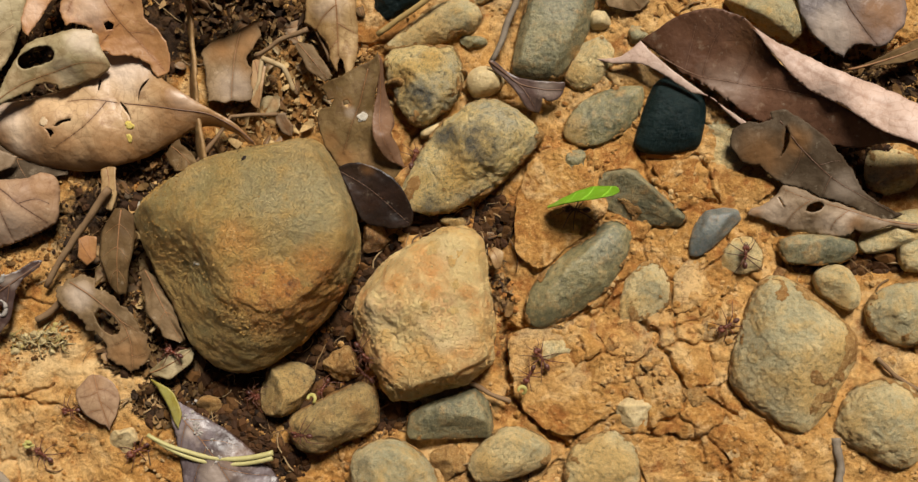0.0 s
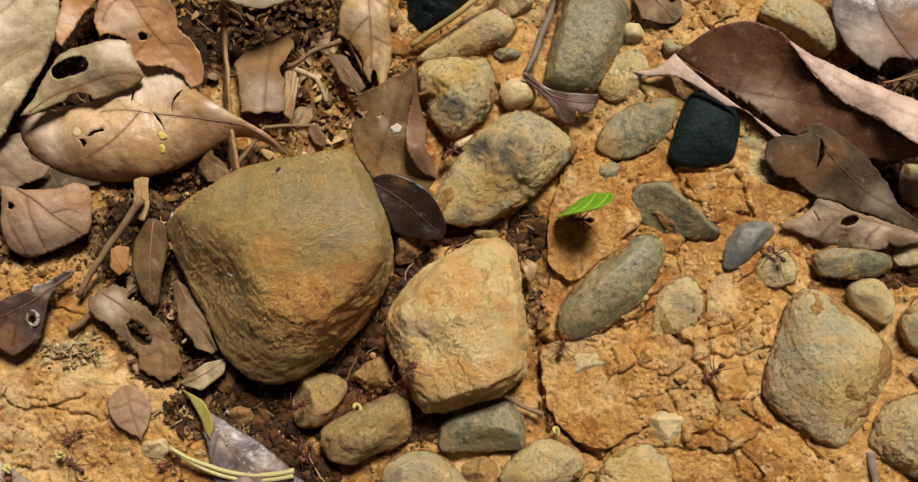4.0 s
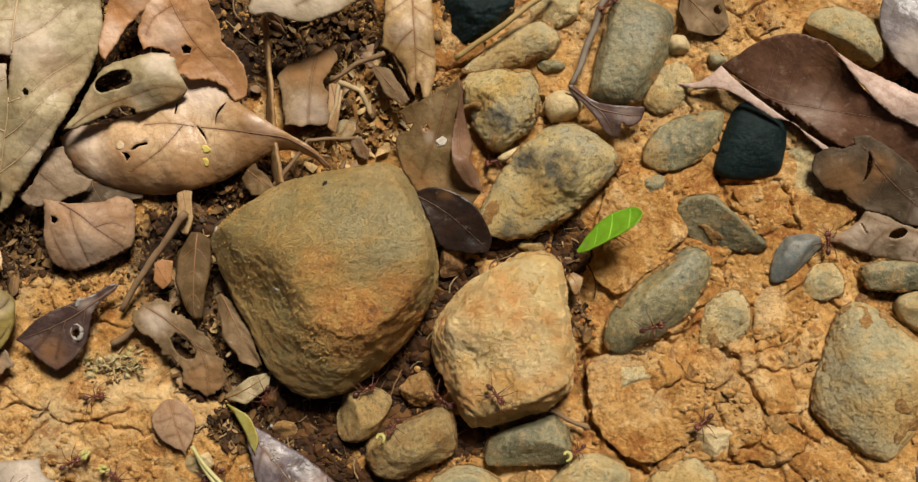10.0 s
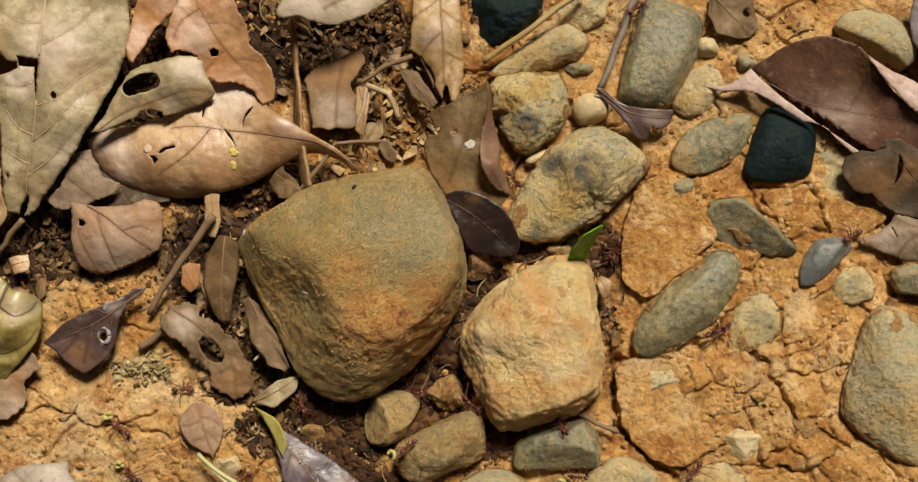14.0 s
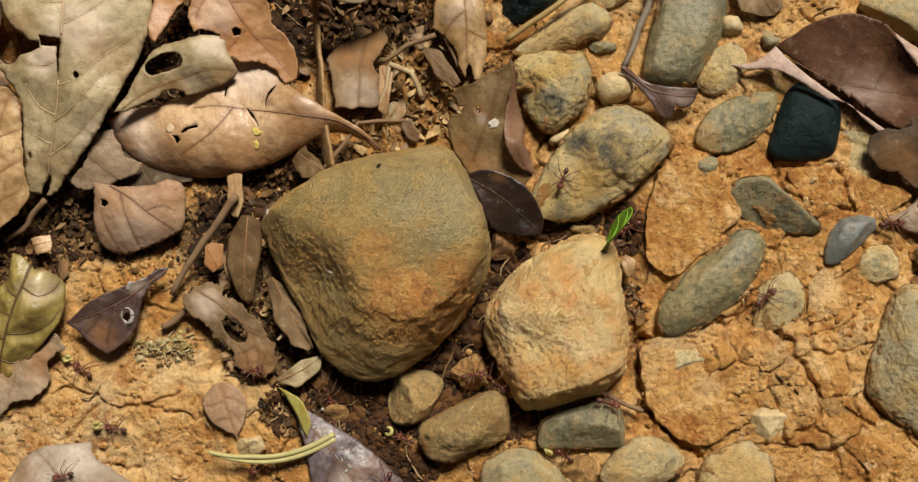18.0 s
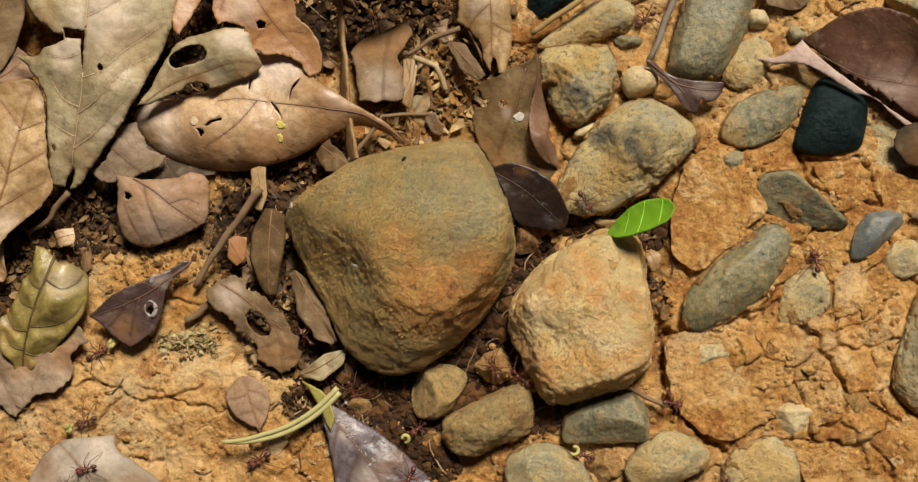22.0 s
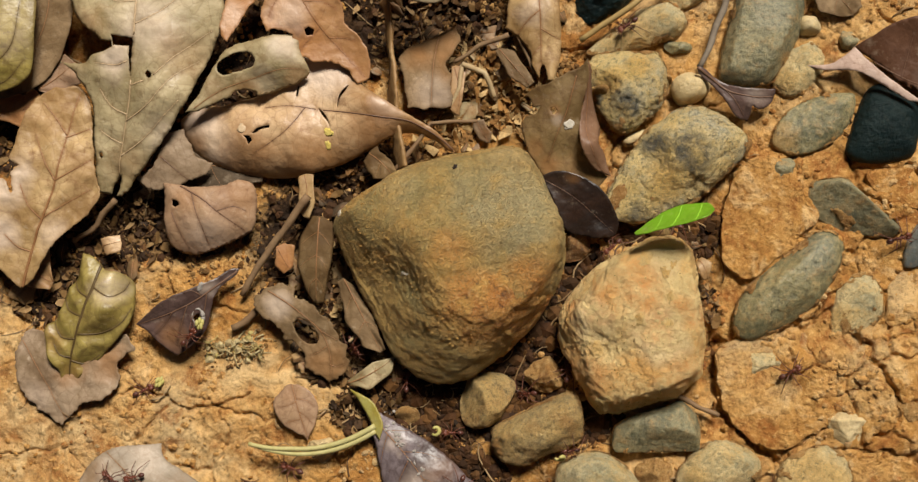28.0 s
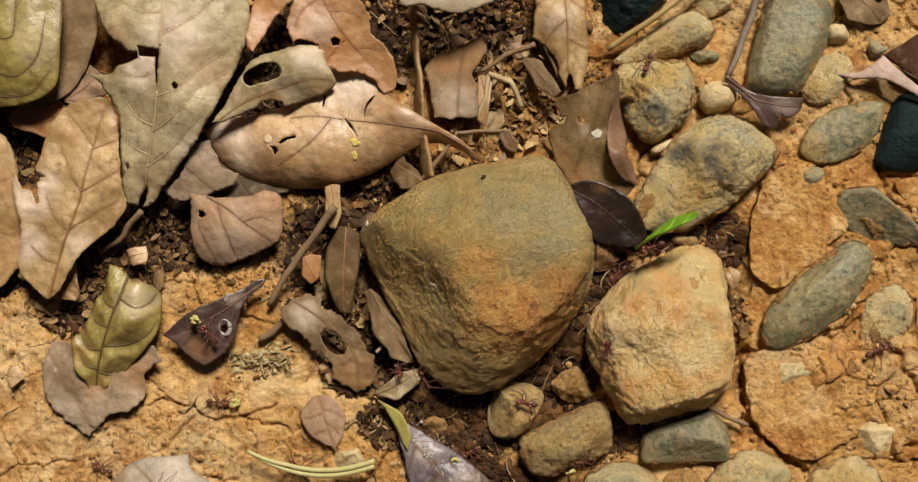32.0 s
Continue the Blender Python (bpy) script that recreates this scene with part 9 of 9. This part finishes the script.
def build_ant():
    """A leafcutter ant that faces +x, its feet at z = 0; lengths in millimetres."""
    top = new("ant")
    tagged(top, "dark red-brown leafcutter ant with long thin legs", "ant", "ants of the trail")
    h = 2.6
    lobes = [egg(2.75, 0, h + 0.1, 0.85, 0.55, 0.6), egg(2.45, 0.55, h + 0.2, 0.85, 0.62, 0.62), egg(2.45, -0.55, h + 0.2, 0.85, 0.62, 0.62)]
    head = part_of("head", mesh_of("head", *scaled(joined(lobes), MM), A_BODY), top, "heart-shaped red-brown head")
    for sgn in (-1, 1):
        part_of("mandible", mesh_of("mandible", *scaled(tube([(3.3, 0.35 * sgn, h - 0.1), (3.9, 0.4 * sgn, h - 0.15), (4.15, 0.1 * sgn, h - 0.2)], [0.2, 0.16, 0.06], 6), MM), A_DARK), head)
        part_of("antenna", mesh_of("antenna", *scaled(tube([(3.1, 0.4 * sgn, h + 0.4), (3.9, 1.2 * sgn, h + 1.0), (4.6, 1.7 * sgn, h + 0.7), (5.6, 1.9 * sgn, h + 0.1)], [0.11, 0.1, 0.1, 0.12], 5), MM), A_LEG), head)
        part_of("eye", mesh_of("eye", *scaled(egg(2.85, 0.92 * sgn, h + 0.35, 0.14, 0.1, 0.14, 6, 8), MM), A_DARK), head)
    spines = [tube([(0.9 - 0.7 * k, 0.3 * s, h + 0.5), (0.8 - 0.8 * k, 0.55 * s, h + 1.15)], [0.14, 0.03], 5) for k in (0, 1, 2) for s in (-1, 1)]
    part_of("thorax", mesh_of("thorax", *scaled(joined([egg(0.9, 0, h + 0.1, 0.85, 0.55, 0.6), egg(-0.1, 0, h + 0.05, 0.8, 0.45, 0.5), egg(-0.8, 0, h, 0.6, 0.4, 0.45)] + spines), MM), A_BODY), top, "slim spiny thorax")
    part_of("petiole", mesh_of("petiole", *scaled(joined([egg(-1.45, 0, h, 0.32, 0.25, 0.32, 8, 10), egg(-1.95, 0, h + 0.02, 0.32, 0.34, 0.36, 8, 10)]), MM), A_DARK), top)
    part_of("abdomen", mesh_of("abdomen", *scaled(egg(-3.1, 0, h + 0.05, 1.15, 0.85, 0.85, 12, 16, -0.15), MM), A_DARK), top, "rounded dark abdomen")
    for k, (hx, ang, reach) in enumerate(((0.9, 48, 5.6), (0.2, 100, 5.8), (-0.5, 140, 7.2))):
        for sgn in (-1, 1):
            a = radians(ang) * sgn
            d = Vector((math.cos(a), math.sin(a), 0))
            hip = Vector((hx, 0.35 * sgn, h - 0.25))
            pts = [Vector(), d * 0.35 * reach + Vector((0, 0, 1.5)), d * 0.72 * reach + Vector((0, 0, -0.5)), d * reach + Vector((0, 0, -h + 0.3))]
            line, rad = [], []
            for i in range(3):
                for s_ in range(4):
                    line.append(pts[i].lerp(pts[i + 1], s_ / 4))
                    rad.append((0.2, 0.15, 0.1)[i] * (1.1 - 0.1 * s_))
            leg = part_of("leg", mesh_of("leg", *scaled(tube(line + [pts[3]], rad + [0.06], 6), MM), A_LEG), top)
            leg.location = hip * MM
    return top


TRACKS = {
    "carrier": (((0, 6.6, 36.8), (3, -1.2, 37.4), (6, -1.4, 37.5), (9, -4.9, 38.2), (11, -7.3, 37.1), (13, -11.6, 35.8), (14.5, -12.3, 34.7), (17, -13.6, 36.0), (19, -18.0, 34.2), (21, -18.8, 34.3), (23, -21.6, 33.5), (25, -22.3, 34.2), (28, -27.1, 34.5), (30, -33.9, 33.8), (32, -38.5, 32.4)), "none", 1.15),
    "a": (((6, -168.1, -40.3), (9, -168.0, -31.5), (13, -155.5, -22.2), (17, -173.5, -10.0), (19, -180.5, -5.0), (21, -182.0, -3.4), (23, -177.5, -4.6), (28, -164.6, 3.9), (32, -166.2, 7.8)), "bud", 1.05),
    "b": (((13, -150.8, -34.0), (17, -163.5, -24.7), (19, -169.7, -23.3), (21, -176.7, -21.6), (23, -186.9, -25.0), (28, -180.2, -13.0), (32, -165.4, -13.0)), "bud", 1.0),
    "c": (((4, -179.9, -20.2), (6, -174.3, -17.6), (9, -163.0, -11.8), (13, -142.8, -7.8), (17, -131.8, -7.1), (18.6, -120.3, -5.4), (20, -115.4, -1.0), (23, -116.6, 3.1), (28, -115.7, 1.7), (32, -110.1, -4.5)), "none", 1.0),
    "d": (((0, -86.5, -17.0), (1.8, -82.0, -18.3), (3, -81.5, -16.1), (5.5, -79.2, -15.0), (7.3, -81.1, -12.1), (8.5, -81.1, -10.1), (9.7, -79.0, -6.3), (11, -76.0, -7.5), (13, -72.8, -7.0), (17, -62.0, -7.8), (19, -60.5, -7.6), (21, -60.7, -7.8), (23, -61.8, -7.7), (28, -65.7, -11.7), (32, -75.9, -13.2)), "none", 1.05),
    "e": (((0, -52.5, -3.2), (1.8, -50.9, -4.7), (3, -49.3, -5.1), (5.5, -46.3, -3.9), (6.7, -44.6, -3.3), (7.9, -43.0, -3.9), (9.1, -39.7, -5.7), (11, -35.5, -10.1), (13, -28.6, -15.0), (17, -25.6, -16.5), (19, -20.7, -16.8), (23, -9.8, -17.1), (25, -1.3, -11.3), (28, 7.4, -5.4), (32, 22.6, 2.8)), "none", 1.05),
    "f": (((0, 48.6, 3.9), (2, 41.8, -0.1), (3.5, 37.3, -4.4), (6, 29.0, -10.3), (9, 21.6, -14.5), (13, 11.4, -25.5), (16, 4.6, -40.8)), "none", 1.05),
    "g": (((0, -3.7, -5.6), (3, -7.2, 0.7), (5.5, -6.1, 5.1), (7, -5.1, 9.5), (8.5, -1.4, 10.4), (10, 4.5, 11.6), (11.5, 7.3, 12.7), (13, 9.9, 11.4), (14.5, 15.6, 12.4), (17, 19.9, 12.6), (19, 25.1, 16.3), (21, 27.8, 19.9), (23, 28.3, 24.2), (25, 30.2, 30.5), (28, 36.4, 32.9)), "none", 1.1),
    "h": (((0, 53.8, 23.8), (2, 54.0, 23.6), (3.5, 53.8, 26.1), (5.5, 52.1, 28.2), (7, 52.8, 32.3), (9, 53.7, 33.9), (13, 53.1, 38.1), (14.5, 52.0, 36.2), (17, 55.3, 34.9), (20, 63.0, 35.9)), "none", 1.05),
    "i": (((0, -41.6, 52.6), (3, -40.0, 56.1), (6, -35.5, 58.0), (9, -38.4, 58.9), (13, -42.5, 56.4), (17, -33.9, 49.0), (19, -35.4, 46.0), (22, -35.4, 40.3), (24, -31.9, 35.7), (28, -41.3, 27.9), (32, -47.6, 23.2)), "none", 0.95),
    "j": (((19, -6.6, 102.3), (23, -22.2, 91.6), (28, -37.3, 92.0), (32, -39.4, 82.7)), "none", 1.0),
    "k": (((0, -7.1, -10.3), (3, -11.4, -18.5), (6, -11.5, -22.2), (9, -15.2, -24.3), (13, -20.7, -28.9), (17, -33.5, -30.0), (19, -34.8, -29.3), (21, -35.7, -32.6), (23, -39.1, -33.0), (28, -55.2, -27.0), (32, -59.7, -26.7)), "curl", 0.9),
    "l": (((0, -65.5, -15.1), (6, -66.2, -15.4), (9, -66.4, -17.8), (13, -68.6, -21.4), (17, -78.9, -27.5), (19, -81.7, -26.4), (21, -83.3, -25.2), (23, -84.1, -25.8), (28, -88.4, -24.9), (32, -91.4, -26.1)), "curl", 0.9),
    "m": (((0, -70.7, -26.1), (2.4, -78.7, -27.2), (5, -82.1, -31.6), (8, -86.4, -38.8)), "none", 1.0),
    "n": (((0, -110.6, -5.4), (3, -113.2, -3.4), (6, -105.1, -5.7), (10, -107.1, -8.0), (13, -104.8, -9.9), (18, -103.2, -13.5), (23, -103.4, -13.1), (28, -102.0, -10.0), (32, -102.4, -4.5)), "none", 0.95),
    "o": (((23, -53.2, -9.0), (28, -56.4, -6.6), (30, -53.6, -2.1), (32, -50.8, 3.7)), "none", 1.05),
    "p": (((16.5, -122.8, -33.2), (19, -125.4, -34.5), (21, -129.1, -33.9), (23, -130.7, -34.6), (28, -134.3, -34.8), (32, -140.7, -31.7)), "none", 1.15),
    "q": (((0, -141.9, -20.8), (3, -146.1, -22.0), (6, -164.8, -33.5), (9, -179.9, -37.9)), "none", 0.95),
    "r": (((24, -184.8, -44.0), (28, -186.7, -38.2), (32, -200.4, -32.9)), "none", 1.0),
}
LEAF_ROWS = (
    (0, 8.1, 39.2, 12.0, 8.6, 32.4, 65),
    (1, 5.2, 39.7, 12.1, 5.2, 38.5, 52),
    (2, 2.2, 39.8, 12.2, 8.2, 45.4, 57),
    (3, -0.6, 40.6, 12.2, 10.8, 54.5, 62),
    (3.5, -1.1, 40.2, 12.3, 9.9, 53.6, 60),
    (5.5, -0.8, 40.3, 12.5, 13.4, 43.9, 55),
    (6.5, -2.6, 39.9, 12.5, 22.4, 44.5, 55),
    (7.5, -5.0, 39.0, 12.6, 28.0, 39.6, 58),
    (8.5, -8.5, 38.2, 12.7, 38.5, 49.6, 68),
    (9, -9.0, 38.0, 12.8, 41.5, 49.4, 72),
    (9.5, -8.3, 37.8, 12.8, 34.4, 43.6, 60),
    (10, -7.2, 37.2, 12.8, 29.0, 31.2, 48),
    (11, -6.9, 36.3, 12.9, 24.6, 22.0, 47),
    (11.5, -8.6, 36.2, 13.0, 30.0, 29.5, 55),
    (12, -11.3, 36.1, 13.0, 36.0, 35.6, 63),
    (12.5, -14.8, 35.7, 13.2, 42.0, 41.8, 74),
    (13, -18.7, 33.0, 13.5, 50.8, 61.1, 95),
    (13.5, -20.3, 33.7, 13.8, 64.4, 59.0, 113),
    (14.5, -22.6, 32.2, 14.3, 63.0, 58.6, 118),
    (16.5, -22.2, 31.7, 15.7, 65.4, 60.0, 113),
    (17, -22.3, 31.8, 16.0, 63.3, 59.5, 103),
    (17.5, -21.3, 31.7, 17.0, 60.6, 58.7, 96),
    (18, -20.7, 31.2, 18.0, 52.6, 57.3, 76),
    (18.5, -20.5, 31.5, 19.0, 33.1, 56.1, 45),
    (19, -20.6, 31.3, 20.0, 24.3, 50.4, 18),
    (20, -21.2, 31.8, 20.8, 22.5, 46.9, 12),
    (21, -21.3, 32.1, 21.5, 15.4, 47.1, 22),
    (22, -21.2, 33.1, 22.2, 17.5, 40.9, 33),
    (23, -21.2, 33.5, 23.0, 18.9, 32.5, 48),
    (24, -20.5, 34.9, 22.9, 15.4, 22.6, 60),
    (25, -22.4, 33.8, 22.8, 16.3, 22.1, 56),
    (25.5, -24.4, 33.8, 22.7, 15.0, 29.2, 54),
    (27.5, -24.9, 35.0, 22.5, 14.9, 25.3, 57),
    (28, -26.3, 35.1, 22.4, 15.8, 25.7, 57),
    (28.5, -28.8, 35.2, 22.4, 15.8, 31.4, 59),
    (29, -31.3, 34.9, 22.3, 17.7, 38.2, 63),
    (29.5, -33.0, 35.7, 22.3, 20.6, 42.5, 66),
    (30, -34.6, 36.3, 22.2, 29.0, 39.8, 82),
    (31, -35.7, 36.0, 22.1, 30.5, 44.1, 94),
    (32, -36.4, 34.9, 22.0, 27.0, 44.2, 76),
)
STEM_ROWS = (
    (0, -99.2, -30.9, -9.7),
    (3, -101.3, -31.4, -10.2),
    (6, -104.9, -33.7, -21.6),
    (9, -110.7, -35.5, -38.7),
    (13, -116.2, -33.8, -30.9),
    (16.5, -117.0, -30.5, -7.7),
    (17, -117.0, -30.3, -5.4),
    (18, -119.0, -28.3, 6.3),
    (19, -121.0, -25.4, 17.6),
    (21, -122.3, -23.8, 21.0),
    (23, -124.4, -21.0, 24.5),
    (25.5, -126.4, -22.2, 15.8),
    (28, -128.2, -25.5, 6.4),
    (30, -132.6, -26.7, -0.0),
    (32, -136.6, -28.5, -5.7),
)



def support(x, y):
    """Height and slope of what lies under a place, in millimetres."""
    deps = bpy.context.evaluated_depsgraph_get()
    hit, at, normal, _, ob, _ = scene.ray_cast(deps, (x * MM, y * MM, 0.06), (0, 0, -1))
    return (at.z * 1000, normal) if hit else (0.0, Vector((0, 0, 1)))


def along(track, t):
    """Smooth place on a track of (seconds, x, y)."""
    t = min(max(t, track[0][0]), track[-1][0])
    for i in range(len(track) - 1):
        if t <= track[i + 1][0]:
            break
    p0, p1, p2, p3 = track[max(i - 1, 0)], track[i], track[i + 1], track[min(i + 2, len(track) - 1)]
    f = (t - p1[0]) / (p2[0] - p1[0])
    h = p2[0] - p1[0]

    def slope(a, b):
        return (Vector(b[1:]) - Vector(a[1:])) / max(b[0] - a[0], 1e-3) * h

    m1, m2 = slope(p0, p2) if p0 is not p1 else slope(p1, p2), slope(p1, p3) if p3 is not p2 else slope(p1, p2)
    a, b = Vector(p1[1:]), Vector(p2[1:])
    return (2 * f ** 3 - 3 * f * f + 1) * a + (f ** 3 - 2 * f * f + f) * m1 + (3 * f * f - 2 * f ** 3) * b + (f ** 3 - f * f) * m2


def ant_rows(track):
    """Poses of an ant each second, its feet on what it walks over."""
    heights = []
    heading = None
    for k in range(33):
        t = k
        p = along(track, t)
        d = along(track, t + 0.8) - along(track, t - 0.8)
        if d.length > 0.5:
            a = math.atan2(d.y, d.x)
            if heading is not None:
                turn = (a - heading + math.pi) % (2 * math.pi) - math.pi
                a = heading + max(-0.9, min(0.9, turn))
            heading = a
        around = [support(p.x + 2.4 * i, p.y + 2.4 * j) for i, j in ((0, 0), (1, 0), (-1, 0), (0, 1), (0, -1))]
        heights.append((t, p, heading, around))
    first = next(h[2] for h in heights if h[2] is not None)
    rows = []
    z = None
    for t, p, a, around in heights:
        a = first if a is None else a
        top = around[0][0] * 0.5 + max(q[0] for q in around) * 0.5
        z = top if z is None else z
        gx = (around[1][0] - around[2][0]) / 4.8
        gy = (around[3][0] - around[4][0]) / 4.8
        n = Vector((-max(-0.8, min(0.8, gx)), -max(-0.8, min(0.8, gy)), 1)).normalized()
        x = Vector((math.cos(a), math.sin(a), 0))
        x = (x - n * x.dot(n)).normalized()
        y = n.cross(x)
        m = Matrix((x, y, n)).transposed().to_4x4()
        m.translation = (p.x * MM, p.y * MM, (top - 0.2) * MM)
        rows.append((t, m))
    return rows


def curl_shape():
    pts = [(2.3 * math.cos(a) * (1 - 0.1 * a) * 0.6, 2.3 * math.sin(a) * (1 - 0.1 * a) * 0.6, 0.25 * a) for a in (i * 0.45 for i in range(12))]
    return tube(pts, [0.35 + 0.25 * math.sin(i / 11 * math.pi) for i in range(12)], 7)


def bud_shape():
    parts = []
    for k in range(5):
        a = k * 1.3
        parts.append(egg(0.9 * math.cos(a), 0.8 * math.sin(a), 0.5 * math.sin(2 * a), 1.0, 0.55, 0.6, 8, 10))
    return joined(parts)


def fresh_leaf():
    """The cut green leaf piece: a blade with a cut edge, its rib and side veins."""
    top = new("cut_leaf")
    tagged(top, "fresh bright green cut leaf piece carried by an ant", "leaf")
    half = 11.8
    n, m = 44, 14

    def edge(u):
        lo = -4.6 * math.sin(math.pi * 0.85 * u ** 0.8) ** 0.75 - (0.9 * u)
        hi = 4.8 * math.sin(math.pi * min(1.0, u * 0.86 + 0.0)) ** 0.8
        close = min(1.0, (1 - u) * 13) ** 0.5
        return lo * close, hi * close

    def spot(u, v):
        lo, hi = edge(u)
        y = lo + (hi - lo) * v
        x = -half + 2 * half * u
        return Vector((x, y, 0.05 * y * y + 0.35 * math.sin(u * 5) + 0.07 * math.cos(u * 24 + abs(y)))) * MM

    verts = [spot(i / n, j / m) for i in range(n + 1) for j in range(m + 1)]
    faces = [(i * (m + 1) + j, (i + 1) * (m + 1) + j, (i + 1) * (m + 1) + j + 1, i * (m + 1) + j + 1) for i in range(n) for j in range(m)]
    blade = part_of("blade", mesh_of("blade", verts, faces, L_FRESH), top)
    s = blade.modifiers.new("thickness", "SOLIDIFY")
    s.thickness, s.offset = 0.3 * MM, 0
    for u0, u1, v0, v1, r in ((0.52, 0.60, 0.05, 0.97, 0.15), (0.80, 0.84, 0.08, 0.95, 0.15), (0.30, 0.36, 0.1, 0.9, 0.1)):
        pl = [spot(u0 + (u1 - u0) * s_ ** 2, v0 + (v1 - v0) * s_) + Vector((0, 0, 0.12 * MM)) for s_ in (i / 10 for i in range(11))]
        part_of("vein", mesh_of("vein", *tube(pl, [r * MM] * 11, 6), L_FRESHRIB), top)
    return top


def stem_pair():
    """Two thin curved stems joined at one end."""
    top = new("grass_stalk")
    tagged(top, "pale yellow-green curved double stem dragged over the clay", "stem")
    for off, z in ((0.0, 0.0), (1.5, 0.35)):
        pts = []
        for i in range(29):
            u = i / 28
            x = -18.6 + 37.2 * u
            pts.append(Vector((x, -4.6 * (1 - (x / 18.6) ** 2) + off * min(1, u * 3), z + 0.3 * math.sin(u * 3))) * MM)
        stalk = part_of("stem", mesh_of("stem", *tube(pts, [(0.62 + 0.22 * i / 28) * MM for i in range(29)], 9), Y_STEM), top)
    return top


def motions():
    bpy.context.view_layer.update()
    paths = {key: ant_rows(track) for key, (track, load, size) in TRACKS.items()}
    first = build_ant()
    ants = {key: first if key == "carrier" else copy_thing(first, pose(0, 0, 0)) for key in TRACKS}
    for key, (track, load, size) in TRACKS.items():
        ob = ants[key]
        ob.scale = (0.86 * size,) * 3
        rows = paths[key]
        walk(ob, rows)
        legs = [c for c in ob.children if c.name.startswith("leg")]
        start, stop = max(0.0, track[0][0]), min(32.0, track[-1][0])
        phase = random.Random(len(key) + ord(key[0])).random() * 6
        for k, leg in enumerate(legs):
            home = leg.location.copy()
            side = -1 if k % 2 == 0 else 1
            tripod = math.pi * ((k // 2 + k) % 2)
            steps = [0.0]
            while steps[-1] < 31.6:
                steps.append(steps[-1] + 0.4)
            lrows = []
            for t in steps + [32.0]:
                go = 1.0 if start <= t <= stop else 0.0
                s_ = math.sin(t * 2.9 + phase + tripod) * go
                l_ = max(0.0, math.cos(t * 2.9 + phase + tripod)) * go
                lrows.append((t, Matrix.Translation(home) @ pose(0, 0, 0, 7 * l_ * side, 0, 15 * s_ * side)))
            walk(leg, lrows)
        if load != "none":
            shape = curl_shape() if load == "curl" else bud_shape()
            words = "curled yellow-green petal carried by an ant" if load == "curl" else "small pale yellow flower bud carried by an ant"
            ware = tagged(new("petal" if load == "curl" else "flower_bud", mesh_of("petal", *scaled(shape, MM), Y_BUD)), words, "petal" if load == "curl" else "flower bud")
            walk(ware, [(t, m @ pose(5.2 * MM * size, 0, 3.4 * MM, 0, 15, 40)) for t, m in rows])
    green = fresh_leaf()
    walk(green, [(t, pose(x * MM, y * MM, z * MM, 0, 0, turn) @ pose(0, 0, 0, 0, -pitch, 0) @ pose(0, 0, 0, -roll, 0, 0)) for t, x, y, z, turn, pitch, roll in LEAF_ROWS])
    walk(stem_pair(), [(t, pose(x * MM, y * MM, 5.6 * MM, 4, 0, turn)) for t, x, y, turn in STEM_ROWS])


motions()
